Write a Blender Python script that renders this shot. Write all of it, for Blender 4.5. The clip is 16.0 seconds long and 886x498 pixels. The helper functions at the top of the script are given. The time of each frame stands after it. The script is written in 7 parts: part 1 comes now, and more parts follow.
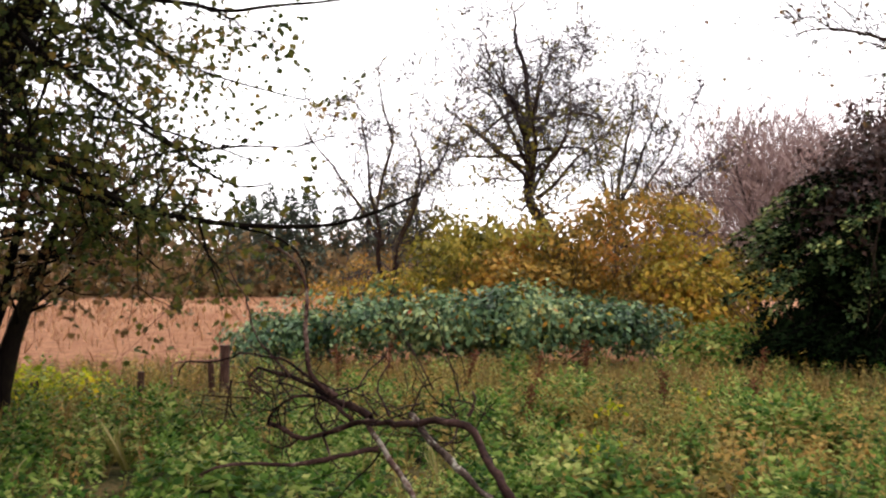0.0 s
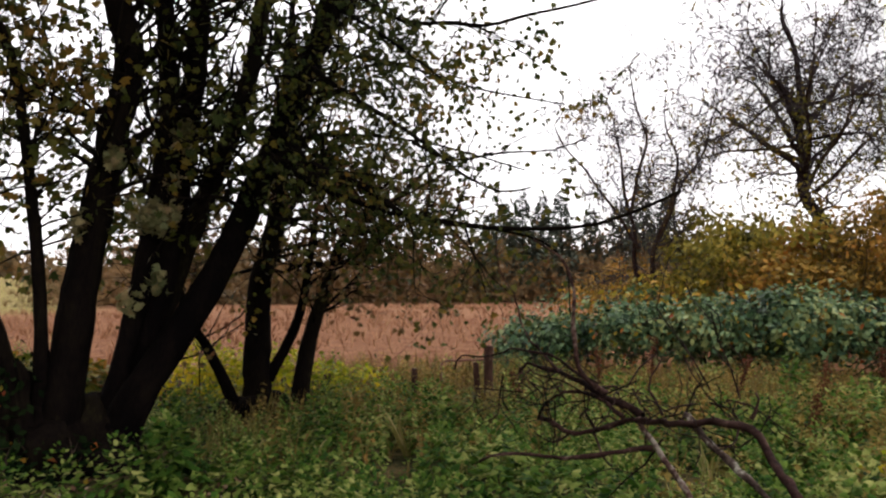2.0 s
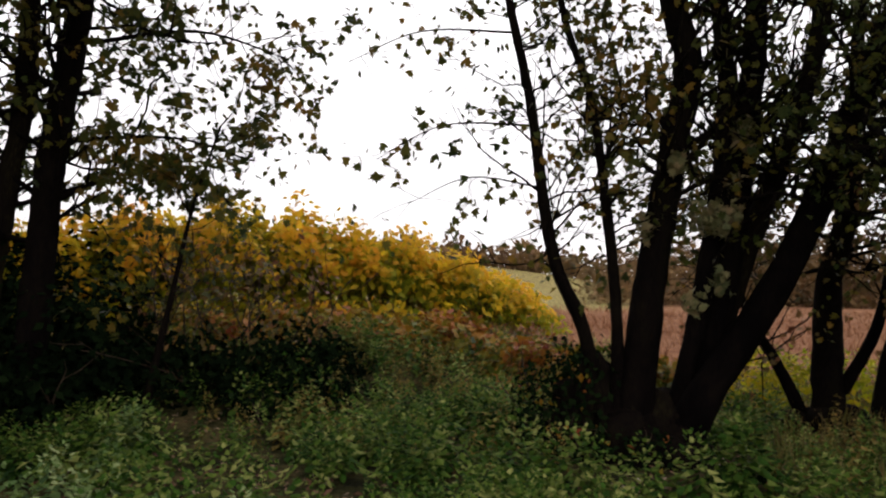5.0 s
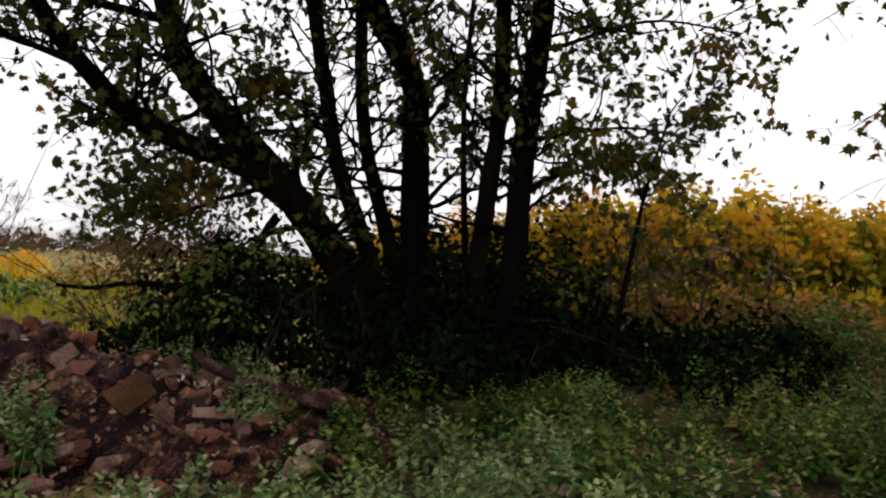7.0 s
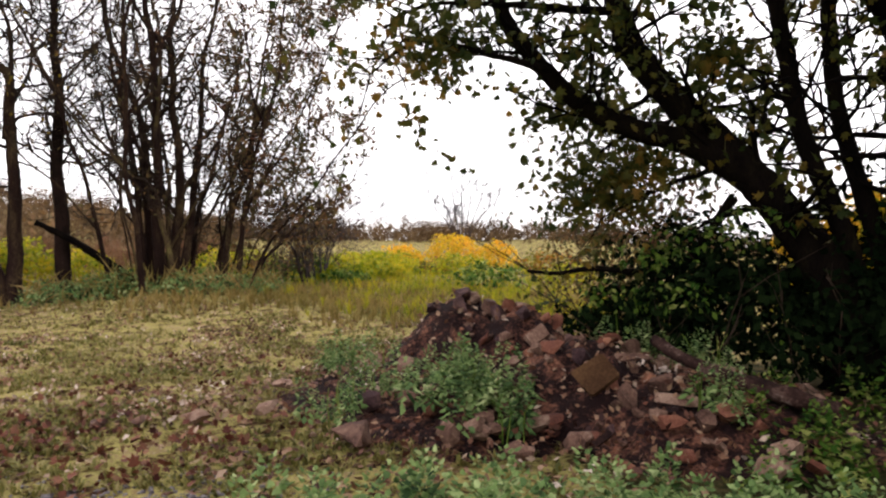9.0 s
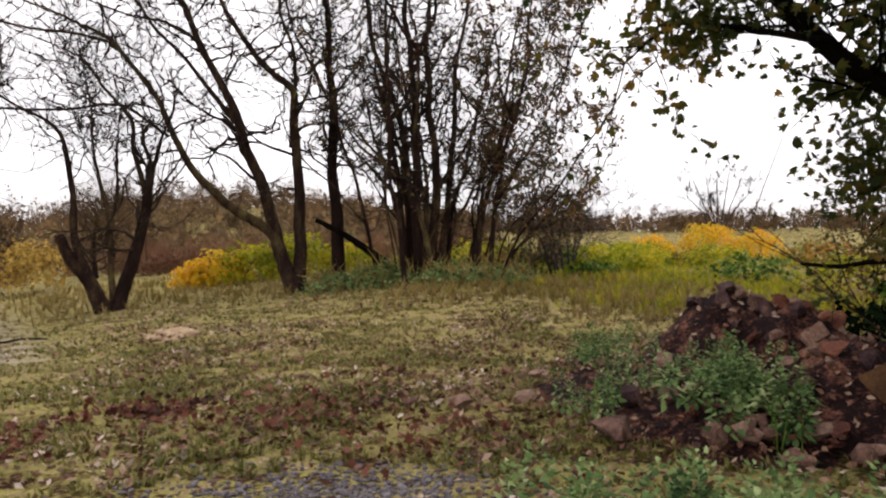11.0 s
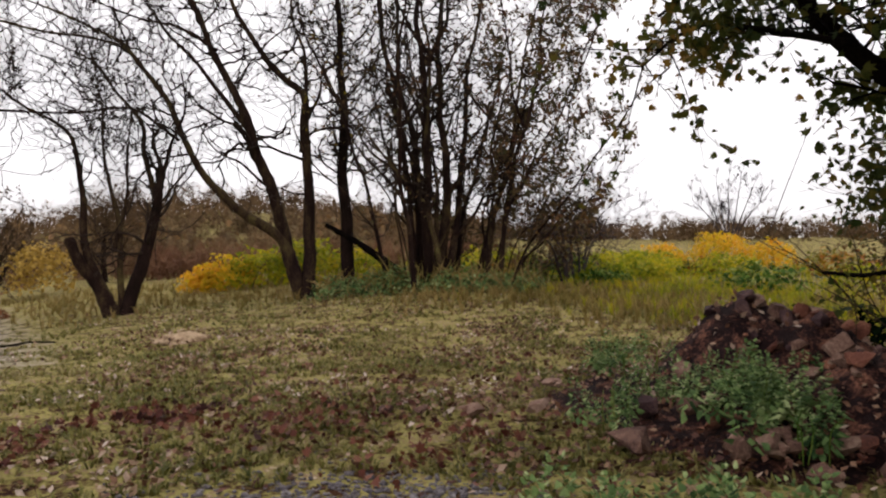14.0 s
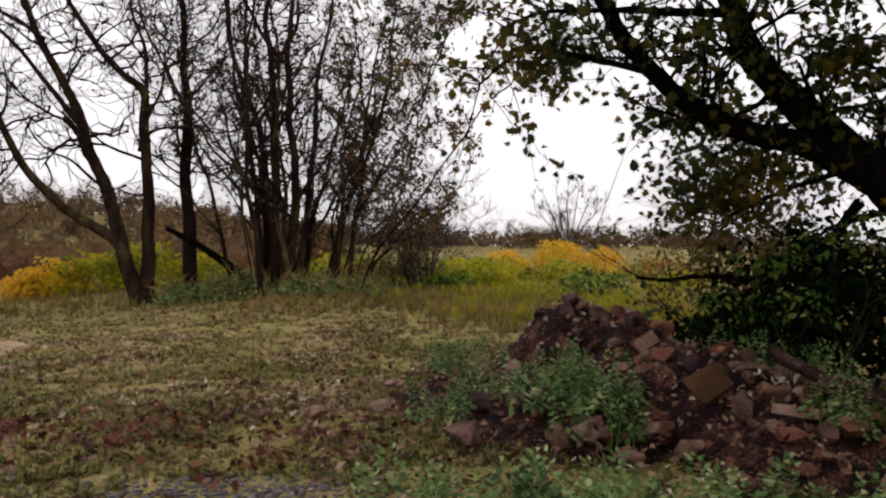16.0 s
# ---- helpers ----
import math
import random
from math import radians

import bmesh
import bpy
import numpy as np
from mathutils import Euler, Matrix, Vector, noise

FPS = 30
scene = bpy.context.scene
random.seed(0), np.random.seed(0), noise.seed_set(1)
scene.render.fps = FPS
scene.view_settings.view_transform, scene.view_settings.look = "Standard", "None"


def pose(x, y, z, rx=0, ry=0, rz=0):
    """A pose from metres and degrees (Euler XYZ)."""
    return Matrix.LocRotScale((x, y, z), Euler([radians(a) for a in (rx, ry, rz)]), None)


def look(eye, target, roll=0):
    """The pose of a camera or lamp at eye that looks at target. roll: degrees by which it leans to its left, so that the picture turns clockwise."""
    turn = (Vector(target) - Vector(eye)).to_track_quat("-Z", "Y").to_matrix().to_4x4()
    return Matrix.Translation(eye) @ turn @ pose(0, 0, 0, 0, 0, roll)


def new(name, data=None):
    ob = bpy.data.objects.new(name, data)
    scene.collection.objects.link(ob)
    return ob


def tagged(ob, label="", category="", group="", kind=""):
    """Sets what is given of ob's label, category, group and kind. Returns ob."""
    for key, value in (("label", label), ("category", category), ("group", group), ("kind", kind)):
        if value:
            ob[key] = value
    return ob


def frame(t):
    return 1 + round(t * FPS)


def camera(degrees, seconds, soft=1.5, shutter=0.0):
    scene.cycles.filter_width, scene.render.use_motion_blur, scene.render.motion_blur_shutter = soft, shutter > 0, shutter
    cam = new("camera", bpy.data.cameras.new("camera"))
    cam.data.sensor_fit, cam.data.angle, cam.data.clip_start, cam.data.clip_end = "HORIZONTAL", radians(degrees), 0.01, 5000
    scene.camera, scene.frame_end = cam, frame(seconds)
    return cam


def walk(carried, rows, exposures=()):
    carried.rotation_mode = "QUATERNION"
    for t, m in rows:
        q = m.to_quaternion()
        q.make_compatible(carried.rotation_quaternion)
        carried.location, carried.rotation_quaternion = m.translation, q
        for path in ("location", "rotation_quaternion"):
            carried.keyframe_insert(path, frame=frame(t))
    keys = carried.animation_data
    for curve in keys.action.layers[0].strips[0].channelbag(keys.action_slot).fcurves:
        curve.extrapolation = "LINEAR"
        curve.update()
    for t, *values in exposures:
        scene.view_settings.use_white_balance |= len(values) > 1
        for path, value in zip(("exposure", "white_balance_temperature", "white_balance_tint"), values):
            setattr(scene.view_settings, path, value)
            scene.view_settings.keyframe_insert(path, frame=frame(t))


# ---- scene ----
# The camera turns on the spot, with a small drift.
cam = camera(62.19, 16.0, soft=2.3)
ROWS = [
    (0, 0, 0, 1.583, 92.53, 0.07, 0),
    (0.5, 0.017, -0.005, 1.577, 92.63, 0.08, 6.32),
    (1, 0.026, 0.005, 1.553, 92.84, 0.32, 10.99),
    (1.5, 0.001, -0.011, 1.541, 93.01, 0.52, 15.31),
    (2, -0.069, -0.067, 1.534, 93.1, 0.46, 19.47),
    (2.5, -0.123, -0.115, 1.541, 93.09, 0.28, 24.93),
    (3, -0.15, -0.174, 1.555, 93.14, 0.15, 31.36),
    (3.5, -0.18, -0.176, 1.552, 93.31, 0.02, 38.49),
    (4, -0.238, -0.174, 1.544, 93.46, 0.06, 45.51),
    (4.2, -0.261, -0.158, 1.538, 93.5, -0.01, 48.4),
    (6.3, -0.189, -0.234, 1.556, 92.05, -0.78, 79.67),
    (6.5, -0.186, -0.263, 1.55, 91.94, -0.85, 83.08),
    (7, -0.148, -0.327, 1.541, 91.5, -0.94, 93.17),
    (7.5, -0.143, -0.364, 1.546, 91.08, -0.96, 104.45),
    (8, -0.188, -0.427, 1.537, 90.66, -0.68, 114.2),
    (8.5, -0.219, -0.439, 1.535, 90.4, -0.17, 121.74),
    (9, -0.202, -0.439, 1.544, 90.13, 0.38, 126.97),
    (9.5, -0.168, -0.446, 1.553, 89.91, 0.81, 131.76),
    (10, -0.151, -0.465, 1.559, 89.75, 0.95, 136.58),
    (10.2, -0.155, -0.478, 1.557, 89.71, 0.92, 138.53),
    (12.3, 0.037, -0.433, 1.571, 89.95, 0.86, 152.75),
    (12.5, 0.028, -0.439, 1.567, 90, 0.84, 152.85),
    (13, -0.065, -0.537, 1.554, 90.07, 0.81, 152.04),
    (13.5, -0.138, -0.606, 1.541, 90.15, 0.71, 149.91),
    (14, -0.14, -0.611, 1.54, 90.23, 0.41, 146.58),
    (14.5, -0.092, -0.508, 1.551, 90.3, 0.38, 143.13),
    (15, -0.06, -0.441, 1.549, 90.44, 0.3, 139.68),
    (15.5, -0.068, -0.41, 1.544, 90.54, 0.14, 136.86),
    (16, -0.06, -0.38, 1.536, 90.63, 0.03, 135.06),
]
EXPOSURES = [(0, 0.5), (0.5, 0.05), (1, -0.12), (2.5, -0.3), (4, -0.42), (6.5, -0.8), (7.2, -0.75), (8.5, -0.03), (9.5, -0.2), (10, -0.3), (12.5, -0.62), (14.5, -0.8), (16, -0.94)]
walk(cam, [(t, pose(*row)) for t, *row in ROWS], [(t, stops, 6480, 14) for t, stops in EXPOSURES])

# ---- light: an overcast autumn day ----
world = bpy.data.worlds.new("overcast_sky")
scene.world = world
world.use_nodes = True
wn, wl = world.node_tree.nodes, world.node_tree.links
sky = wn.new("ShaderNodeTexSky")
sky.sky_type = "NISHITA"
sky.sun_disc = False
sky.sun_elevation, sky.sun_rotation = radians(58), radians(335)
pale = wn.new("ShaderNodeHueSaturation")
pale.inputs["Saturation"].default_value = 0.12
cloud = wn.new("ShaderNodeMix")
cloud.data_type = "RGBA"
cloud.inputs[0].default_value = 0.8
cloud.inputs[7].default_value = (9.9, 9.7, 9.7, 1)
wl.new(sky.outputs[0], pale.inputs["Color"])
wl.new(pale.outputs[0], cloud.inputs[6])
# an overcast sky is brighter overhead than at the horizon
way = wn.new("ShaderNodeTexCoord")
axes = wn.new("ShaderNodeSeparateXYZ")
lift = wn.new("ShaderNodeMapRange")
lift.inputs[1].default_value, lift.inputs[2].default_value = 0.0, 1.0
lift.inputs[3].default_value, lift.inputs[4].default_value = 1.0, 2.0
gain = wn.new("ShaderNodeVectorMath")
gain.operation = "SCALE"
wl.new(way.outputs["Generated"], axes.inputs[0])
wl.new(axes.outputs["Z"], lift.inputs[0])
wl.new(cloud.outputs[2], gain.inputs[0])
wl.new(lift.outputs[0], gain.inputs["Scale"])
wl.new(gain.outputs[0], wn["Background"].inputs["Color"])
wn["Background"].inputs["Strength"].default_value = 0.205
sun = new("sun", bpy.data.lights.new("sun", "SUN"))
sun.data.energy, sun.data.angle, sun.data.color = 0.9, radians(30), (1.0, 0.95, 0.88)
sun.matrix_world = look((0, 0, 30), (8, -17, 0))

rng = np.random.default_rng(7)


# ---- materials ----
def node_mat(name, rough=0.6):
    m = bpy.data.materials.new(name)
    m.use_nodes = True
    nt = m.node_tree
    return m, nt.nodes, nt.links, nt.nodes["Principled BSDF"]


def ramp_of(n, stops):
    r = n.new("ShaderNodeValToRGB")
    e = r.color_ramp.elements
    while len(e) < len(stops):
        e.new(0.5)
    for k, (at, col) in enumerate(stops):
        e[k].position, e[k].color = at, (*col, 1)
    return r


def noise_of(n, l, scale, detail=4, source=None):
    t = n.new("ShaderNodeTexNoise")
    t.inputs["Scale"].default_value, t.inputs["Detail"].default_value = scale, detail
    if source is None:
        source = n.new("ShaderNodeNewGeometry").outputs["Position"]
    l.new(source, t.inputs["Vector"])
    return t


def leaf_mat(name, colours, rough=0.5, shine=0.08, patch=0.8, thin=0.3):
    """Foliage: a colour a leaf, drifting from patch to patch, with some light coming through."""
    m, n, l, b = node_mat(name)
    geo = n.new("ShaderNodeNewGeometry")
    big = noise_of(n, l, patch, 2, geo.outputs["Position"])
    mix = n.new("ShaderNodeMath")
    mix.operation = "MULTIPLY_ADD"
    mix.inputs[1].default_value = 0.62
    l.new(geo.outputs["Random Per Island"], mix.inputs[0])
    sub = n.new("ShaderNodeMath")
    sub.operation = "MULTIPLY_ADD"
    sub.inputs[1].default_value, sub.inputs[2].default_value = 1.3, -0.45
    l.new(big.outputs["Fac"], sub.inputs[0])
    l.new(sub.outputs[0], mix.inputs[2])
    stops = [(0.08 + 0.84 * k / max(1, len(colours) - 1), c) for k, c in enumerate(colours)]
    r = ramp_of(n, stops)
    l.new(mix.outputs[0], r.inputs[0])
    fine = noise_of(n, l, 40, 2, geo.outputs["Position"])
    mul = n.new("ShaderNodeMix")
    mul.data_type, mul.blend_type = "RGBA", "MULTIPLY"
    mul.inputs[0].default_value = 0.6
    l.new(r.outputs[0], mul.inputs[6])
    l.new(fine.outputs["Fac"], mul.inputs[7])
    gain = n.new("ShaderNodeMix")
    gain.data_type, gain.blend_type = "RGBA", "MULTIPLY"
    gain.inputs[0].default_value, gain.inputs[7].default_value = 1.0, (0.98, 0.93, 0.9, 1)
    l.new(mul.outputs[2], gain.inputs[6])
    l.new(gain.outputs[2], b.inputs["Base Color"])
    b.inputs["Roughness"].default_value = rough
    b.inputs["Specular IOR Level"].default_value = shine
    if thin:
        tr = n.new("ShaderNodeBsdfTranslucent")
        l.new(gain.outputs[2], tr.inputs["Color"])
        ms = n.new("ShaderNodeMixShader")
        ms.inputs[0].default_value = thin
        l.new(b.outputs[0], ms.inputs[1])
        l.new(tr.outputs[0], ms.inputs[2])
        l.new(ms.outputs[0], n["Material Output"].inputs["Surface"])
    return m


def rough_mat(name, stops, scale=6.0, fine=45.0, bump=0.4, rough=0.85, stretch=(1, 1, 1), shine=0.12):
    """Bark, stone, soil, wood: coarse and fine noise in the colour, and relief."""
    m, n, l, b = node_mat(name)
    geo = n.new("ShaderNodeNewGeometry")
    mp = n.new("ShaderNodeMapping")
    mp.inputs["Scale"].default_value = stretch
    l.new(geo.outputs["Position"], mp.inputs["Vector"])
    a = noise_of(n, l, scale, 5, mp.outputs[0])
    f = noise_of(n, l, fine, 5, mp.outputs[0])
    mix = n.new("ShaderNodeMix")
    mix.inputs[0].default_value = 0.4
    l.new(a.outputs["Fac"], mix.inputs[2])
    l.new(f.outputs["Fac"], mix.inputs[3])
    oi = n.new("ShaderNodeObjectInfo")
    add = n.new("ShaderNodeMath")
    add.operation = "MULTIPLY_ADD"
    add.inputs[1].default_value = 0.22
    l.new(oi.outputs["Random"], add.inputs[0])
    l.new(mix.outputs[0], add.inputs[2])
    off = n.new("ShaderNodeMath")
    off.operation = "ADD"
    off.inputs[1].default_value = -0.11
    l.new(add.outputs[0], off.inputs[0])
    r = ramp_of(n, stops)
    l.new(off.outputs[0], r.inputs[0])
    l.new(r.outputs[0], b.inputs["Base Color"])
    bp = n.new("ShaderNodeBump")
    bp.inputs["Strength"].default_value, bp.inputs["Distance"].default_value = bump, 0.03
    l.new(mix.outputs[0], bp.inputs["Height"])
    l.new(bp.outputs[0], b.inputs["Normal"])
    b.inputs["Roughness"].default_value = rough
    b.inputs["Specular IOR Level"].default_value = shine
    return m


def plain_mat(name, colour, rough=0.5, metal=0.0, coat=0.0, var=0.15):
    m, n, l, b = node_mat(name)
    a = noise_of(n, l, 9, 5)
    r = ramp_of(n, [(0.3, tuple(c * (1 - var) for c in colour)), (0.7, colour)])
    l.new(a.outputs["Fac"], r.inputs[0])
    l.new(r.outputs[0], b.inputs["Base Color"])
    b.inputs["Roughness"].default_value, b.inputs["Metallic"].default_value = rough, metal
    b.inputs["Coat Weight"].default_value = coat
    return m


# Near-black: the deep shade on the stems is put into the bark colour.
M_BARK = rough_mat("shade_black_bark", [(0.35, (0.002, 0.0015, 0.0015)), (0.5, (0.005, 0.0035, 0.003)), (0.64, (0.008, 0.006, 0.004)), (0.78, (0.02, 0.017, 0.007))], 5, 40, 0.8, 0.95, (1, 1, 0.35), 0.02)
M_WILLOW = rough_mat("bark_willow", [(0.3, (0.008, 0.005, 0.004)), (0.5, (0.02, 0.011, 0.009)), (0.62, (0.05, 0.033, 0.017)), (0.75, (0.10, 0.082, 0.028))], 4, 30, 0.8, 0.95, (1, 1, 0.4), 0.04)
M_TWIG = rough_mat("bark_twigs", [(0.3, (0.012, 0.008, 0.006)), (0.7, (0.05, 0.034, 0.024))], 3, 20, 0.3, 0.95, (1, 1, 1), 0.05)
M_TWIGFAR = rough_mat("grey_bark_twigs", [(0.3, (0.022, 0.017, 0.019)), (0.7, (0.07, 0.056, 0.056))], 3, 20, 0.3, 0.95, (1, 1, 1), 0.05)
M_DEAD = rough_mat("bark_dead_branch", [(0.34, (0.006, 0.003, 0.003)), (0.52, (0.03, 0.015, 0.012)), (0.6, (0.075, 0.045, 0.036)), (0.7, (0.2, 0.17, 0.14))], 7, 40, 0.8, 0.9, (1, 1, 1), 0.06)
M_LICHEN = rough_mat("lichen_branch", [(0.36, (0.02, 0.012, 0.01)), (0.48, (0.07, 0.05, 0.04)), (0.56, (0.26, 0.25, 0.2)), (0.66, (0.55, 0.55, 0.48))], 9, 45, 0.8, 0.9, (1, 1, 1), 0.06)
M_GRIT = rough_mat("grey_gravel", [(0.3, (0.02, 0.016, 0.02)), (0.5, (0.065, 0.055, 0.06)), (0.7, (0.18, 0.16, 0.16))], 14, 60, 0.6, 0.9)
M_POST = rough_mat("weathered_post_wood", [(0.36, (0.010, 0.004, 0.003)), (0.52, (0.035, 0.016, 0.011)), (0.7, (0.08, 0.042, 0.03))], 6, 60, 0.6, 0.9, (1, 1, 0.15))
M_RUST = rough_mat("rusty_wire", [(0.3, (0.05, 0.025, 0.018)), (0.7, (0.14, 0.07, 0.05))], 20, 90, 0.3, 0.8)
M_STONE = rough_mat("rubble_stone", [(0.3, (0.035, 0.017, 0.013)), (0.5, (0.115, 0.063, 0.045)), (0.72, (0.25, 0.165, 0.12))], 6, 50, 0.9, 0.9)
M_BRICK = rough_mat("rubble_brick", [(0.3, (0.035, 0.012, 0.009)), (0.5, (0.11, 0.04, 0.025)), (0.7, (0.22, 0.10, 0.06))], 5, 55, 0.7, 0.9)
M_SOIL = rough_mat("heap_soil", [(0.38, (0.008, 0.003, 0.003)), (0.46, (0.06, 0.024, 0.016)), (0.55, (0.18, 0.08, 0.048)), (0.66, (0.32, 0.185, 0.125))], 5, 35, 1.0, 0.95)
M_SYC = leaf_mat("sycamore_leaves", [(0.024, 0.04, 0.010), (0.045, 0.066, 0.015), (0.085, 0.098, 0.02), (0.13, 0.118, 0.022), (0.27, 0.16, 0.03)], thin=0.5)
M_SYCD = leaf_mat("sycamore_leaves_dull", [(0.035, 0.042, 0.016), (0.085, 0.08, 0.028), (0.16, 0.11, 0.04), (0.22, 0.12, 0.045), (0.14, 0.055, 0.03)])
M_SPROUT = leaf_mat("pale_sprout_leaves", [(0.17, 0.2, 0.09), (0.34, 0.32, 0.15), (0.5, 0.36, 0.2)])
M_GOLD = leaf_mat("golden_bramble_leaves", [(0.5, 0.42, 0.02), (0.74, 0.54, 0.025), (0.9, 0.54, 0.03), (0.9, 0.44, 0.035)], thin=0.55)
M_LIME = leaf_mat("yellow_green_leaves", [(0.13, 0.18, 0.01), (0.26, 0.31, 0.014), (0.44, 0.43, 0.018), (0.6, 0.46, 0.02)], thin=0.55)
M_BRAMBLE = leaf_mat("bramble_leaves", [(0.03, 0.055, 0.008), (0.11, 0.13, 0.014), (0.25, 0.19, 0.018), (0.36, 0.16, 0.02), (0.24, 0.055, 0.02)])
M_IVY = leaf_mat("glossy_shrub_leaves", [(0.005, 0.018, 0.008), (0.042, 0.095, 0.04), (0.12, 0.2, 0.085), (0.28, 0.33, 0.12)], 0.5, 0.12, thin=0.15)
# Near-black: deep shade is put into this colour of yew needles and ivy.
M_SHADELEAF = leaf_mat("near_black_shade_leaves", [(0.003, 0.007, 0.003), (0.006, 0.012, 0.005), (0.014, 0.026, 0.009)], 0.9, 0.0, thin=0.0)
M_MAROON = leaf_mat("maroon_leaves", [(0.016, 0.007, 0.007), (0.045, 0.02, 0.016), (0.08, 0.042, 0.028)], 0.6, 0.25)
M_OAK = leaf_mat("oak_leaves", [(0.13, 0.125, 0.018), (0.26, 0.21, 0.024), (0.42, 0.29, 0.03), (0.36, 0.16, 0.024)])
M_OLIVE = leaf_mat("olive_bush_leaves", [(0.055, 0.06, 0.012), (0.16, 0.15, 0.022), (0.3, 0.25, 0.034), (0.4, 0.26, 0.04)])
M_RUSSET = leaf_mat("russet_bush_leaves", [(0.07, 0.055, 0.016), (0.19, 0.13, 0.024), (0.36, 0.215, 0.034), (0.42, 0.17, 0.034)])
M_NETTLE = leaf_mat("nettle_leaves", [(0.011, 0.034, 0.005), (0.04, 0.105, 0.013), (0.125, 0.2, 0.03), (0.36, 0.39, 0.12)], 0.65, 0.05, 2.2)
M_NETTLEB = leaf_mat("fresh_nettle_leaves", [(0.02, 0.05, 0.015), (0.10, 0.18, 0.06), (0.2, 0.31, 0.10), (0.44, 0.54, 0.25)], 0.6, 0.06, 2.6)
M_DRY = leaf_mat("dry_grass", [(0.06, 0.06, 0.014), (0.13, 0.10, 0.026), (0.22, 0.15, 0.04), (0.2, 0.09, 0.03)], 0.7, 0.2, 0.4)
M_STRAW = leaf_mat("straw_grass", [(0.16, 0.14, 0.03), (0.26, 0.2, 0.06), (0.36, 0.26, 0.10)], 0.7, 0.1, 0.4)
M_FIELD = leaf_mat("field_grass", [(0.12, 0.057, 0.03), (0.165, 0.08, 0.042), (0.21, 0.112, 0.06), (0.26, 0.15, 0.08)], 0.75, 0.15, 0.15)
M_TUSSOCK = leaf_mat("field_tussocks", [(0.12, 0.046, 0.024), (0.21, 0.092, 0.046), (0.34, 0.18, 0.095), (0.45, 0.29, 0.16)], 0.75, 0.1, 0.12)
M_GRASS = leaf_mat("short_grass", [(0.068, 0.08, 0.018), (0.155, 0.155, 0.034), (0.27, 0.245, 0.068), (0.39, 0.325, 0.16)], 0.65, 0.2, 0.5)
M_LITTER = leaf_mat("fallen_leaves", [(0.035, 0.011, 0.009), (0.11, 0.045, 0.028), (0.2, 0.105, 0.06), (0.34, 0.23, 0.15), (0.62, 0.53, 0.46)], 0.6, 0.15, 0.9, 0.1)
M_DRIFT = leaf_mat("drifted_leaves", [(0.03, 0.008, 0.007), (0.08, 0.02, 0.013), (0.15, 0.05, 0.028), (0.26, 0.13, 0.08)], 0.6, 0.12, 1.5, 0.1)
M_DOCK = leaf_mat("dock_seed", [(0.05, 0.018, 0.01), (0.10, 0.036, 0.018), (0.16, 0.065, 0.03)], 0.8, 0.05)
M_BRUSH = leaf_mat("bare_brush_twigs", [(0.065, 0.042, 0.022), (0.135, 0.087, 0.042), (0.235, 0.155, 0.076)], 0.8, 0.1, 0.06, 0.0)
M_PURPLE = leaf_mat("bare_purple_twigs", [(0.19, 0.125, 0.125), (0.27, 0.19, 0.185), (0.36, 0.26, 0.24)], 0.8, 0.1, 0.1, 0.0)
M_FARLEAF = leaf_mat("far_autumn_leaves", [(0.10, 0.08, 0.045), (0.16, 0.115, 0.055), (0.25, 0.15, 0.06), (0.18, 0.11, 0.065)], 0.8, 0.1, 0.05, 0.1)
# Lit copy of the yew needles, paler where light catches the bough ends.
M_YEWLIT = leaf_mat("lit_yew_needles", [(0.025, 0.06, 0.025), (0.07, 0.13, 0.05), (0.16, 0.21, 0.07), (0.3, 0.3, 0.09)], 0.7, 0.08, 0.6, 0.2)
M_WEED = leaf_mat("withered_weed_leaves", [(0.05, 0.06, 0.014), (0.15, 0.13, 0.03), (0.27, 0.2, 0.05), (0.3, 0.18, 0.045)], 0.7, 0.06, 0.6)
# The haze of distance is painted in by lightening the needle colour.
M_SPRUCE = leaf_mat("hazed_spruce_needles", [(0.045, 0.065, 0.05), (0.075, 0.10, 0.075), (0.11, 0.135, 0.095)], 0.7, 0.15, 0.2, 0.0)


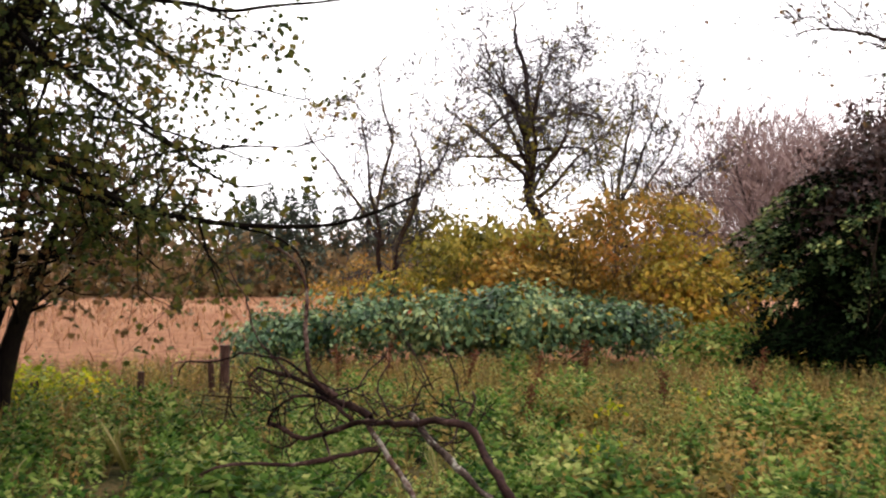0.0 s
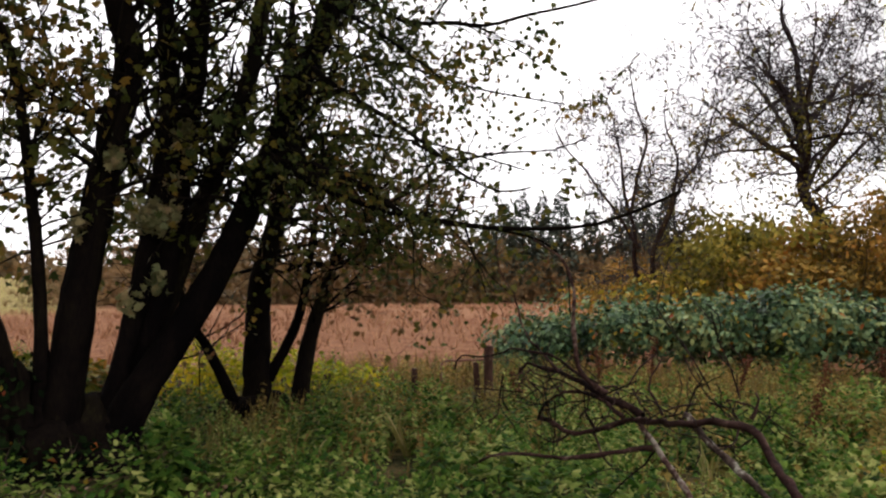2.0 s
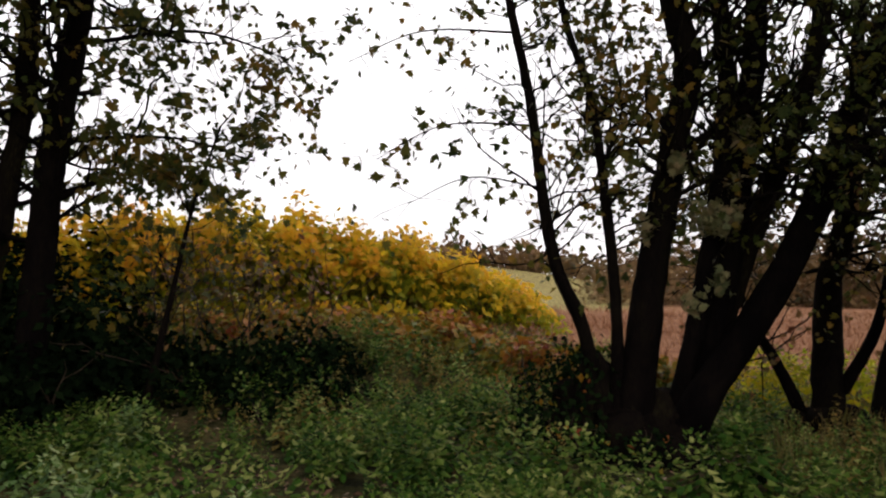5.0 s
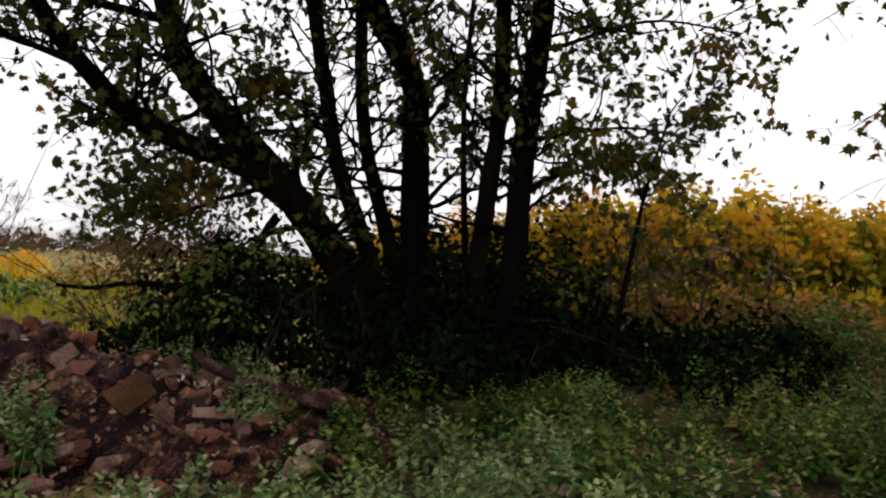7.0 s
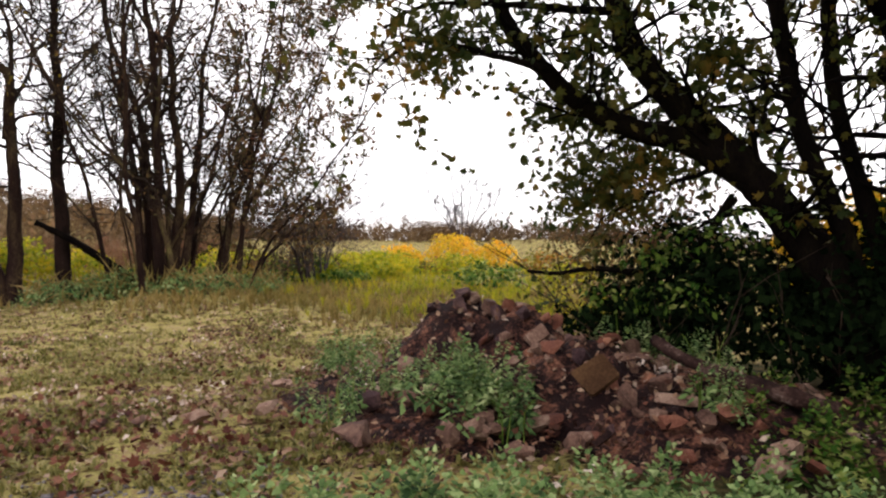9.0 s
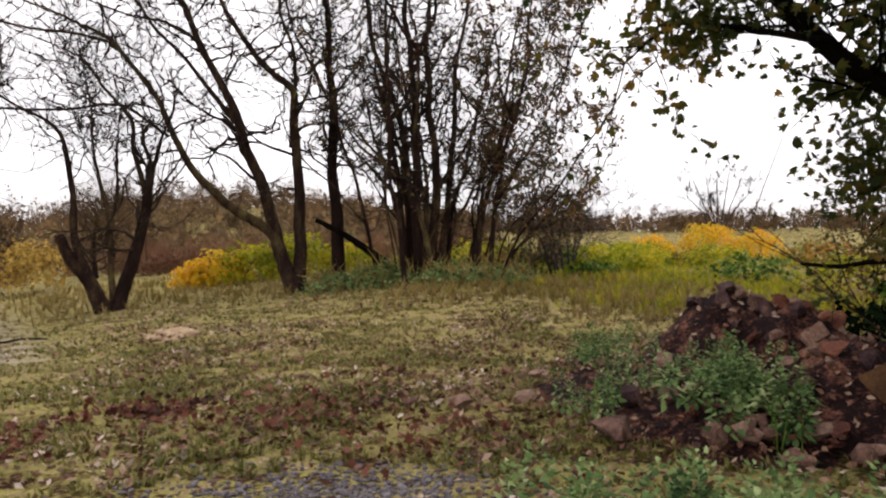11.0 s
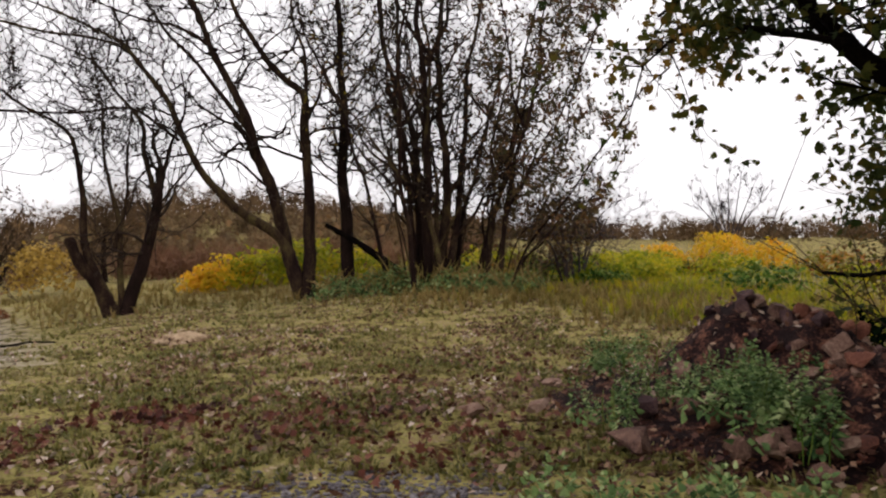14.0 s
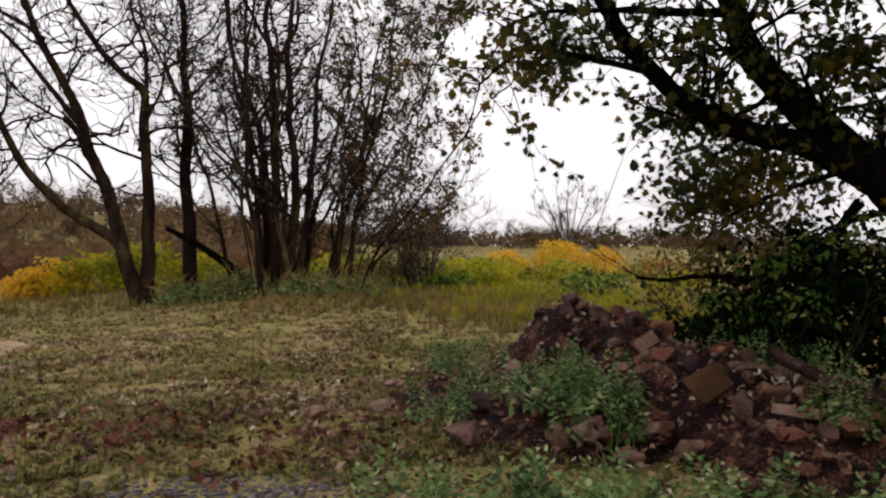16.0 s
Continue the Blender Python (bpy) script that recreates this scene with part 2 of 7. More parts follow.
def ground_mat():
    m, n, l, b = node_mat("ground_cover")
    geo = n.new("ShaderNodeNewGeometry")
    pos = geo.outputs["Position"]
    zone = n.new("ShaderNodeAttribute")
    zone.attribute_name = "zone"
    sep = n.new("ShaderNodeSeparateColor")
    l.new(zone.outputs["Color"], sep.inputs[0])
    mid, fine = noise_of(n, l, 2.6, 7, pos), noise_of(n, l, 19, 6, pos)
    detail = n.new("ShaderNodeMix")
    detail.inputs[0].default_value = 0.42
    l.new(mid.outputs["Fac"], detail.inputs[2])
    l.new(fine.outputs["Fac"], detail.inputs[3])

    def layer(stops):
        r = ramp_of(n, stops)
        l.new(detail.outputs[0], r.inputs[0])
        return r.outputs[0]

    def over(low, high, mask):
        """high over low where the mask, frayed by noise, is over one half."""
        fray = n.new("ShaderNodeMath")
        fray.operation = "MULTIPLY_ADD"
        fray.inputs[1].default_value = 0.9
        l.new(detail.outputs[0], fray.inputs[0])
        l.new(mask, fray.inputs[2])
        edge = n.new("ShaderNodeMapRange")
        edge.inputs[1].default_value, edge.inputs[2].default_value = 0.78, 1.12
        l.new(fray.outputs[0], edge.inputs[0])
        mx = n.new("ShaderNodeMix")
        mx.data_type = "RGBA"
        l.new(edge.outputs[0], mx.inputs[0])
        l.new(low, mx.inputs[6])
        l.new(high, mx.inputs[7])
        return mx.outputs[2]

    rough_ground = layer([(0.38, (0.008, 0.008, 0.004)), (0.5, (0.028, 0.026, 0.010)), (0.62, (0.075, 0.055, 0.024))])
    dark_field = layer([(0.38, (0.072, 0.029, 0.015)), (0.5, (0.118, 0.052, 0.027)), (0.62, (0.17, 0.087, 0.047))])
    pale_field = layer([(0.38, (0.12, 0.06, 0.034)), (0.5, (0.175, 0.092, 0.05)), (0.62, (0.25, 0.143, 0.082))])
    strip = n.new("ShaderNodeMix")
    strip.data_type = "RGBA"
    l.new(zone.outputs["Alpha"], strip.inputs[0])
    l.new(dark_field, strip.inputs[6])
    l.new(pale_field, strip.inputs[7])
    field = strip.outputs[2]
    grass = layer([(0.38, (0.02, 0.009, 0.007)), (0.43, (0.06, 0.032, 0.016)), (0.475, (0.138, 0.118, 0.038)), (0.53, (0.235, 0.205, 0.07)), (0.58, (0.155, 0.1, 0.056)), (0.66, (0.33, 0.26, 0.17))])
    gravel = layer([(0.42, (0.05, 0.042, 0.038)), (0.5, (0.16, 0.132, 0.105)), (0.58, (0.29, 0.25, 0.2))])
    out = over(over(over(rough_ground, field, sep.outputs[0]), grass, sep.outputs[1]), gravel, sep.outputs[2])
    l.new(out, b.inputs["Base Color"])
    bp = n.new("ShaderNodeBump")
    bp.inputs["Strength"].default_value, bp.inputs["Distance"].default_value = 0.9, 0.12
    l.new(detail.outputs[0], bp.inputs["Height"])
    l.new(bp.outputs[0], b.inputs["Normal"])
    b.inputs["Roughness"].default_value = 0.95
    b.inputs["Specular IOR Level"].default_value = 0.02
    return m


M_GROUND = ground_mat()


# ---- building helpers ----
def mesh_np(name, verts, tris):
    """A triangle mesh from arrays."""
    me = bpy.data.meshes.new(name)
    verts, tris = np.asarray(verts, np.float32), np.asarray(tris, np.int32)
    me.vertices.add(len(verts))
    me.vertices.foreach_set("co", verts.ravel())
    me.loops.add(tris.size)
    me.loops.foreach_set("vertex_index", tris.ravel())
    me.polygons.add(len(tris))
    me.polygons.foreach_set("loop_start", np.arange(0, tris.size, 3, dtype=np.int32))
    me.update(calc_edges=True)
    return me


def smooth(me):
    me.polygons.foreach_set("use_smooth", np.ones(len(me.polygons), bool))
    return me


def base_at(name, p, label, category, group="", kind=""):
    ob = new(name)
    ob.location = p
    ob.empty_display_size = 0.2
    return tagged(ob, label, category, group, kind)


def part(name, me, material, parent, label="", offset=True):
    """One mesh under a thing; its points are given in the world unless offset is False."""
    if offset:
        o = parent.matrix_basis.translation if parent.parent is None else parent.parent.matrix_basis.translation
        me.transform(Matrix.Translation(-o))
    me.materials.append(material)
    ob = new(name, me)
    ob.parent = parent
    return tagged(ob, label)


def solo(name, me, material, label, category, group="", kind=""):
    me.materials.append(material)
    return tagged(new(name, me), label, category, group, kind)


def sm(a, lo, hi):
    t = np.clip((np.asarray(a, float) - lo) / (hi - lo), 0, 1)
    return t * t * (3 - 2 * t)


def wave(x, y, s, k=0.0):
    """Cheap smooth unevenness between -1 and 1."""
    return (np.sin(x * s + 1.7 * np.sin(y * s * 0.7 + k)) + np.sin(y * s * 1.3 + 1.3 * np.sin(x * s * 0.9 - k))) / 2


HEAP = [(-6.92, -5.2, 1.06, 0.6), (-7.0, -4.55, 0.88, 0.6), (-6.75, -3.7, 0.68, 0.8), (-6.75, -2.6, 0.42, 0.95), (-5.6, -4.3, 0.3, 0.85), (-6.2, -5.6, 0.3, 0.9)]


def heap_z(x, y):
    h = 0
    for cx, cy, a, s in HEAP:
        h = np.maximum(h, a * np.exp(-((x - cx) ** 2 + (y - cy) ** 2) / (2 * s * s))) if np.ndim(h) or h else a * np.exp(-((x - cx) ** 2 + (y - cy) ** 2) / (2 * s * s))
    return h


def ground_z(x, y):
    x, y = np.asarray(x, float), np.asarray(y, float)
    r = np.hypot(x, y)
    az = np.degrees(np.arctan2(-x, y)) % 360
    near = 1 - sm(r, 14, 30)
    z = 0.03 * wave(x, y, 1.1) + 0.06 * wave(x, y, 0.33, 2) + near * (0.016 * wave(x, y, 4.3, 1) + 0.010 * wave(x, y, 9.7, 3))
    z = z + 0.9 * sm(-x, 6.5, 12) * sm(y, -3, 2) * (1 - sm(y, 7, 11))
    z = z + 0.45 * sm(-x, 5, 12) * sm(-y, 9, 18)
    z = z - 0.56 * sm(-y, 10, 27) * (1 - sm(-x, 0.5, 5.5))
    z = z + 8 * sm(r, 45, 160) * np.exp(-((az - 162) / 10.0) ** 2 / 2) + 1.5 * sm(r, 60, 150) * sm(az, 150, 165)
    z = z + 9 * sm(r, 110, 220) * sm(az, 38, 60) * (1 - sm(az, 75, 100))
    z = z + 2.2 * sm(r, 30, 80) * sm(az, 95, 120) * (1 - sm(az, 145, 165))
    return z


def unit(v):
    return v / np.maximum(np.linalg.norm(v, axis=-1, keepdims=True), 1e-9)


LEAF = (np.array([(0, 0, 0), (0.3, 0.42, 0.07), (-0.3, 0.42, 0.07), (0, 1, 0)]), np.array([(0, 1, 3), (0, 3, 2)]))
HALF = [(0.2, 0.0, 0.02), (0.52, 0.22, 0.08), (0.26, 0.36, 0.05), (0.42, 0.74, 0.05), (0.14, 0.62, 0.03)]
BROAD = (np.array([(0, 0.33, 0.0), *HALF, (0, 1.05, -0.06), *[(-x, y, z) for x, y, z in HALF[::-1]]]), np.array([(0, 1 + k, 1 + (k + 1) % 11) for k in range(11)]))
HAIR = (np.array([(0.02, 0, 0), (-0.02, 0, 0), (0.03, 0.55, 0.03), (0, 1, 0)]), np.array([(0, 2, 1), (1, 2, 3)]))


def scatter(template, pos, size, out=None, spread=1.0, droop=0.0, tip=None):
    """Copies of a leaf at places pos: its face turned towards out and shaken by spread, its tip hanging by droop."""
    tv, tf = template
    pos = np.asarray(pos, float)
    k = len(pos)
    nrm = rng.normal(size=(k, 3)) * spread
    nrm = unit(nrm + (0 if out is None else out))
    along = rng.normal(size=(k, 3)) if tip is None else np.asarray(tip) + 0.35 * rng.normal(size=(k, 3))
    along[:, 2] -= droop
    along = unit(along - nrm * (along * nrm).sum(1, keepdims=True))
    side = np.cross(along, nrm)
    s = np.broadcast_to(np.asarray(size, float), (k,))[:, None, None]
    v = pos[:, None] + s * (tv[None, :, :1] * side[:, None] + tv[None, :, 1:2] * along[:, None] + tv[None, :, 2:] * nrm[:, None])
    f = tf[None] + (np.arange(k) * len(tv))[:, None, None]
    return v.reshape(-1, 3), f.reshape(-1, 3)


def join(*pieces):
    vs, fs, n = [], [], 0
    for v, f in pieces:
        vs.append(v)
        fs.append(np.asarray(f) + n)
        n += len(v)
    return np.concatenate(vs), np.concatenate(fs)


class Wood:
    """Gathers tapered tubes."""

    def __init__(self):
        self.v, self.f, self.n, self.ends, self.fine = [], [], 0, [], 0.0015

    def grow_ends(self, tips, up, bend, steps=3, sides=3):
        """All the last twigs at once, each a thin wandering spike."""
        if not self.ends:
            return
        p, d, ln, r = (np.array(q, float) for q in zip(*self.ends))
        self.ends = []
        k = len(p)
        d = unit(d)
        rows = [p]
        for _ in range(steps):
            d = unit(d + bend * 0.75 * rng.normal(size=(k, 3)) + np.array([0, 0, up]))
            rows.append(rows[-1] + d * (ln / steps)[:, None])
        pts = np.stack(rows, 1)
        a = unit(np.cross(d, np.array([0.31, 0.77, 0.55])))
        b = np.cross(d, a)
        ang = np.arange(sides) * 2 * np.pi / sides
        ring = np.cos(ang)[None, :, None] * a[:, None] + np.sin(ang)[None, :, None] * b[:, None]
        rad = np.maximum(r[:, None] * np.linspace(1, 0.3, steps + 1), self.fine)
        v = pts[:, :, None] + rad[:, :, None, None] * ring[:, None]
        i, j = np.arange(steps)[:, None] * sides, np.arange(sides)[None]
        q0, q1, q2, q3 = i + j, i + (j + 1) % sides, i + sides + (j + 1) % sides, i + sides + j
        f = np.concatenate([np.stack([q0, q1, q2], -1).reshape(-1, 3), np.stack([q0, q2, q3], -1).reshape(-1, 3)])
        f = f[None] + (np.arange(k) * (steps + 1) * sides)[:, None, None] + self.n
        self.v.append(v.reshape(-1, 3))
        self.f.append(f.reshape(-1, 3))
        self.n += k * (steps + 1) * sides
        tips.append((pts[:, 1:].reshape(-1, 3), unit(np.diff(pts, axis=1)).reshape(-1, 3)))

    def tube(self, pts, radii, sides=6, knobs=0.0):
        pts = np.asarray(pts, float)
        d = unit(np.gradient(pts, axis=0))
        ref = np.array([0.31, 0.77, 0.55]) if abs(d[0] @ np.array([0.31, 0.77, 0.55])) < 0.9 else np.array([1.0, 0, 0])
        a = unit(np.cross(d, ref))
        b = np.cross(d, a)
        ang = np.arange(sides) * 2 * np.pi / sides
        rr = np.asarray(radii, float)[:, None] * np.ones(sides)
        if knobs:
            rr = rr * (1 + knobs * rng.normal(size=rr.shape))
        v = pts[:, None] + rr[..., None] * (np.cos(ang)[None, :, None] * a[:, None] + np.sin(ang)[None, :, None] * b[:, None])
        m, s = len(pts), sides
        i = np.arange(m - 1)[:, None] * s
        j = np.arange(s)[None]
        q0, q1, q2, q3 = i + j, i + (j + 1) % s, i + s + (j + 1) % s, i + s + j
        f = np.concatenate([np.stack([q0, q1, q2], -1).reshape(-1, 3), np.stack([q0, q2, q3], -1).reshape(-1, 3)])
        end = np.stack([np.full(s - 2, (m - 1) * s), (m - 1) * s + np.arange(1, s - 1), (m - 1) * s + np.arange(2, s)], -1)
        self.v.append(v.reshape(-1, 3))
        self.f.append(np.concatenate([f, end]) + self.n)
        self.n += m * s

    def mesh(self, name):
        return smooth(mesh_np(name, np.concatenate(self.v), np.concatenate(self.f)))


def spline(pts, step=0.12):
    """A smooth line through a few points."""
    p = [Vector(q) for q in pts]
    p = [p[0] * 2 - p[1], *p, p[-1] * 2 - p[-2]]
    out = []
    for a, b, c, d in zip(p, p[1:], p[2:], p[3:]):
        k = max(2, int((c - b).length / step))
        for t in (i / k for i in range(k)):
            out.append(0.5 * (2 * b + (c - a) * t + (2 * a - 5 * b + 4 * c - d) * t * t + (3 * b - a - 3 * c + d) * t ** 3))
    out.append(p[-2])
    return np.array([tuple(q) for q in out])


def shoot(wood, p, d, length, r, level, tips, fork=(3, 5), up=0.12, bend=0.22, ratio=0.55, sides=4):
    """A branch that wanders, thins out and forks level times; its thin ends go into tips."""
    if level <= 0:
        wood.ends.append((p, d, length, r))
        return
    n = max(3, min(7, int(length / 0.22)))
    pts, q, d = [p], np.array(p, float), unit(np.array(d, float))
    for _ in range(n):
        d = unit(d + bend * rng.normal(size=3) * 0.6 + np.array([0, 0, up]))
        q = q + d * length / n
        pts.append(q)
    pts = np.array(pts)
    wood.tube(pts, np.linspace(r, max(r * 0.35, wood.fine), n + 1), sides)
    for _ in range(rng.integers(*fork)):
        t = rng.uniform(0.25, 1.0)
        k = min(n - 1, int(t * n))
        dd = pts[k + 1] - pts[k]
        dd = unit(unit(dd) + 0.85 * unit(rng.normal(size=3)))
        shoot(wood, pts[k] + (pts[k + 1] - pts[k]) * rng.random(), dd, length * ratio * rng.uniform(0.7, 1.25), r * 0.55, level - 1, tips, fork, up, bend, ratio, 3)


def leaf_points(tips, per, jitter):
    pts = np.concatenate([t[0] for t in tips])
    dirs = np.concatenate([t[1] for t in tips])
    k = rng.integers(0, len(pts), int(len(pts) * per))
    return pts[k] + jitter * rng.normal(size=(len(k), 3)), dirs[k]


def along(line, t):
    x = t * (len(line) - 1)
    k = min(int(x), len(line) - 2)
    return line[k] + (line[k + 1] - line[k]) * (x - k), unit(line[k + 1] - line[k])


def cloud_pts(blobs, n, lump=0.18, inner=0.3):
    """Points near the lumpy skins of ellipsoids, and the way out of each."""
    vol = np.array([b[3] * b[4] + b[4] * b[5] + b[3] * b[5] for b in blobs])
    ps, ds = [], []
    for b, k in zip(blobs, rng.multinomial(n, vol / vol.sum())):
        d = unit(rng.normal(size=(k, 3)))
        d[:, 2] = np.where(d[:, 2] < -0.45, -d[:, 2], d[:, 2])
        s = 1 + lump * (np.sin(5 * d[:, 0] + 3 * d[:, 2] + b[0]) * np.sin(6 * d[:, 1] + 4 * d[:, 2] + b[1])) + 0.09 * rng.normal(size=k)
        deep = rng.random(k) < inner
        s = np.where(deep, s * rng.uniform(0.45, 0.95, k), s)
        ps.append(np.array(b[:3]) + d * s[:, None] * np.array(b[3:6]))
        ds.append(unit(d / np.array(b[3:6])))
    return np.concatenate(ps), np.concatenate(ds)

# ---- ground: one sheet to the horizon ----
def build_ground():
    rad = np.concatenate([[0.0], 0.4 * 1.03 ** np.arange(302)])
    na = 330
    ang = np.arange(na) * 2 * np.pi / na
    x, y = rad[1:, None] * np.sin(ang), rad[1:, None] * np.cos(ang)
    x, y = np.append(0, x.ravel()), np.append(0, y.ravel())
    v = np.stack([x, y, ground_z(x, y)], 1)
    i = 1 + np.arange(len(rad) - 2)[:, None] * na
    j = np.arange(na)[None]
    a, b, c, d = i + j, i + (j + 1) % na, i + na + (j + 1) % na, i + na + j
    f = np.concatenate([np.stack([a, c, b], -1).reshape(-1, 3), np.stack([a, d, c], -1).reshape(-1, 3),
                        np.stack([np.zeros(na, int), 1 + j[0], 1 + (j[0] + 1) % na], -1)])
    me = smooth(mesh_np("ground", v, f[:, ::-1]))
    az = np.degrees(np.arctan2(-x, y)) % 360
    az = np.where(az > 300, az - 360, az)
    r = np.hypot(x, y)
    az = az + (9 * wave(x, y, 0.9, 1) + 6 * wave(x, y, 2.3, 4) + 60 * (1 - sm(r, 1.0, 4.0)) * wave(x, y, 0.6, 2)) * (1 - sm(r, 9, 16))
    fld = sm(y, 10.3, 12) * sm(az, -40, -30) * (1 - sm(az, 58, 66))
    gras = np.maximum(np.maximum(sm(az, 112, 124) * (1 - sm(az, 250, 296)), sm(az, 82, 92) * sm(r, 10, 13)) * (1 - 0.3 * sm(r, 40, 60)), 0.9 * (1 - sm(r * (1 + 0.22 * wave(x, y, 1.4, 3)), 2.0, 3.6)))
    gras = np.maximum(gras, 0.9 * sm(r, 45, 70) * sm(az, 40, 50))
    gras = gras * (1 - sm(heap_z(x, y), 0.1, 0.3))
    tone = np.clip(0.2 + 0.5 * sm(y, 34, 42) - 0.3 * sm(y, 50, 60) + 0.35 * (1 - sm(y, 11, 14)) + 0.3 * wave(x * 0.15, y, 0.42, 1), 0, 1)
    grav = 0.3 * (1 - sm(np.hypot((x + 1.75) / 1.7, (y + 4.5) / 1.3), 0.5, 1.15)) + 0.75 * sm(x, -4.2, 0.8) * sm(-y, 7, 15) * (1 - sm(-y, 33, 36))
    col = np.stack([fld, gras, grav, tone], 1).astype(np.float32)
    at = me.attributes.new("zone", "FLOAT_COLOR", "POINT")
    at.data.foreach_set("color", col.ravel())
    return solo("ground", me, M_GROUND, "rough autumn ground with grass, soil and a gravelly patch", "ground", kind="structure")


build_ground()


# ---- trees with several stems ----
def limb_set(wood, line, r0, r1, sides=8):
    rad = r0 + (r1 - r0) * np.linspace(0, 1, len(line)) ** 0.8
    wood.tube(line, rad, sides, 0.05)


def coppice(name, label, category, base, stems, bark, leaf, leaf_size, per, branches, level=1, blen=1.2, t0=0.35, group="", template=BROAD,
            twig_mat=None, jitter=0.07, up=0.1, foot=0.0, droop=0.5, spread_dir=None, bend=0.22, leaf_label="", fork=(3, 5), fine=0.0015, wander=0.0, ratio=0.55, thick=None, keep=None):
    """A tree of several stems: each stem a part, then its twigs, then its leaves."""
    tree = base_at(name, base, label, category, group)
    twigs, tips = Wood(), []
    twigs.fine = fine
    for ctrl, r0, r1 in stems:
        line = spline(ctrl)
        if wander:
            u, q = np.linspace(0, 1, len(line)), len(line) * 0.12
            for ax in (0, 1, 2):
                for k in (1, 2.3, 4.1):
                    line[:, ax] += wander / k * (0.5 if ax == 2 else 1) * np.sin(k * q * 0.9 * u + rng.uniform(0, 6.28)) * np.minimum(1, u * 2.5) 
        w = Wood()
        rad = r0 + (r1 - r0) * np.linspace(0, 1, len(line)) ** 0.8
        if foot:
            rad = rad * (1 + foot * np.exp(-np.linspace(0, len(line) * 0.12, len(line)) / 0.35))
        w.tube(line, rad, 9, 0.045)
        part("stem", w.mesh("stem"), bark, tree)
        total = len(line) * 0.12
        for _ in range(max(1, int(branches * total))):
            t = rng.uniform(t0, 1.0)
            p, d = along(line, t)
            out = unit(rng.normal(size=3) * np.array([1, 1, 0.5]))
            if spread_dir is not None:
                out = unit(out + np.array(spread_dir))
            rr = (r0 + (r1 - r0) * t) * (thick or (0.22 if leaf is not None else 0.42))
            shoot(twigs, p, unit(0.5 * d + out), blen * rng.uniform(0.6, 1.3), max(0.006, rr), level, tips, fork, up=up, bend=bend, ratio=ratio)
        shoot(twigs, line[-1], unit(line[-1] - line[-2]), blen * 0.9, r1 * 0.9, level, tips, fork, up=up, bend=bend, ratio=ratio)
    twigs.grow_ends(tips, up, bend)
    tagged(part("branchwork", twigs.mesh("branchwork"), twig_mat or bark, tree), kind="stuff")
    if leaf is not None and per > 0:
        pts, dirs = leaf_points(tips, per, jitter)
        if keep is not None:
            pts = pts[keep(pts)]
        s = leaf_size * rng.uniform(0.6, 1.25, len(pts))
        tagged(part("crown", mesh_np("crown", *scatter(template, pts, s, spread=1.0, droop=droop)), leaf, tree, leaf_label), kind="stuff")
    return tree, tips


def off_stems(stems, gap):
    """Whether a leaf hangs clear of the thick stems, where few leaves grow."""
    core = np.concatenate([spline(c, 0.15) for c, r0, _ in stems if r0 > 0.08])

    def clear_of(p):
        near = np.zeros(len(p), bool)
        for k in range(0, len(p), 2000):
            q = p[k:k + 2000]
            near[k:k + 2000] = (((q[:, None] - core[None]) ** 2).sum(2) < gap * gap).any(1)
        return ~near | (rng.random(len(p)) < 0.12)
    return clear_of


def limbs_on(tree, limbs, bark, leaf, size, per, branches, level=1, blen=0.7, droop=0.5, up=0.0, template=BROAD, reach=1.0, keep=None):
    """Long side limbs with their own twigs and leaves."""
    tips, twigs = [], Wood()
    for ctrl, r0, r1 in limbs:
        line = spline(ctrl)
        w = Wood()
        limb_set(w, line, r0, r1, 6)
        part("limb", w.mesh("limb"), bark, tree)
        for _ in range(int(branches * len(line) * 0.12)):
            p, d = along(line, rng.uniform(0.05, reach))
            shoot(twigs, p, unit(0.6 * d + unit(rng.normal(size=3))), blen * rng.uniform(0.5, 1.3), max(0.004, r1 * 0.8), level, tips, up=up)
    twigs.grow_ends(tips, up, 0.22)
    tagged(part("limb_spray", twigs.mesh("limb_spray"), bark, tree), kind="stuff")
    if per:
        pts, _ = leaf_points(tips, per, 0.06)
        if keep is not None:
            pts = pts[keep(pts)]
        tagged(part("limb_foliage", mesh_np("limb_foliage", *scatter(template, pts, size * rng.uniform(0.6, 1.25, len(pts)), droop=droop)), leaf, tree), kind="stuff")


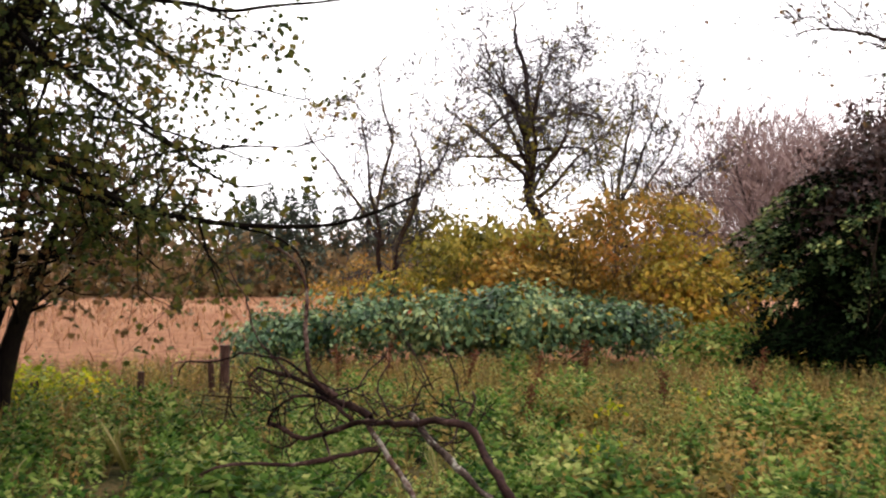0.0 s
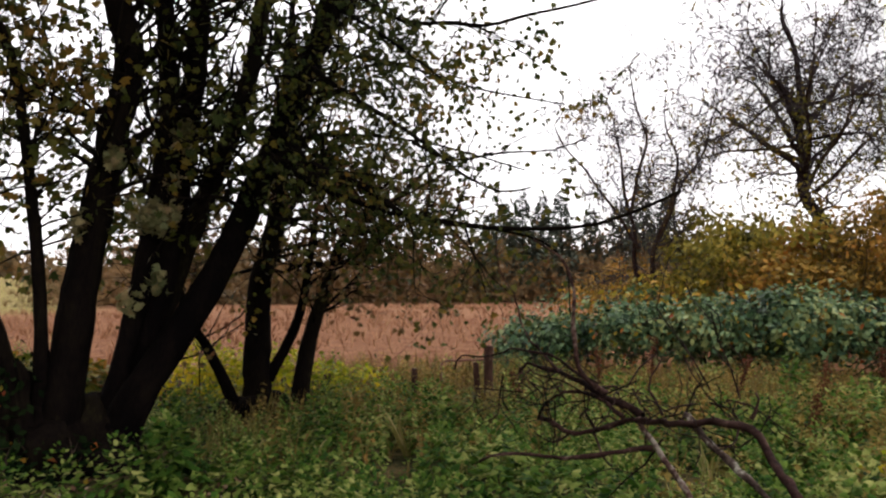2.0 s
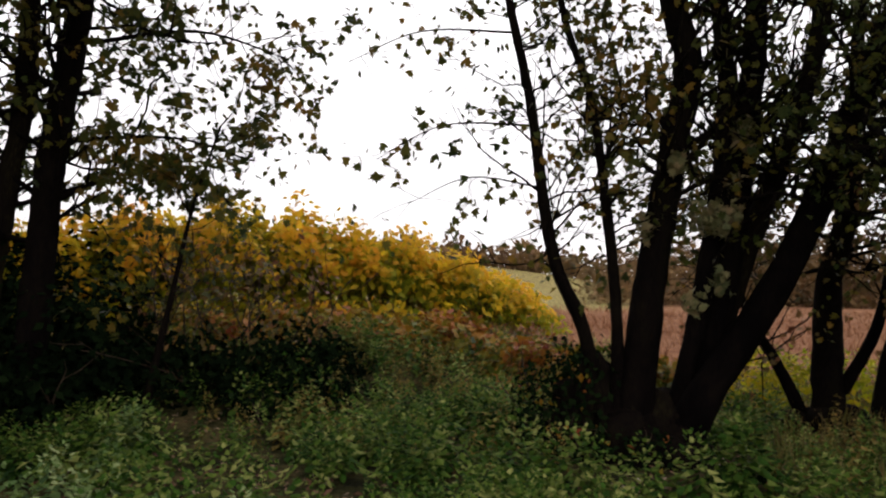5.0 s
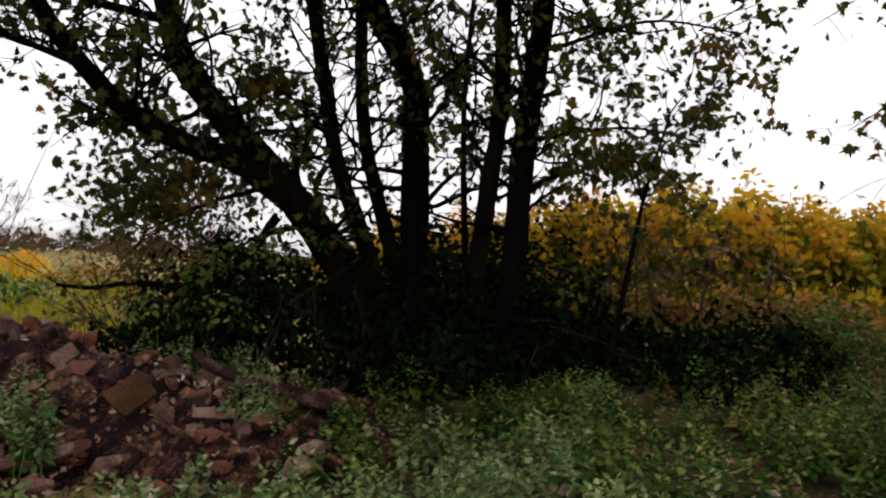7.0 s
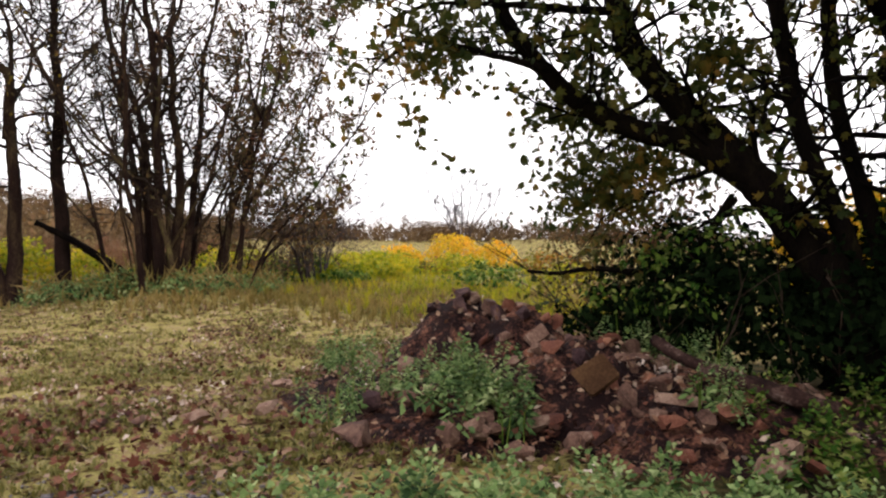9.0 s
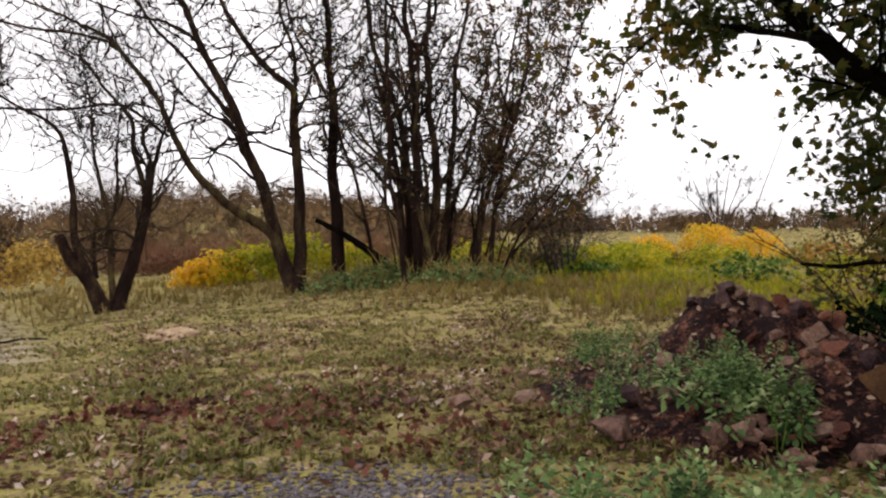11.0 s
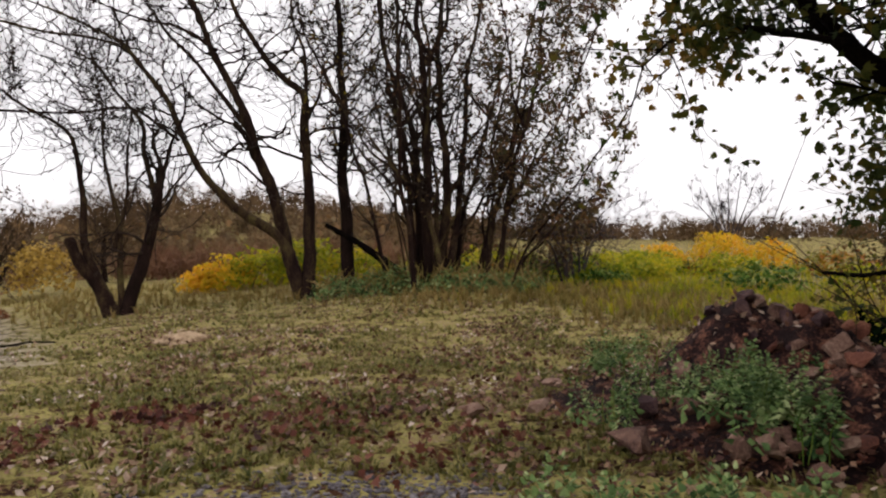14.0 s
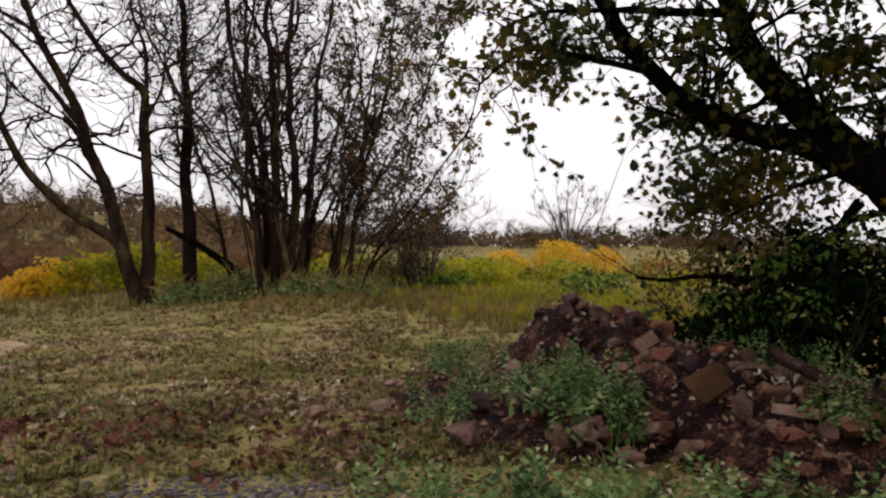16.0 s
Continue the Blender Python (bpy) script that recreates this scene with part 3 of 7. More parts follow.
# the nearest sycamore stool
SYC_A = [
    ([(-5.13, 5.19, -0.1), (-4.95, 5.35, 0.55), (-4.38, 5.79, 1.76), (-3.88, 6.35, 3.55), (-3.62, 6.6, 4.57), (-3.2, 6.9, 7.0)], 0.125, 0.075),
    ([(-5.5, 4.95, -0.1), (-5.32, 5.0, 1.31), (-5.13, 5.19, 2.89), (-5.02, 5.29, 3.69), (-5.13, 5.19, 4.5), (-5.2, 5.2, 7.0)], 0.13, 0.08),
    ([(-5.3, 5.25, -0.1), (-5.05, 5.5, 1.6), (-4.89, 5.66, 3.22), (-4.93, 5.62, 4.59), (-4.9, 5.7, 6.8)], 0.085, 0.055),
    ([(-5.2, 5.35, -0.1), (-4.98, 5.7, 1.6), (-4.79, 5.87, 3.42), (-4.71, 5.92, 4.63), (-4.6, 6.0, 6.8)], 0.11, 0.07),
    ([(-5.3, 5.4, -0.1), (-5.01, 5.95, 1.71), (-4.51, 6.31, 3.46), (-4.31, 6.44, 4.69), (-4.0, 6.6, 6.5)], 0.10, 0.055),
    ([(-5.7, 4.8, -0.1), (-5.62, 4.54, 1.07), (-5.67, 4.17, 1.9), (-5.79, 4.01, 3.32), (-5.9, 3.85, 4.27), (-6.0, 3.7, 5.6)], 0.065, 0.025),
    ([(-5.6, 4.9, -0.1), (-5.44, 4.74, 1.48), (-5.58, 4.59, 3.3), (-5.74, 4.39, 4.18), (-5.9, 4.2, 5.5)], 0.055, 0.02),
]
SYC_A = [(c, r0 * 1.3, r1 * 1.3) for c, r0, r1 in SYC_A]
syc_a, tips_a = coppice("sycamore_tree", "many-stemmed dark-shaded sycamore with thinning autumn leaves", "tree", (-5.4, 5.1, 0), SYC_A, M_BARK, M_SYC, 0.092, 1.25, 8.5, 1, 1.1, 0.34, foot=0.7, spread_dir=(0.35, 0.25, 0.0), bend=0.35, keep=off_stems(SYC_A, 0.3))
limbs_on(syc_a, [
    ([(-3.9, 6.2, 3.1), (-3.32, 5.6, 2.66), (-2.82, 5.75, 2.42), (-2.56, 5.87, 2.21), (-1.86, 6.12, 2.07), (-1.09, 6.31, 2.06), (-0.66, 6.37, 2.16), (-0.22, 6.4, 2.34)], 0.045, 0.014),
    ([(-4.1, 6.1, 2.9), (-3.37, 5.66, 2.5), (-2.97, 5.78, 2.32), (-2.56, 5.98, 2.18), (-2.11, 6.15, 2.12), (-1.71, 6.27, 2.04), (-1.39, 6.35, 1.94), (-1.2, 6.39, 1.72), (-1.17, 6.39, 1.28)], 0.036, 0.006),
    ([(-3.75, 6.3, 3.8), (-3.19, 5.86, 3.39), (-2.68, 5.92, 3.05), (-2.32, 6.07, 2.78), (-2.11, 6.15, 2.58), (-1.76, 6.26, 2.4), (-1.49, 6.33, 2.43)], 0.04, 0.009),
    ([(-2.5, 6.0, 2.85), (-2.16, 6.13, 2.69), (-1.72, 6.27, 2.75), (-1.3, 6.37, 2.76), (-0.97, 6.43, 2.87)], 0.02, 0.006),
    ([(-3.5, 6.4, 4.4), (-2.72, 5.78, 3.8), (-2.5, 5.78, 3.63), (-2.22, 5.9, 3.41), (-2.05, 5.96, 3.2)], 0.03, 0.008),
    ([(-3.3, 6.5, 4.5), (-2.6, 6.1, 4.0), (-2.1, 5.94, 3.87), (-1.81, 6.04, 3.84), (-1.45, 6.13, 3.92), (-1.08, 6.21, 3.98), (-0.4, 6.3, 4.1)], 0.03, 0.01),
    ([(-4.2, 6.1, 3.0), (-3.4, 6.6, 3.1), (-2.6, 6.9, 3.0), (-1.7, 7.0, 2.7)], 0.028, 0.008),
    ([(-3.75, 6.5, 4.0), (-2.9, 6.7, 3.8), (-2.1, 6.8, 3.5), (-1.3, 6.9, 3.3)], 0.026, 0.008),
    ([(-2.05, 6.15, 2.08), (-1.95, 6.15, 1.75), (-1.85, 6.2, 1.4)], 0.012, 0.004),
], M_BARK, M_SYC, 0.062, 2.0, 12, 1, 0.8, reach=0.55)
limbs_on(syc_a, [
    ([(-5.75, 4.05, 3.1), (-6.2, 3.3, 3.1), (-6.45, 2.7, 2.75)], 0.014, 0.005),
    ([(-5.85, 3.9, 4.0), (-6.3, 3.1, 4.0), (-6.65, 2.5, 3.7)], 0.014, 0.005),
    ([(-5.7, 4.1, 2.5), (-6.05, 3.5, 2.6), (-6.35, 3.0, 2.35)], 0.012, 0.004),
    ([(-5.9, 3.8, 4.6), (-6.2, 3.2, 4.7), (-6.5, 2.4, 4.5)], 0.014, 0.005),
], M_BARK, M_SYC, 0.1, 0.55, 7, 1, 0.5, 0.9)

limbs_on(syc_a, [
    ([(-5.5, 4.7, 1.9), (-5.75, 4.85, 2.6), (-5.65, 5.0, 3.4)], 0.016, 0.006),
    ([(-5.55, 4.6, 2.6), (-5.4, 4.8, 3.3), (-5.5, 4.7, 4.1)], 0.016, 0.006),
    ([(-5.6, 4.5, 3.2), (-5.9, 4.9, 3.7), (-5.7, 5.1, 4.4)], 0.016, 0.006),
    ([(-5.05, 5.5, 1.6), (-5.5, 6.2, 2.2), (-5.9, 6.6, 3.0)], 0.02, 0.007),
    ([(-5.0, 5.7, 1.8), (-5.2, 6.5, 2.6), (-5.3, 7.0, 3.4)], 0.02, 0.007),
    ([(-4.9, 5.7, 2.6), (-5.5, 6.1, 3.4), (-6.0, 6.3, 4.2)], 0.02, 0.007),
    ([(-4.8, 5.9, 3.0), (-4.7, 6.6, 3.6), (-4.9, 7.0, 4.4)], 0.02, 0.007),
], M_BARK, M_SYC, 0.09, 1.3, 15, 1, 0.75, keep=off_stems(SYC_A, 0.3))

# unseen upper crowns, added above the view to shade the ground below
def shade_mass(tree, blobs, n, size):
    p, _ = cloud_pts(blobs, n, 0.4, 0.6)
    tagged(part("shade_crown", mesh_np("shade_crown", *scatter(LEAF, p, 1.2 * size * rng.uniform(0.7, 1.3, n), droop=0.5)), M_SYC, tree), kind="stuff")


shade_mass(syc_a, [(-4.6, 5.8, 7.6, 2.6, 2.6, 1.9), (-3.4, 6.6, 7.0, 1.8, 1.6, 1.3), (-5.2, 4.2, 6.5, 2.3, 2.2, 1.0), (-3.2, 4.6, 7.2, 2.2, 2.0, 1.2)], 20000, 0.16)

# pale shoots clinging to the middle stems
sp, sd = [], []
for k, lo, hi in ((2, 0.2, 0.46), (2, 0.2, 0.5), (3, 0.22, 0.5), (3, 0.24, 0.46), (1, 0.3, 0.42)):
    line = spline(SYC_A[k][0])
    for _ in range(4):
        p, d = along(line, rng.uniform(lo, hi))
        c = p + 0.16 * unit(np.array([0.5 + 0.5 * rng.normal(), -0.9 + 0.4 * rng.normal(), 0.0]))
        for _ in range(26):
            o = unit(rng.normal(size=3))
            sp.append(c + o * rng.uniform(0.02, 0.13))
            sd.append(o)
tagged(part("shoot_growth", mesh_np("shoot_growth", *scatter(BROAD, np.array(sp), 0.09, out=np.array(sd), spread=0.6, droop=0.4)), M_SPROUT, syc_a, "pale green leafy shoots"), kind="stuff")

# a second, smaller tree behind it
SYC_C = [
    ([(-5.95, 8.75, -0.1), (-5.86, 8.66, 1.52), (-5.65, 8.79, 2.65), (-5.5, 8.9, 5.2)], 0.13, 0.05),
    ([(-5.45, 8.95, -0.1), (-5.3, 9.0, 0.7), (-5.08, 9.11, 1.52), (-4.8, 9.2, 2.3), (-4.2, 9.3, 2.7)], 0.09, 0.03),
    ([(-6.1, 8.7, -0.1), (-6.4, 8.3, 0.7), (-6.61, 8.12, 1.2), (-6.9, 7.9, 2.4)], 0.06, 0.02),
    ([(-5.8, 8.8, 0.3), (-5.4, 8.9, 1.1), (-5.2, 8.9, 2.0), (-5.0, 8.9, 3.4)], 0.05, 0.02),
]


def closer(p):
    """The same line of sight, nearer to the eye."""
    return p[0] * 0.87, p[1] * 0.87, -0.1 if p[2] <= 0 else 1.57 + 0.87 * (p[2] - 1.57)


SYC_C = [([closer(p) for p in c], r0 * 1.5, r1 * 1.25) for c, r0, r1 in SYC_C]
syc_c, _ = coppice("sycamore_tree", "small leaning tree with brownish drooping leaves", "tree", (-5.1, 7.65, 0), SYC_C, M_BARK, M_SYCD, 0.08, 1.7, 8, 1, 1.1, 0.35, spread_dir=(0.6, 0.1, -0.15))

limbs_on(syc_c, [([closer(p) for p in c], r0, r1) for c, r0, r1 in (
    ([(-5.6, 8.8, 2.5), (-4.9, 9.0, 2.5), (-4.1, 9.2, 2.15), (-3.4, 9.3, 1.6)], 0.035, 0.008),
    ([(-5.5, 8.9, 3.0), (-4.7, 9.2, 3.0), (-3.9, 9.4, 2.6), (-3.3, 9.5, 2.2)], 0.035, 0.008),
    ([(-5.2, 9.0, 1.9), (-4.5, 9.2, 1.85), (-3.9, 9.3, 1.5)], 0.028, 0.007),
    ([(-5.8, 8.7, 2.2), (-6.4, 8.5, 2.4), (-7.0, 8.4, 2.2)], 0.028, 0.007),
)], M_BARK, M_SYCD, 0.08, 1.9, 13, 1, 0.55, 0.6)

# the big sycamore stool over the rubble heap
SYC_B = [
    ([(-8.8, -1.3, 0.0), (-8.68, -1.68, 1.0), (-8.5, -2.05, 1.68), (-8.28, -2.55, 2.4), (-8.05, -3.0, 2.92), (-7.8, -3.4, 3.47), (-7.6, -3.62, 4.0), (-7.45, -3.8, 5.4)], 0.27, 0.11),
    ([(-8.32, -2.5, 2.32), (-8.0, -3.0, 2.66), (-7.68, -3.43, 2.8), (-7.36, -3.91, 3.06), (-7.08, -4.24, 3.44), (-6.83, -4.44, 3.78), (-6.68, -4.6, 4.2), (-6.5, -4.8, 5.2)], 0.15, 0.06),
    ([(-8.8, -1.4, 0.0), (-8.75, -1.63, 1.49), (-8.68, -2.04, 2.68), (-8.64, -2.22, 3.68), (-8.6, -2.37, 4.67), (-8.5, -2.6, 6.5)], 0.12, 0.075),
    ([(-9.0, -1.1, 0.0), (-8.98, -1.39, 1.5), (-8.93, -1.75, 2.93), (-8.92, -1.84, 3.89), (-8.92, -1.86, 4.78), (-8.9, -2.0, 6.5)], 0.11, 0.07),
    ([(-8.75, -1.0, 0.0), (-8.71, -1.12, 1.37), (-8.71, -1.15, 3.03), (-8.71, -1.16, 3.63), (-8.68, -1.4, 4.16), (-8.64, -1.67, 4.68), (-8.5, -2.0, 6.5)], 0.2, 0.13),
    ([(-8.95, -0.6, 0.0), (-8.95, -0.43, 1.38), (-8.95, -0.28, 2.53), (-8.95, -0.16, 3.42), (-8.95, -0.13, 4.1), (-8.95, -0.12, 4.79), (-8.9, 0.0, 6.5)], 0.14, 0.085),
    ([(-8.6, -0.1, 0.0), (-8.64, 0.0, 1.26), (-8.64, 0.1, 2.83), (-8.63, 0.22, 3.68), (-8.62, 0.34, 4.67), (-8.5, 0.5, 6.5)], 0.17, 0.11),
    ([(-9.2, -0.5, 0.2), (-9.14, -0.6, 3.25), (-9.1, -0.5, 4.8), (-9.1, -0.4, 6.0)], 0.05, 0.03),
    ([(-8.5, 1.0, 0.1), (-8.48, 1.3, 1.6), (-8.4, 1.45, 2.4), (-8.3, 1.7, 3.3)], 0.045, 0.015),
]
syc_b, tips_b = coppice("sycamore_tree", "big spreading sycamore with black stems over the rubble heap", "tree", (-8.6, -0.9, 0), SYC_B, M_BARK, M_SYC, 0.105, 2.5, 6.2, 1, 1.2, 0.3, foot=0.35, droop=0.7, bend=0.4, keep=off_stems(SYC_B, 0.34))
limbs_on(syc_b, [
    ([(-7.3, -3.6, 4.0), (-6.6, -4.6, 4.1), (-6.2, -5.2, 4.1), (-6.05, -5.6, 3.9)], 0.05, 0.015),
    ([(-6.6, -3.9, 3.3), (-6.0, -4.8, 3.6), (-5.9, -5.2, 3.6), (-5.8, -5.6, 3.35)], 0.04, 0.012),
    ([(-7.9, -3.2, 2.9), (-8.0, -3.8, 2.8), (-8.0, -4.4, 2.4)], 0.035, 0.01),
    ([(-8.2, -2.8, 2.4), (-8.2, -3.5, 2.2), (-8.3, -4.2, 1.9)], 0.035, 0.01),
    ([(-8.4, 0.2, 3.0), (-8.2, 1.2, 3.1), (-8.0, 2.0, 2.9)], 0.03, 0.01),
    ([(-8.3, 0.4, 4.0), (-8.0, 1.4, 4.2), (-7.8, 2.3, 4.0)], 0.03, 0.01),
], M_BARK, M_SYC, 0.1, 2.2, 12, 1, 0.9, 0.7, keep=off_stems(SYC_B, 0.34))

# unseen leaves added overhead to darken the undergrowth, the heap and the nettles
shade_mass(syc_b, [(-8.6, -1.0, 7.6, 3.2, 3.4, 2.0), (-8.6, 1.6, 7.0, 2.0, 2.0, 1.5), (-9.4, -2.6, 7.0, 1.8, 2.0, 1.4), (-8.2, -2.8, 6.4, 1.8, 1.8, 1.0)], 22000, 0.18)
shade_mass(syc_b, [(-6.6, -3.6, 6.9, 2.2, 2.2, 1.1), (-6.2, -1.6, 7.4, 2.2, 2.2, 1.2), (-7.0, 0.6, 7.6, 2.0, 2.0, 1.2), (-6.6, 2.6, 7.4, 2.0, 1.8, 1.1)], 20000, 0.2)


p, _ = cloud_pts([(-8.0, -3.4, 2.5, 0.8, 0.9, 0.65), (-7.95, -4.0, 2.15, 0.7, 0.8, 0.5), (-7.6, -4.3, 3.0, 0.6, 0.6, 0.4), (-8.3, -2.9, 3.4, 0.6, 0.7, 0.5), (-8.3, 1.2, 2.6, 0.6, 0.8, 0.5)], 2600, 0.8, 0.7)
p = p[off_stems(SYC_B, 0.34)(p)]
tagged(part("hanging_foliage", mesh_np("hanging_foliage", *scatter(BROAD, p, 0.1 * rng.uniform(0.6, 1.3, len(p)), droop=0.6)), M_SYC, syc_b), kind="stuff")


# ---- bare willows and the hazel clump across the clearing ----
def rise(x, y):
    return float(ground_z(x, y))


W1 = [
    ([(-8.67, -20.97, 0.05), (-8.14, -21.19, 1.96), (-7.61, -21.39, 3.67), (-7.08, -21.57, 5.71), (-6.39, -21.8, 7.38), (-5.46, -22.05, 9.02)], 0.25, 0.07),
    ([(-8.75, -20.94, 0.05), (-8.86, -20.89, 2.63), (-8.58, -21.01, 4.86), (-8.67, -20.97, 6.06), (-7.97, -21.25, 6.91), (-6.73, -21.69, 9.09)], 0.23, 0.06),
    ([(-8.62, -20.98, 4.5), (-8.62, -20.95, 5.6), (-8.75, -20.9, 7.0), (-8.4, -20.9, 9.2)], 0.1, 0.035),
    ([(-8.3, -21.1, 1.5), (-7.91, -21.28, 2.13), (-6.65, -21.72, 2.99), (-5.71, -21.99, 4.17), (-5.1, -22.14, 5.83), (-4.19, -22.34, 7.28), (-3.27, -22.49, 7.7), (-1.21, -22.7, 8.3)], 0.17, 0.02),
    ([(-5.1, -22.14, 5.83), (-3.88, -22.39, 7.3), (-2.07, -22.64, 7.5), (-0.09, -22.74, 7.7), (0.97, -22.72, 7.9)], 0.06, 0.025),
    ([(-5.4, -22.08, 4.75), (-4.16, -22.34, 5.55), (-2.63, -22.58, 5.3), (-1.17, -22.71, 5.24), (0.08, -22.74, 5.39), (1.0, -22.72, 5.92), (1.51, -22.69, 6.17)], 0.05, 0.022),
    ([(-7.16, -21.55, 5.2), (-6.37, -21.8, 6.2), (-5.44, -22.06, 7.34), (-4.52, -22.27, 8.62), (-3.91, -22.39, 9.89)], 0.09, 0.02),
    ([(-6.39, -21.8, 7.38), (-5.29, -22.1, 8.0), (-4.2, -22.34, 8.1), (-3.13, -22.51, 8.5), (-1.94, -22.65, 8.86)], 0.06, 0.012),
    ([(-7.7, -21.4, 3.5), (-7.0, -21.6, 4.1), (-6.3, -21.8, 4.4), (-5.6, -22.0, 5.6)], 0.05, 0.015),
]
coppice("willow_tree", "bare willow with two curving trunks and fine twigs", "tree", (-8.7, -20.95, 0.15), W1, M_WILLOW, None, 0, 0, 1.35, 2, 2.6, 0.35, bend=0.5, fork=(3, 5), twig_mat=M_TWIG, group="bare willows", up=0.03, fine=0.014, wander=0.1, ratio=0.68, thick=0.42)
W3 = [([(-9.75, -20.1, 0.2), (-9.69, -20.18, 1.08), (-9.61, -20.21, 4.81), (-9.44, -20.3, 9.04)], 0.24, 0.08)]
coppice("willow_tree", "straight bare willow with ochre mossy bark", "tree", (-9.7, -20.1, 0.2), W3, M_WILLOW, M_OAK, 0.09, 0.15, 6, 2, 1.5, 0.4, bend=0.5, twig_mat=M_TWIG, group="bare willows", fine=0.005, wander=0.08, thick=0.25)
W2 = [
    ([(-3.95, -22.35, -0.35), (-4.3, -22.3, 1.0), (-4.6, -22.25, 2.0), (-4.76, -22.22, 3.33)], 0.22, 0.13),
    ([(-3.85, -22.4, -0.35), (-3.35, -22.5, 0.8), (-2.95, -22.55, 1.75), (-2.91, -22.54, 3.2), (-2.63, -22.58, 4.76), (-1.6, -22.68, 5.5), (-0.48, -22.73, 6.2)], 0.17, 0.012),
    ([(-4.76, -22.22, 3.2), (-4.46, -22.28, 4.32), (-4.39, -22.3, 5.14), (-3.71, -22.42, 6.1), (-3.11, -22.52, 6.88), (-1.63, -22.68, 7.4)], 0.09, 0.012),
    ([(-4.76, -22.22, 3.2), (-5.25, -22.11, 4.66), (-5.58, -22.02, 5.68), (-5.43, -22.06, 6.84)], 0.08, 0.012),
    ([(-3.9, -22.4, 0.0), (-3.85, -22.41, 2.34), (-3.59, -22.44, 3.48), (-3.38, -22.48, 4.78), (-3.33, -22.49, 6.41), (-3.12, -22.52, 7.4)], 0.1, 0.012),
    ([(-3.7, -22.4, 1.6), (-4.1, -22.4, 3.2), (-4.0, -22.4, 4.8), (-4.3, -22.4, 6.2)], 0.07, 0.012),
]
w2, _ = coppice("willow_tree", "stubby pollard willow with a broken trunk and thin upright twigs", "tree", (-3.8, -22.4, -0.3), W2, M_WILLOW, None, 0, 0, 2.8, 2, 1.8, 0.5, bend=0.4, twig_mat=M_TWIG, group="bare willows", up=0.08, fine=0.009, wander=0.07, ratio=0.62, thick=0.32)
w = Wood()
line = spline([(-3.7, -22.4, -0.3), (-3.3, -22.5, 0.7), (-2.85, -22.5, 1.35), (-2.6, -22.5, 2.0)])
w.tube(line, np.linspace(0.22, 0.13, len(line)), 9, 0.07)
part("broken_stem", w.mesh("broken_stem"), M_WILLOW, w2, "snapped-off trunk")

hz = []
aside, off = np.array([-0.85, 0.53]), np.array([-0.53, -0.85])


def hazel_stem(foot, lean, top, r, arch=0.0, depth=0.0):
    """One stem: its foot and the lean of its tip along the clump, its height, and how far it bows outwards."""
    b = np.array([-11.9, -18.0]) + aside * foot + off * depth
    t = b + aside * lean + off * (depth + 0.6 * rng.normal())
    z0 = rise(*b)
    rows = [(*b, z0 - 0.1)]
    for q in (0.3, 0.6, 0.85):
        p = b + (t - b) * (q ** (1 + arch)) + 0.22 * rng.normal(size=2)
        rows.append((*p, z0 + top * q * (1 + 0.25 * arch * (1 - q))))
    rows.append((*t, z0 + top))
    return rows, r, 0.02


for foot, lean, top, r in ((-0.75, -0.9, 12.5, 0.16), (-0.55, -0.2, 13.0, 0.18), (-0.3, 0.3, 13.0, 0.17), (-0.1, 1.3, 12.0, 0.13), (-1.0, -1.0, 11.5, 0.12)):
    hz.append(hazel_stem(foot, lean, top, r, 0.1, 0.3 * rng.normal()))
for k in range(9):
    foot = -1.7 + 3.2 * (k + rng.random()) / 9
    hz.append(hazel_stem(foot, 0.9 * foot + 0.8 * rng.normal() + 0.3 + 0.9 * max(0, foot), rng.uniform(8.0, 11.5), rng.uniform(0.06, 0.1), 0.2, 0.6 * rng.normal()))
for k in range(11):
    foot = -1.9 + 3.6 * rng.random()
    hz.append(hazel_stem(foot, 1.1 * foot + 1.1 * rng.normal() + 0.4 + 1.0 * max(0, foot), rng.uniform(5.0, 10.0), rng.uniform(0.025, 0.055), 0.3, 0.7 * rng.normal()))
for k in range(4):
    hz.append(hazel_stem(rng.uniform(0.2, 2.4), rng.uniform(0.0, 2.2), rng.uniform(1.8, 4.5), rng.uniform(0.02, 0.04), 0.4, 0.7 * rng.normal()))
for ctrl, r, _ in hz[:14]:
    for side in (-1, 1):
        p, d = along(spline(ctrl), rng.uniform(0.1, 0.55))
        go = aside * side * rng.uniform(0.9, 2.4) + off * 0.6 * rng.normal()
        up = rng.uniform(2.2, 4.2)
        hz.append(([p, p + np.array([*(0.45 * go), 0.35 * up]), p + np.array([*(0.8 * go + 0.15 * rng.normal(size=2)), 0.7 * up]), p + np.array([*go, up])], r * 0.5, 0.015))


def hazel_leafy(p):
    """Most of the leaves hang on the outer side of the clump."""
    side = (p[:, :2] - np.array([-11.9, -18.0])) @ aside
    return rng.random(len(p)) < 0.1 + 0.9 * sm(side, 0.0, 2.4)


coppice("hazel_clump", "dense clump of many upright hazel stems with thinning brown leaves", "tree", (-11.9, -18.0, rise(-11.9, -18)), hz, M_WILLOW, M_SYCD, 0.13, 2.2, 1.15, 2, 1.5, 0.26, twig_mat=M_TWIG, up=0.05, bend=0.75, spread_dir=(-0.3, 0.2, 0), template=LEAF, fine=0.011, wander=0.1, thick=0.36, keep=hazel_leafy)

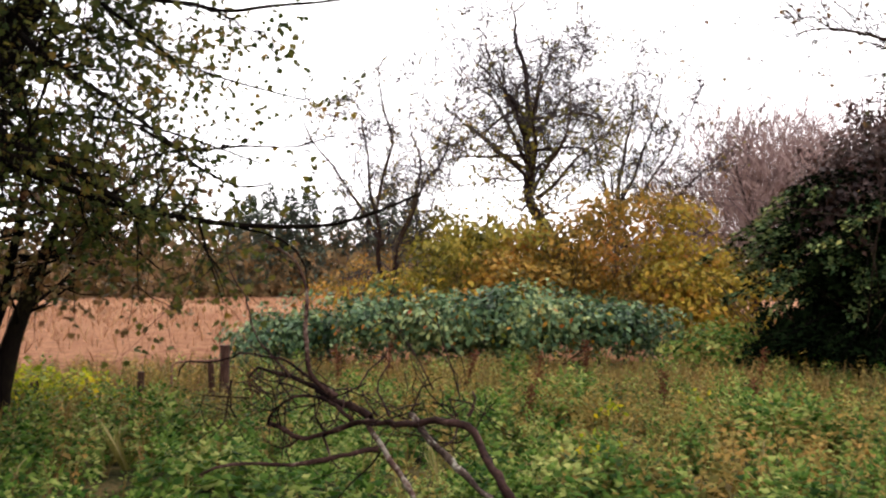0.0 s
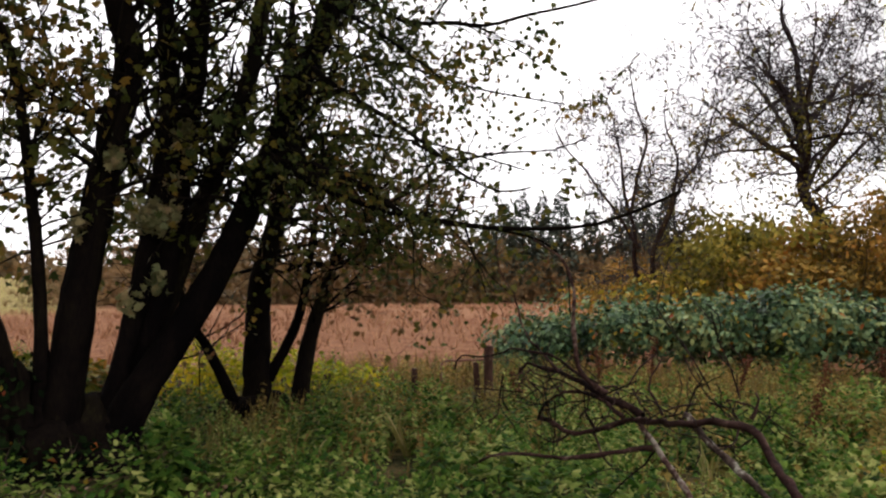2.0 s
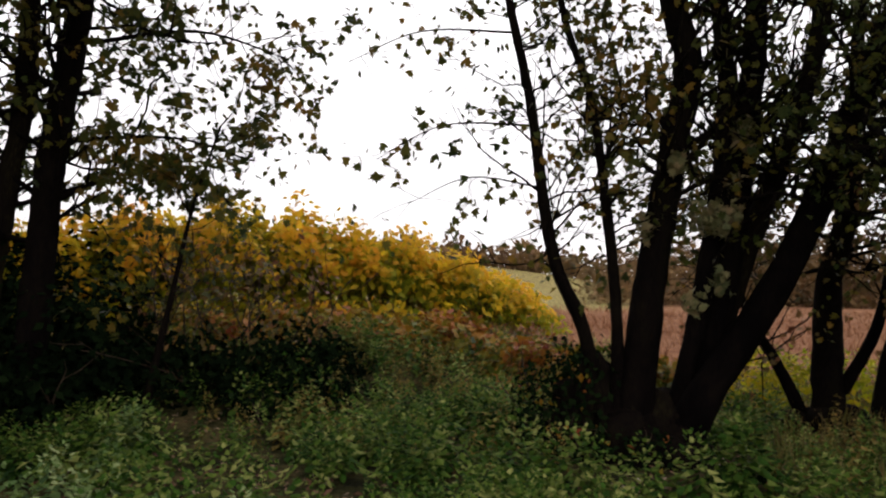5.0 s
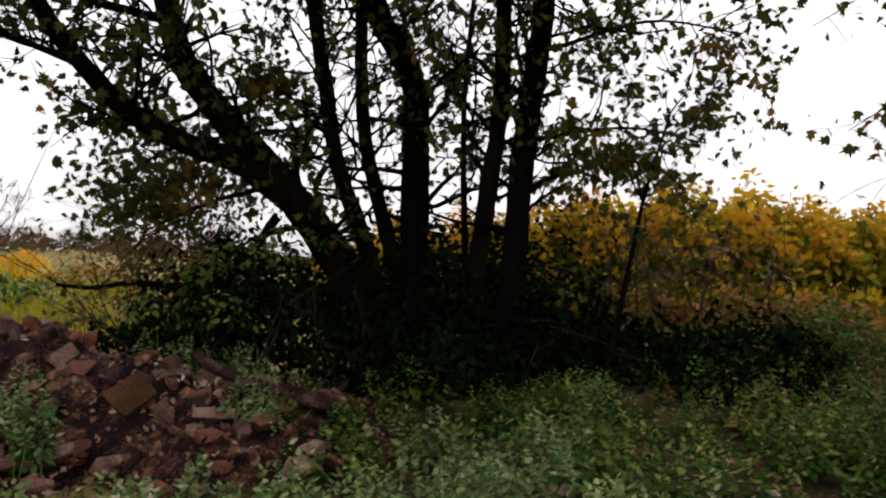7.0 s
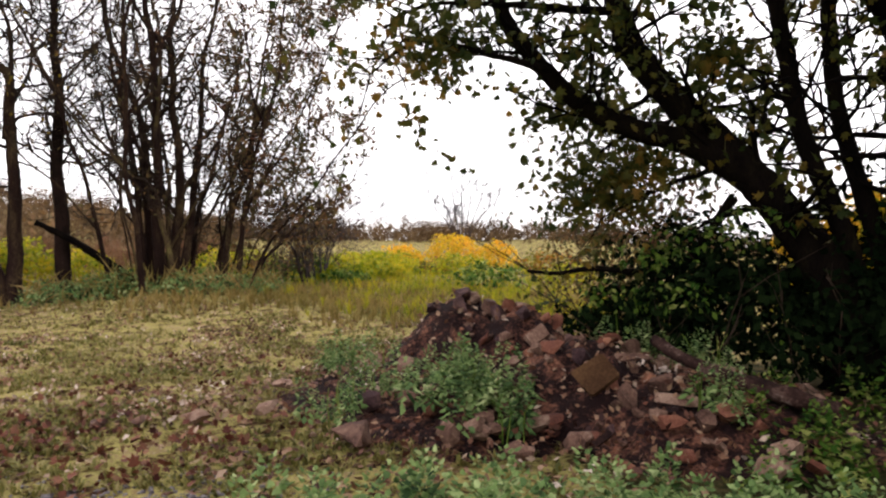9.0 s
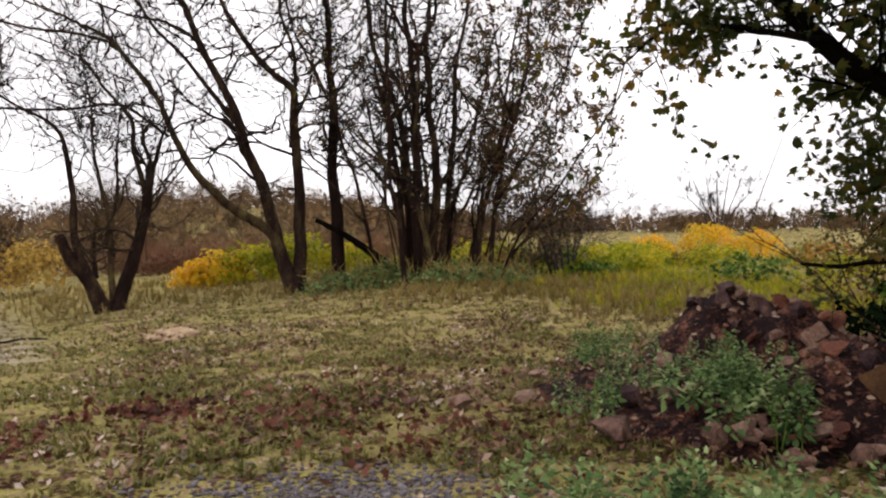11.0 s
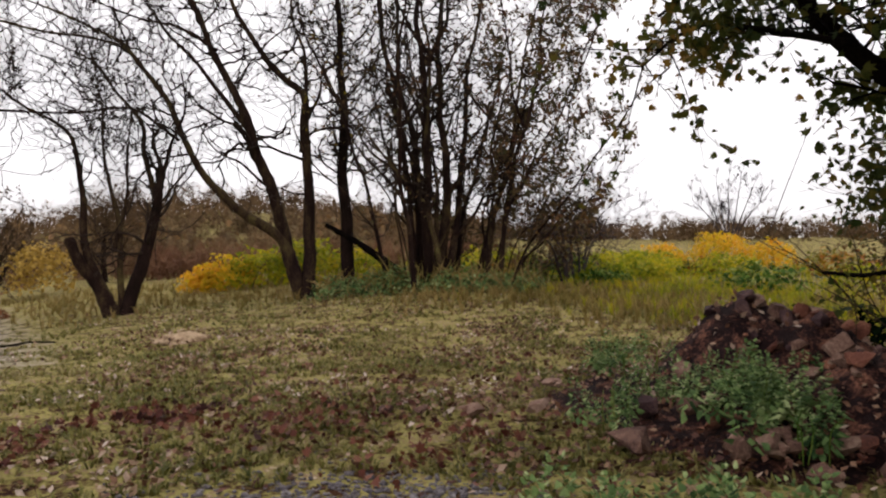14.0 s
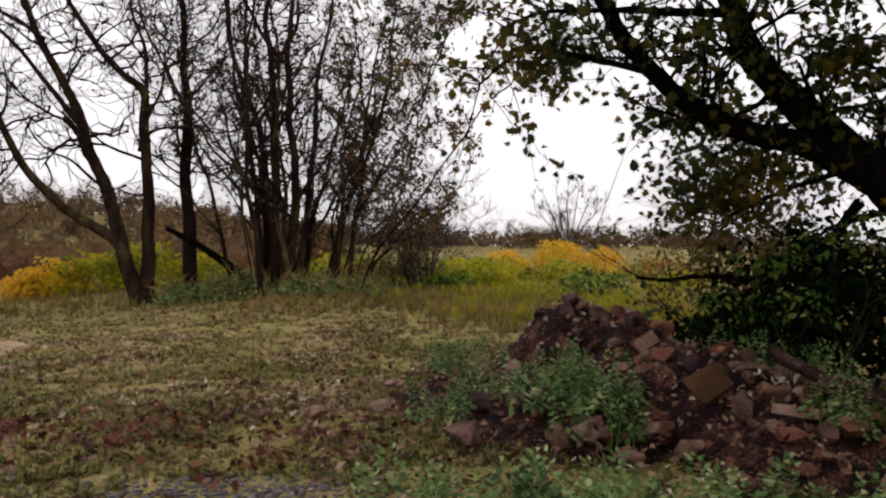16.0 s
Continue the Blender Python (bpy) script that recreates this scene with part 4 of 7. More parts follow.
z = rise(-17.2, -18.6)
THIN = [([(-17.2 + 0.1 * k, -18.6, z - 0.1), (-17.2 + 0.3 * k, -18.6 + 0.2 * rng.normal(), z + 1.5), (-17.2 + 0.6 * k, -18.6 + 0.5 * rng.normal(), z + 3.5 - 0.06 * k * k)], 0.05, 0.012) for k in range(-4, 5)]
coppice("elder_shrub", "bare grey twiggy shrub beside the hazel clump", "shrub", (-17.2, -18.6, z), THIN, M_TWIGFAR, None, 0, 0, 3.4, 2, 1.1, 0.2, twig_mat=M_TWIGFAR, bend=0.6, fine=0.008, up=0.06, wander=0.08, thick=0.4)

log = Wood()
line = spline([(-9.1, -20.4, 2.35), (-9.8, -19.8, 1.85), (-10.6, -19.1, 1.1), (-11.2, -18.6, 0.45)])
log.tube(line, np.linspace(0.07, 0.15, len(line)), 9, 0.1)
solo("fallen_log", log.mesh("fallen_log"), M_BARK, "broken dark trunk leaning into the hazel clump", "log")

# ---- trees beyond the hedge ----
OAK = [([(4.3, 24.7, 0.0), (4.25, 24.65, 1.9), (3.6, 24.75, 3.4), (3.0, 24.82, 4.81), (2.8, 24.85, 7.0), (2.65, 24.86, 10.4)], 0.3, 0.05)]
def trunk_at(z):
    return float(np.interp(z, (1.9, 3.4, 4.81, 7.0, 10.4), (4.25, 3.6, 3.0, 2.8, 2.65))), 24.8, z


for tx, ty, tz, r in ((-0.6, 24.6, 7.6, 0.1), (0.6, 25.6, 9.2, 0.1), (1.6, 24.2, 9.8, 0.1), (4.2, 24.4, 10.2, 0.11), (5.4, 25.4, 8.6, 0.11), (6.3, 24.4, 7.0, 0.1), (-0.9, 25.0, 5.4, 0.08), (5.6, 24.0, 5.6, 0.08)):
    q = rng.uniform(0.25, 0.9)
    s = trunk_at(2.6 + 4.4 * q)
    OAK.append(([s, (s[0] * 0.55 + tx * 0.45, s[1] * 0.5 + ty * 0.5, s[2] * 0.55 + tz * 0.45 + 0.2), (s[0] * 0.2 + tx * 0.8, ty, tz * 0.85 + s[2] * 0.15), (tx, ty, tz)], r * 0.85, 0.012))
for tx in np.linspace(-0.6, 5.9, 11):
    tz = 10.0 - 0.3 * (tx - 2.7) ** 2 + 0.6 * rng.normal()
    ty, q = 24.8 + 0.7 * rng.normal(), rng.uniform(0.3, 1.0)
    s = trunk_at(2.8 + 4.8 * q)
    OAK.append(([s, (s[0] * 0.5 + tx * 0.5, ty, s[2] * 0.6 + tz * 0.4), (s[0] * 0.15 + tx * 0.85, ty, s[2] * 0.25 + tz * 0.75), (tx, ty, tz)], 0.07, 0.01))
coppice("oak_tree", "tall oak with a thin yellow-green autumn crown", "tree", (4.3, 24.7, 0), OAK, M_WILLOW, M_OLIVE, 0.15, 1.8, 2.2, 2, 1.7, 0.22, twig_mat=M_TWIGFAR, template=LEAF, jitter=0.12, bend=0.8, up=0.03, fork=(3, 6), fine=0.010, wander=0.16, ratio=0.68, thick=0.26, keep=lambda p: rng.random(len(p)) < 0.05 + 0.75 * (1 - sm(p[:, 2], 4.5, 8.0)))
TALL = [([(6.1, 26.3, 0), (6.2, 26.28, 3.0), (6.6, 26.2, 6.0), (6.95, 26.1, 9.8)], 0.16, 0.012), ([(6.3, 26.3, 3.2), (7.4, 26.1, 5.0), (8.8, 26.0, 7.6)], 0.08, 0.012), ([(6.25, 26.3, 2.8), (5.6, 26.2, 6.0), (5.2, 26.2, 8.4)], 0.08, 0.012), ([(6.4, 26.2, 4.5), (7.6, 26.2, 7.0), (8.0, 26.2, 9.2)], 0.07, 0.012), ([(6.3, 26.3, 2.6), (8.0, 26.4, 4.0), (10.0, 26.4, 6.2)], 0.08, 0.02)]
coppice("ash_tree", "slender bare ash with upright twigs", "tree", (6.1, 26.3, 0), TALL, M_WILLOW, M_OAK, 0.1, 0.12, 4.0, 2, 1.7, 0.2, twig_mat=M_TWIGFAR, up=0.08, bend=0.7, fork=(3, 6), fine=0.010, wander=0.12, ratio=0.66, thick=0.26)
TL = [([(-1.4, 20.9, 0), (-1.6, 20.95, 1.7), (-2.0, 20.9, 3.98), (-2.4, 20.9, 5.6), (-2.6, 20.9, 6.6)], 0.12, 0.012), ([(-1.3, 20.9, 0), (-1.3, 20.95, 2.0), (-0.9, 20.9, 4.3), (-0.9, 20.9, 6.8)], 0.12, 0.012),
      ([(-1.7, 20.9, 2.6), (-2.6, 20.9, 4.0), (-3.5, 20.8, 5.2), (-3.8, 20.8, 6.2)], 0.06, 0.02), ([(-1.2, 20.9, 2.8), (-0.3, 20.9, 4.4), (0.4, 20.9, 6.4)], 0.06, 0.02), ([(-1.9, 20.9, 3.6), (-1.7, 20.9, 5.2), (-1.7, 20.9, 7.6)], 0.06, 0.02)]
coppice("alder_tree", "twin-stemmed nearly bare alder with fine twigs", "tree", (-1.35, 20.9, 0), TL, M_WILLOW, M_OAK, 0.09, 0.25, 3.4, 2, 1.5, 0.25, twig_mat=M_TWIGFAR, template=LEAF, bend=0.9, up=0.04, fork=(3, 6), fine=0.009, wander=0.16, ratio=0.66, thick=0.26)
BARE = [([(5.9, 7.6, 0), (5.8, 7.7, 2.0), (5.6, 7.9, 4.2), (5.2, 8.2, 6.5)], 0.1, 0.04), ([(5.7, 7.8, 3.6), (5.0, 8.0, 4.2), (4.3, 8.1, 4.4), (3.9, 8.2, 4.35)], 0.03, 0.008), ([(5.5, 7.9, 4.4), (4.8, 8.1, 4.8), (4.2, 8.2, 4.9)], 0.03, 0.008)]
coppice("ash_tree", "thin bare ash with fine overhanging twigs", "tree", (5.9, 7.6, 0), BARE, M_WILLOW, M_SYCD, 0.06, 0.1, 10, 2, 1.1, 0.3, twig_mat=M_TWIG, spread_dir=(-0.6, 0, 0), bend=0.5, fine=0.003)


def far_tree(name, label, x, y, h, spread, mat, n=900, group="", leaf=None, ln=0, low=0.9):
    """A bare tree some way off: trunk and limbs, and a haze of fine twigs."""
    z = rise(x, y)
    w, tips = Wood(), []
    w.tube(spline([(x, y, z - 0.1), (x + 0.1, y, z + h * 0.3), (x, y, z + h * 0.75)]), np.linspace(0.16, 0.05, len(spline([(x, y, z - 0.1), (x + 0.1, y, z + h * 0.3), (x, y, z + h * 0.75)]))), 6)
    for _ in range(14):
        shoot(w, (x, y, z + h * rng.uniform(0.05 if low < 0.6 else 0.15, 0.65)), unit(np.array([rng.normal(), rng.normal(), low])), h * 0.4, 0.05, 1, tips, up=0.12)
    w.grow_ends(tips, 0.12, 0.3)
    tree = base_at(name, (x, y, z), label, "tree", group)
    part("trunk", w.mesh("trunk"), M_WILLOW, tree)
    p = np.concatenate([t[0] for t in tips])
    k = rng.integers(0, len(p), n)
    q = p[k] + spread * 0.16 * rng.normal(size=(n, 3))
    out = unit(q - np.array([x, y, z + h * 0.35]))
    part("crown", mesh_np("crown", *scatter(HAIR, q, rng.uniform(0.5, 1.1, n) * h * 0.11, tip=out + np.array([0, 0, 0.5]))), mat, tree)
    if leaf:
        k = rng.integers(0, len(p), ln)
        part("foliage", mesh_np("foliage", *scatter(LEAF, p[k] + 0.2 * rng.normal(size=(ln, 3)), 0.22)), leaf, tree)
    return tree


for x, y, h in ((13.0, 31.0, 7.6), (16.0, 31.5, 8.0), (11.4, 33.0, 6.2), (19.0, 30.0, 8.0), (14.5, 34.0, 8.0)):
    far_tree("birch_tree", "bare purplish tree with a haze of fine twigs", x, y, h, 5.0, M_PURPLE, 4200, "purplish bare trees")
for x, y, h in ((-6.5, -42.0, 4.6),):
    far_tree("thorn_tree", "round brown leafless thorn tree", x, y, h, 3.6, M_BRUSH, 5200, low=0.45)


# ---- shrubs ----
def bush(name, label, category, blobs, layers, stems=0, group="", kind="", lump=0.18):
    """A shrub: layers of (part name, material, template, count, size, droop, share of height from, to)."""
    b0 = blobs[len(blobs) // 2]
    ob = base_at(name, (b0[0], b0[1], rise(b0[0], b0[1])), label, category, group, kind)
    zt = max(b[2] + b[5] for b in blobs)
    for pname, mat, tpl, n, size, droop, lo, hi in layers:
        p, d = cloud_pts(blobs, n, lump)
        zg = ground_z(p[:, 0], p[:, 1])
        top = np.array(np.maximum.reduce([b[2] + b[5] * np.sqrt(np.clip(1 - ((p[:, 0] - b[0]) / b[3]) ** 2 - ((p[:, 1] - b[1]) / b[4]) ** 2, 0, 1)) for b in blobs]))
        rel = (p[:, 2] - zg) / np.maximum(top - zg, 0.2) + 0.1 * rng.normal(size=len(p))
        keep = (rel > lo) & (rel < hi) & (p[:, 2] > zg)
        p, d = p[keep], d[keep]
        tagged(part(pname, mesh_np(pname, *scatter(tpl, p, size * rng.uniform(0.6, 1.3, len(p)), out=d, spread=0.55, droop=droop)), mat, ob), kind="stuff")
    if stems:
        w, tips = Wood(), []
        for _ in range(stems):
            b = blobs[rng.integers(len(blobs))]
            x, y = b[0] + 0.4 * b[3] * rng.normal(), b[1] + 0.4 * b[4] * rng.normal()
            shoot(w, (x, y, rise(x, y) - 0.05), (rng.normal() * 0.5, rng.normal() * 0.5, 1), (b[2] + b[5] - rise(x, y)) * 0.95, 0.015, 1, tips, up=0.02)
        w.grow_ends(tips, 0.02, 0.25)
        tagged(part("cane_tangle", w.mesh("cane_tangle"), M_TWIG, ob), kind="stuff")
    return ob


IVY = []
for k in range(30):
    u = rng.uniform(-1, 1)
    x = 0.85 + 4.2 * u
    h = 1.45 * (1 - 0.45 * abs(u) ** 3) * (0.86 + 0.14 * abs(math.sin(2.6 * (u + 0.55))))
    r = rng.uniform(0.45, 0.85)
    IVY.append((x, 14.1 + rng.uniform(-0.9, 0.5), (h - r * 0.8) * rng.uniform(0.45, 1.0), r * 1.1, r, r * 0.8))
# Yellower leaves on the upper mound paint in its lit highlights.
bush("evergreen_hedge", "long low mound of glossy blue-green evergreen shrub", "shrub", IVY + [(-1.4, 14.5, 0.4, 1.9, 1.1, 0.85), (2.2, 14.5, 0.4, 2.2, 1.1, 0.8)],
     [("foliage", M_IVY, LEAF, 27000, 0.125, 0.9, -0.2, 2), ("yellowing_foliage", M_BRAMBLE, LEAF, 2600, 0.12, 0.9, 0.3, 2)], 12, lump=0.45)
bush("bramble_sprays", "yellow autumn sprays topping the evergreen mound", "shrub", [(-1.2, 14.2, 1.2, 0.9, 0.5, 0.45), (0.1, 14.3, 1.2, 0.7, 0.5, 0.45)],
     [("foliage", M_OAK, LEAF, 110, 0.14, 0.4, 0.2, 2)], 3)
for lab, blobs, mat, n in (
    ("olive-green autumn thicket beyond the hedge", [(0.9, 19.2, 1.4, 1.3, 1.2, 2.3), (-0.3, 19.6, 0.8, 1.0, 1.0, 1.4), (0.2, 21.5, 2.0, 1.2, 1.0, 2.0), (1.9, 19.6, 1.7, 1.0, 1.0, 2.1)], M_OLIVE, 10500),
    ("russet and golden autumn thicket beyond the hedge", [(3.0, 19.0, 1.5, 1.3, 1.2, 2.2), (4.0, 19.4, 1.9, 1.2, 1.2, 2.3), (5.3, 19.0, 1.6, 1.3, 1.2, 2.5), (2.4, 18.6, 0.9, 0.9, 0.9, 1.3)], M_RUSSET, 12000),
    ("orange-brown autumn thicket beyond the hedge", [(6.5, 19.0, 1.4, 1.2, 1.2, 2.3), (7.5, 19.2, 0.8, 1.0, 1.1, 1.5), (5.9, 18.4, 0.8, 0.9, 0.9, 1.3)], M_OAK, 8500),
):
    lumps = [(b[0] + b[3] * 0.75 * rng.normal() * 0.7, b[1] + b[4] * rng.uniform(-0.8, 0.3), b[2] + b[5] * rng.uniform(-0.5, 0.75), r * 1.2, r, r * 0.75) for b in blobs for r in rng.uniform(0.35, 0.75, 7)]
    bush("autumn_thicket", lab, "shrub", lumps + [(b[0], b[1] + 0.3, b[2] - 0.3, b[3] * 0.85, b[4] * 0.8, b[5] * 0.85) for b in blobs], [("foliage", mat, LEAF, n, 0.15, 0.5, -0.2, 2)], 24, lump=0.4)
bush("orange_bush", "small orange-leaved bush at the field's edge", "shrub", [(-2.3, 24.0, 0.8, 1.3, 1.2, 1.5), (-3.8, 26.0, 0.6, 1.2, 1.2, 1.1)], [("foliage", M_RUSSET, LEAF, 2200, 0.15, 0.3, 0, 2)], 6)
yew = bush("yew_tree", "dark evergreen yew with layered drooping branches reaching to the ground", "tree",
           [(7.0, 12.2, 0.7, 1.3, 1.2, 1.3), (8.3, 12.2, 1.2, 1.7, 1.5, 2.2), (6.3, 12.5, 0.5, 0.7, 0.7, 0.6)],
           [("foliage", M_SHADELEAF, LEAF, 20000, 0.13, 0.5, -0.3, 2)], 10, lump=0.5)
boughs, dark, lit = Wood(), [], []
for k in range(105):
    tier = k % 3
    z0 = (rng.uniform(2.0, 3.3), rng.uniform(1.5, 2.6), rng.uniform(0.5, 1.0))[tier]
    a = radians(rng.uniform(120, 285))
    far = (rng.uniform(1.2, 2.6), rng.uniform(1.2, 3.1), rng.uniform(1.2, 2.8))[tier]
    o = np.array([math.cos(a), 0.75 * math.sin(a), 0])
    b = np.array([7.3, 12.0, z0])
    line = spline([b, b + 0.5 * far * o + np.array([0, 0, 0.12]), b + far * o - np.array([0, 0, rng.uniform(0.15, 0.6) * min(1, z0)])], 0.1)
    boughs.tube(line, np.linspace(0.03, 0.005, len(line)), 5)
    for q in rng.random(230) ** 0.7:
        p, d = along(line, 0.2 + 0.8 * q)
        w = 0.32 * (1.1 - 0.75 * q)
        p = p + np.array([-d[1], d[0], 0]) * w * rng.normal() * 0.6 + np.array([0, 0, -0.05 * abs(rng.normal()) * (1 + 3 * w)])
        # Ends of the two upper tiers take the lit colour, the rest the shaded one.
        (lit if q > 0.72 and tier < 2 and rng.random() < 0.65 else dark).append((*p, *d))
part("bough", boughs.mesh("bough"), M_BARK, yew)
for nm, pts, mat in (("needles", dark, M_SHADELEAF), ("young_needles", lit, M_YEWLIT)):
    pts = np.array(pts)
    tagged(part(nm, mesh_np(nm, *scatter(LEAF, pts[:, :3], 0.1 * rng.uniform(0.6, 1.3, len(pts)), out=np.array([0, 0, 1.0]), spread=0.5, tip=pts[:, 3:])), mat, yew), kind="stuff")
bush("weed_bank", "grey-green weeds at the foot of the yew", "weeds", [(4.7, 12.7, 0.15, 1.0, 0.6, 0.55), (5.7, 12.0, 0.15, 1.0, 0.6, 0.45), (5.2, 13.6, 0.2, 0.9, 0.5, 0.6)], [("foliage", M_NETTLE, LEAF, 2600, 0.11, 0.3, -0.2, 2), ("dead_growth", M_WEED, LEAF, 900, 0.1, 0.3, -0.2, 2)], 8)
bush("beech_bush", "dark maroon-leaved bush above the yew", "shrub", [(6.3, 11.9, 2.5, 0.6, 0.8, 0.8), (6.9, 11.9, 3.0, 0.9, 0.9, 1.1), (7.9, 11.9, 3.0, 1.2, 1.1, 1.5)], [("foliage", M_MAROON, LEAF, 8000, 0.11, 0.4, 0, 2)], 14, lump=0.35)

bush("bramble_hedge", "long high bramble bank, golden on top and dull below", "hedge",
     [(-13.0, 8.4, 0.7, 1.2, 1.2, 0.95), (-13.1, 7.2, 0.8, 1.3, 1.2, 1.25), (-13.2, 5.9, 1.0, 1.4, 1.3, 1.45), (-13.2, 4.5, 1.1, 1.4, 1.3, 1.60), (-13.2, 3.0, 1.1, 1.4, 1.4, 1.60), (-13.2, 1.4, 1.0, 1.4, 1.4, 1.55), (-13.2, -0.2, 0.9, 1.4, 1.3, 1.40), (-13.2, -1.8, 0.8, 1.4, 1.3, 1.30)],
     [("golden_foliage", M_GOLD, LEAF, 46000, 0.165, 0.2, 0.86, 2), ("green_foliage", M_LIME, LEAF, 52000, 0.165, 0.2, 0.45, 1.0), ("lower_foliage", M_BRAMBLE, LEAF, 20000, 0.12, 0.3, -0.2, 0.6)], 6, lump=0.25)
bush("bramble_patch", "low tangle of olive and red-brown brambles", "shrub",
     [(-10.6, 5.6, 0.4, 1.5, 1.3, 0.6), (-11.2, 3.8, 0.6, 1.3, 1.3, 0.55), (-11.2, 2.2, 0.6, 1.2, 1.2, 0.55), (-8.6, 6.2, 0.15, 1.2, 1.0, 0.55), (-7.6, 6.6, 0.15, 1.0, 0.9, 0.5)],
     [("foliage", M_BRAMBLE, LEAF, 22000, 0.15, 0.2, -0.2, 2)], 30, lump=0.35)
# Most leaves are near-black, so the gloom under the sycamore is in their colour.
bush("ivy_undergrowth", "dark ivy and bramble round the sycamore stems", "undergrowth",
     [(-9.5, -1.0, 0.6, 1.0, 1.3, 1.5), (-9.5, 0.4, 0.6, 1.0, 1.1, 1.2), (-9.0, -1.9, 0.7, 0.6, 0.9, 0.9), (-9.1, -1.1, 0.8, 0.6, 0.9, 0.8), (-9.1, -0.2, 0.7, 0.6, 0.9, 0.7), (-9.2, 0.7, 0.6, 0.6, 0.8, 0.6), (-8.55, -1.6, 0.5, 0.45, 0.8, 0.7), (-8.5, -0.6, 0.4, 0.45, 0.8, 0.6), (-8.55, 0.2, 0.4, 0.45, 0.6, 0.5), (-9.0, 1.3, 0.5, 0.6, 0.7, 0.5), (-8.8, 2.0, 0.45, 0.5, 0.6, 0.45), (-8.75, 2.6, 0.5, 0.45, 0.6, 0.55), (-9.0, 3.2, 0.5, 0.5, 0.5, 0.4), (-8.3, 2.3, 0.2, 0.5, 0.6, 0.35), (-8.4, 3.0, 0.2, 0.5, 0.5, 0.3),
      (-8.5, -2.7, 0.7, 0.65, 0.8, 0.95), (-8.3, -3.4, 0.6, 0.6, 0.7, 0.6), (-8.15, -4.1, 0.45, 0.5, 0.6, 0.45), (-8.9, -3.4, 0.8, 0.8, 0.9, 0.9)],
     [("evergreen_foliage", M_SHADELEAF, LEAF, 26000, 0.11, 0.6, -0.2, 2), ("foliage", M_NETTLE, LEAF, 160, 0.085, 0.6, -0.2, 2)], 24, lump=0.4)
bush("elder_spray", "drooping yellow-green leafy spray beneath the sycamore limbs", "shrub", [(-8.0, -2.9, 1.62, 0.35, 0.5, 0.2), (-7.95, -3.4, 1.42, 0.3, 0.45, 0.18), (-8.1, -2.4, 1.8, 0.3, 0.4, 0.18), (-7.9, -3.9, 0.95, 0.3, 0.4, 0.25), (-7.7, -3.0, 1.0, 0.35, 0.4, 0.25)],
     [("foliage", M_NETTLE, LEAF, 480, 0.085, 0.9, -5, 5)], 5)
bush("dogwood_shrub", "thin reddish shrub with a few green leaves", "shrub", [(-9.2, 2.2, 1.0, 1.0, 1.2, 1.1)], [("foliage", M_SYCD, LEAF, 700, 0.09, 0.5, 0, 2)], 14)
bush("spindle_bush", "half-bare brown bush beside the heap", "shrub", [(-10.5, -5.2, 1.1, 0.9, 0.9, 1.5), (-10.2, -4.2, 1.5, 1.0, 1.0, 1.7)], [("foliage", M_SYCD, LEAF, 3600, 0.08, 0.5, 0, 2)], 22)
for lab, blobs, mat, n in (
    ("golden bramble bush beyond the willows", [(-7.7, -28.0, 0.3, 0.9, 0.8, 0.6), (-8.4, -27.6, 0.4, 1.2, 1.0, 0.9)], M_GOLD, 1500),
    ("yellow-green bramble bush beyond the willows", [(-9.6, -27.0, 0.4, 1.4, 1.0, 1.1), (-11.0, -26.2, 0.5, 1.5, 1.1, 1.4), (-12.8, -25.6, 0.5, 1.3, 1.1, 1.1)], M_LIME, 4000),
    ("bright golden bush on the far rough ground", [(-32.6, -24.2, 1.0, 1.6, 1.5, 1.3), (-31.0, -26.5, 0.8, 1.3, 1.2, 1.0), (-33.5, -22.0, 0.9, 1.2, 1.2, 1.0)], M_GOLD, 3500),
    ("low yellow-green scrub on the far rough ground", [(-26.0, -28.0, 0.5, 2.4, 2.0, 0.7), (-29.0, -27.0, 0.6, 2.0, 2.0, 0.8), (-24.0, -25.0, 0.4, 2.2, 1.6, 0.55), (-21.0, -26.0, 0.4, 2.0, 1.6, 0.6), (-27.0, -23.0, 0.5, 2.0, 1.6, 0.6)], M_LIME, 5500),
    ("rounded yellow-brown sallow bush", [(-3.1, -36.5, 0.6, 1.3, 1.1, 1.3), (0.9, -38.5, 0.4, 1.3, 1.1, 1.2), (3.0, -37.5, 0.6, 1.3, 1.2, 1.3), (6.5, -38.0, 0.6, 1.6, 1.2, 1.4)], leaf_mat("tan_sallow_leaves", [(0.3, 0.2, 0.04), (0.46, 0.31, 0.06), (0.6, 0.42, 0.1)]), 5000),
):
    bush("bramble_bush", lab, "shrub", blobs, [("foliage", mat, LEAF, n, 0.2, 0.3, -0.2, 2)], 4)

for k in range(22):
    az, dd = radians(rng.uniform(116, 147)), rng.uniform(24, 40)
    x, y = -math.sin(az) * dd, math.cos(az) * dd
    r = rng.uniform(0.8, 1.8)
    bush("scrub_bush", "low rounded yellow-green scrub on rough ground", "shrub", [(x, y, rise(x, y) + 0.1, r, r * 0.9, r * rng.uniform(0.35, 0.6))],
         [("foliage", (M_LIME, M_BRAMBLE, M_NETTLE, M_LIME)[k % 4], LEAF, int(500 * r), 0.2, -0.2, -0.2, 2)], 0, "low scrub bushes")


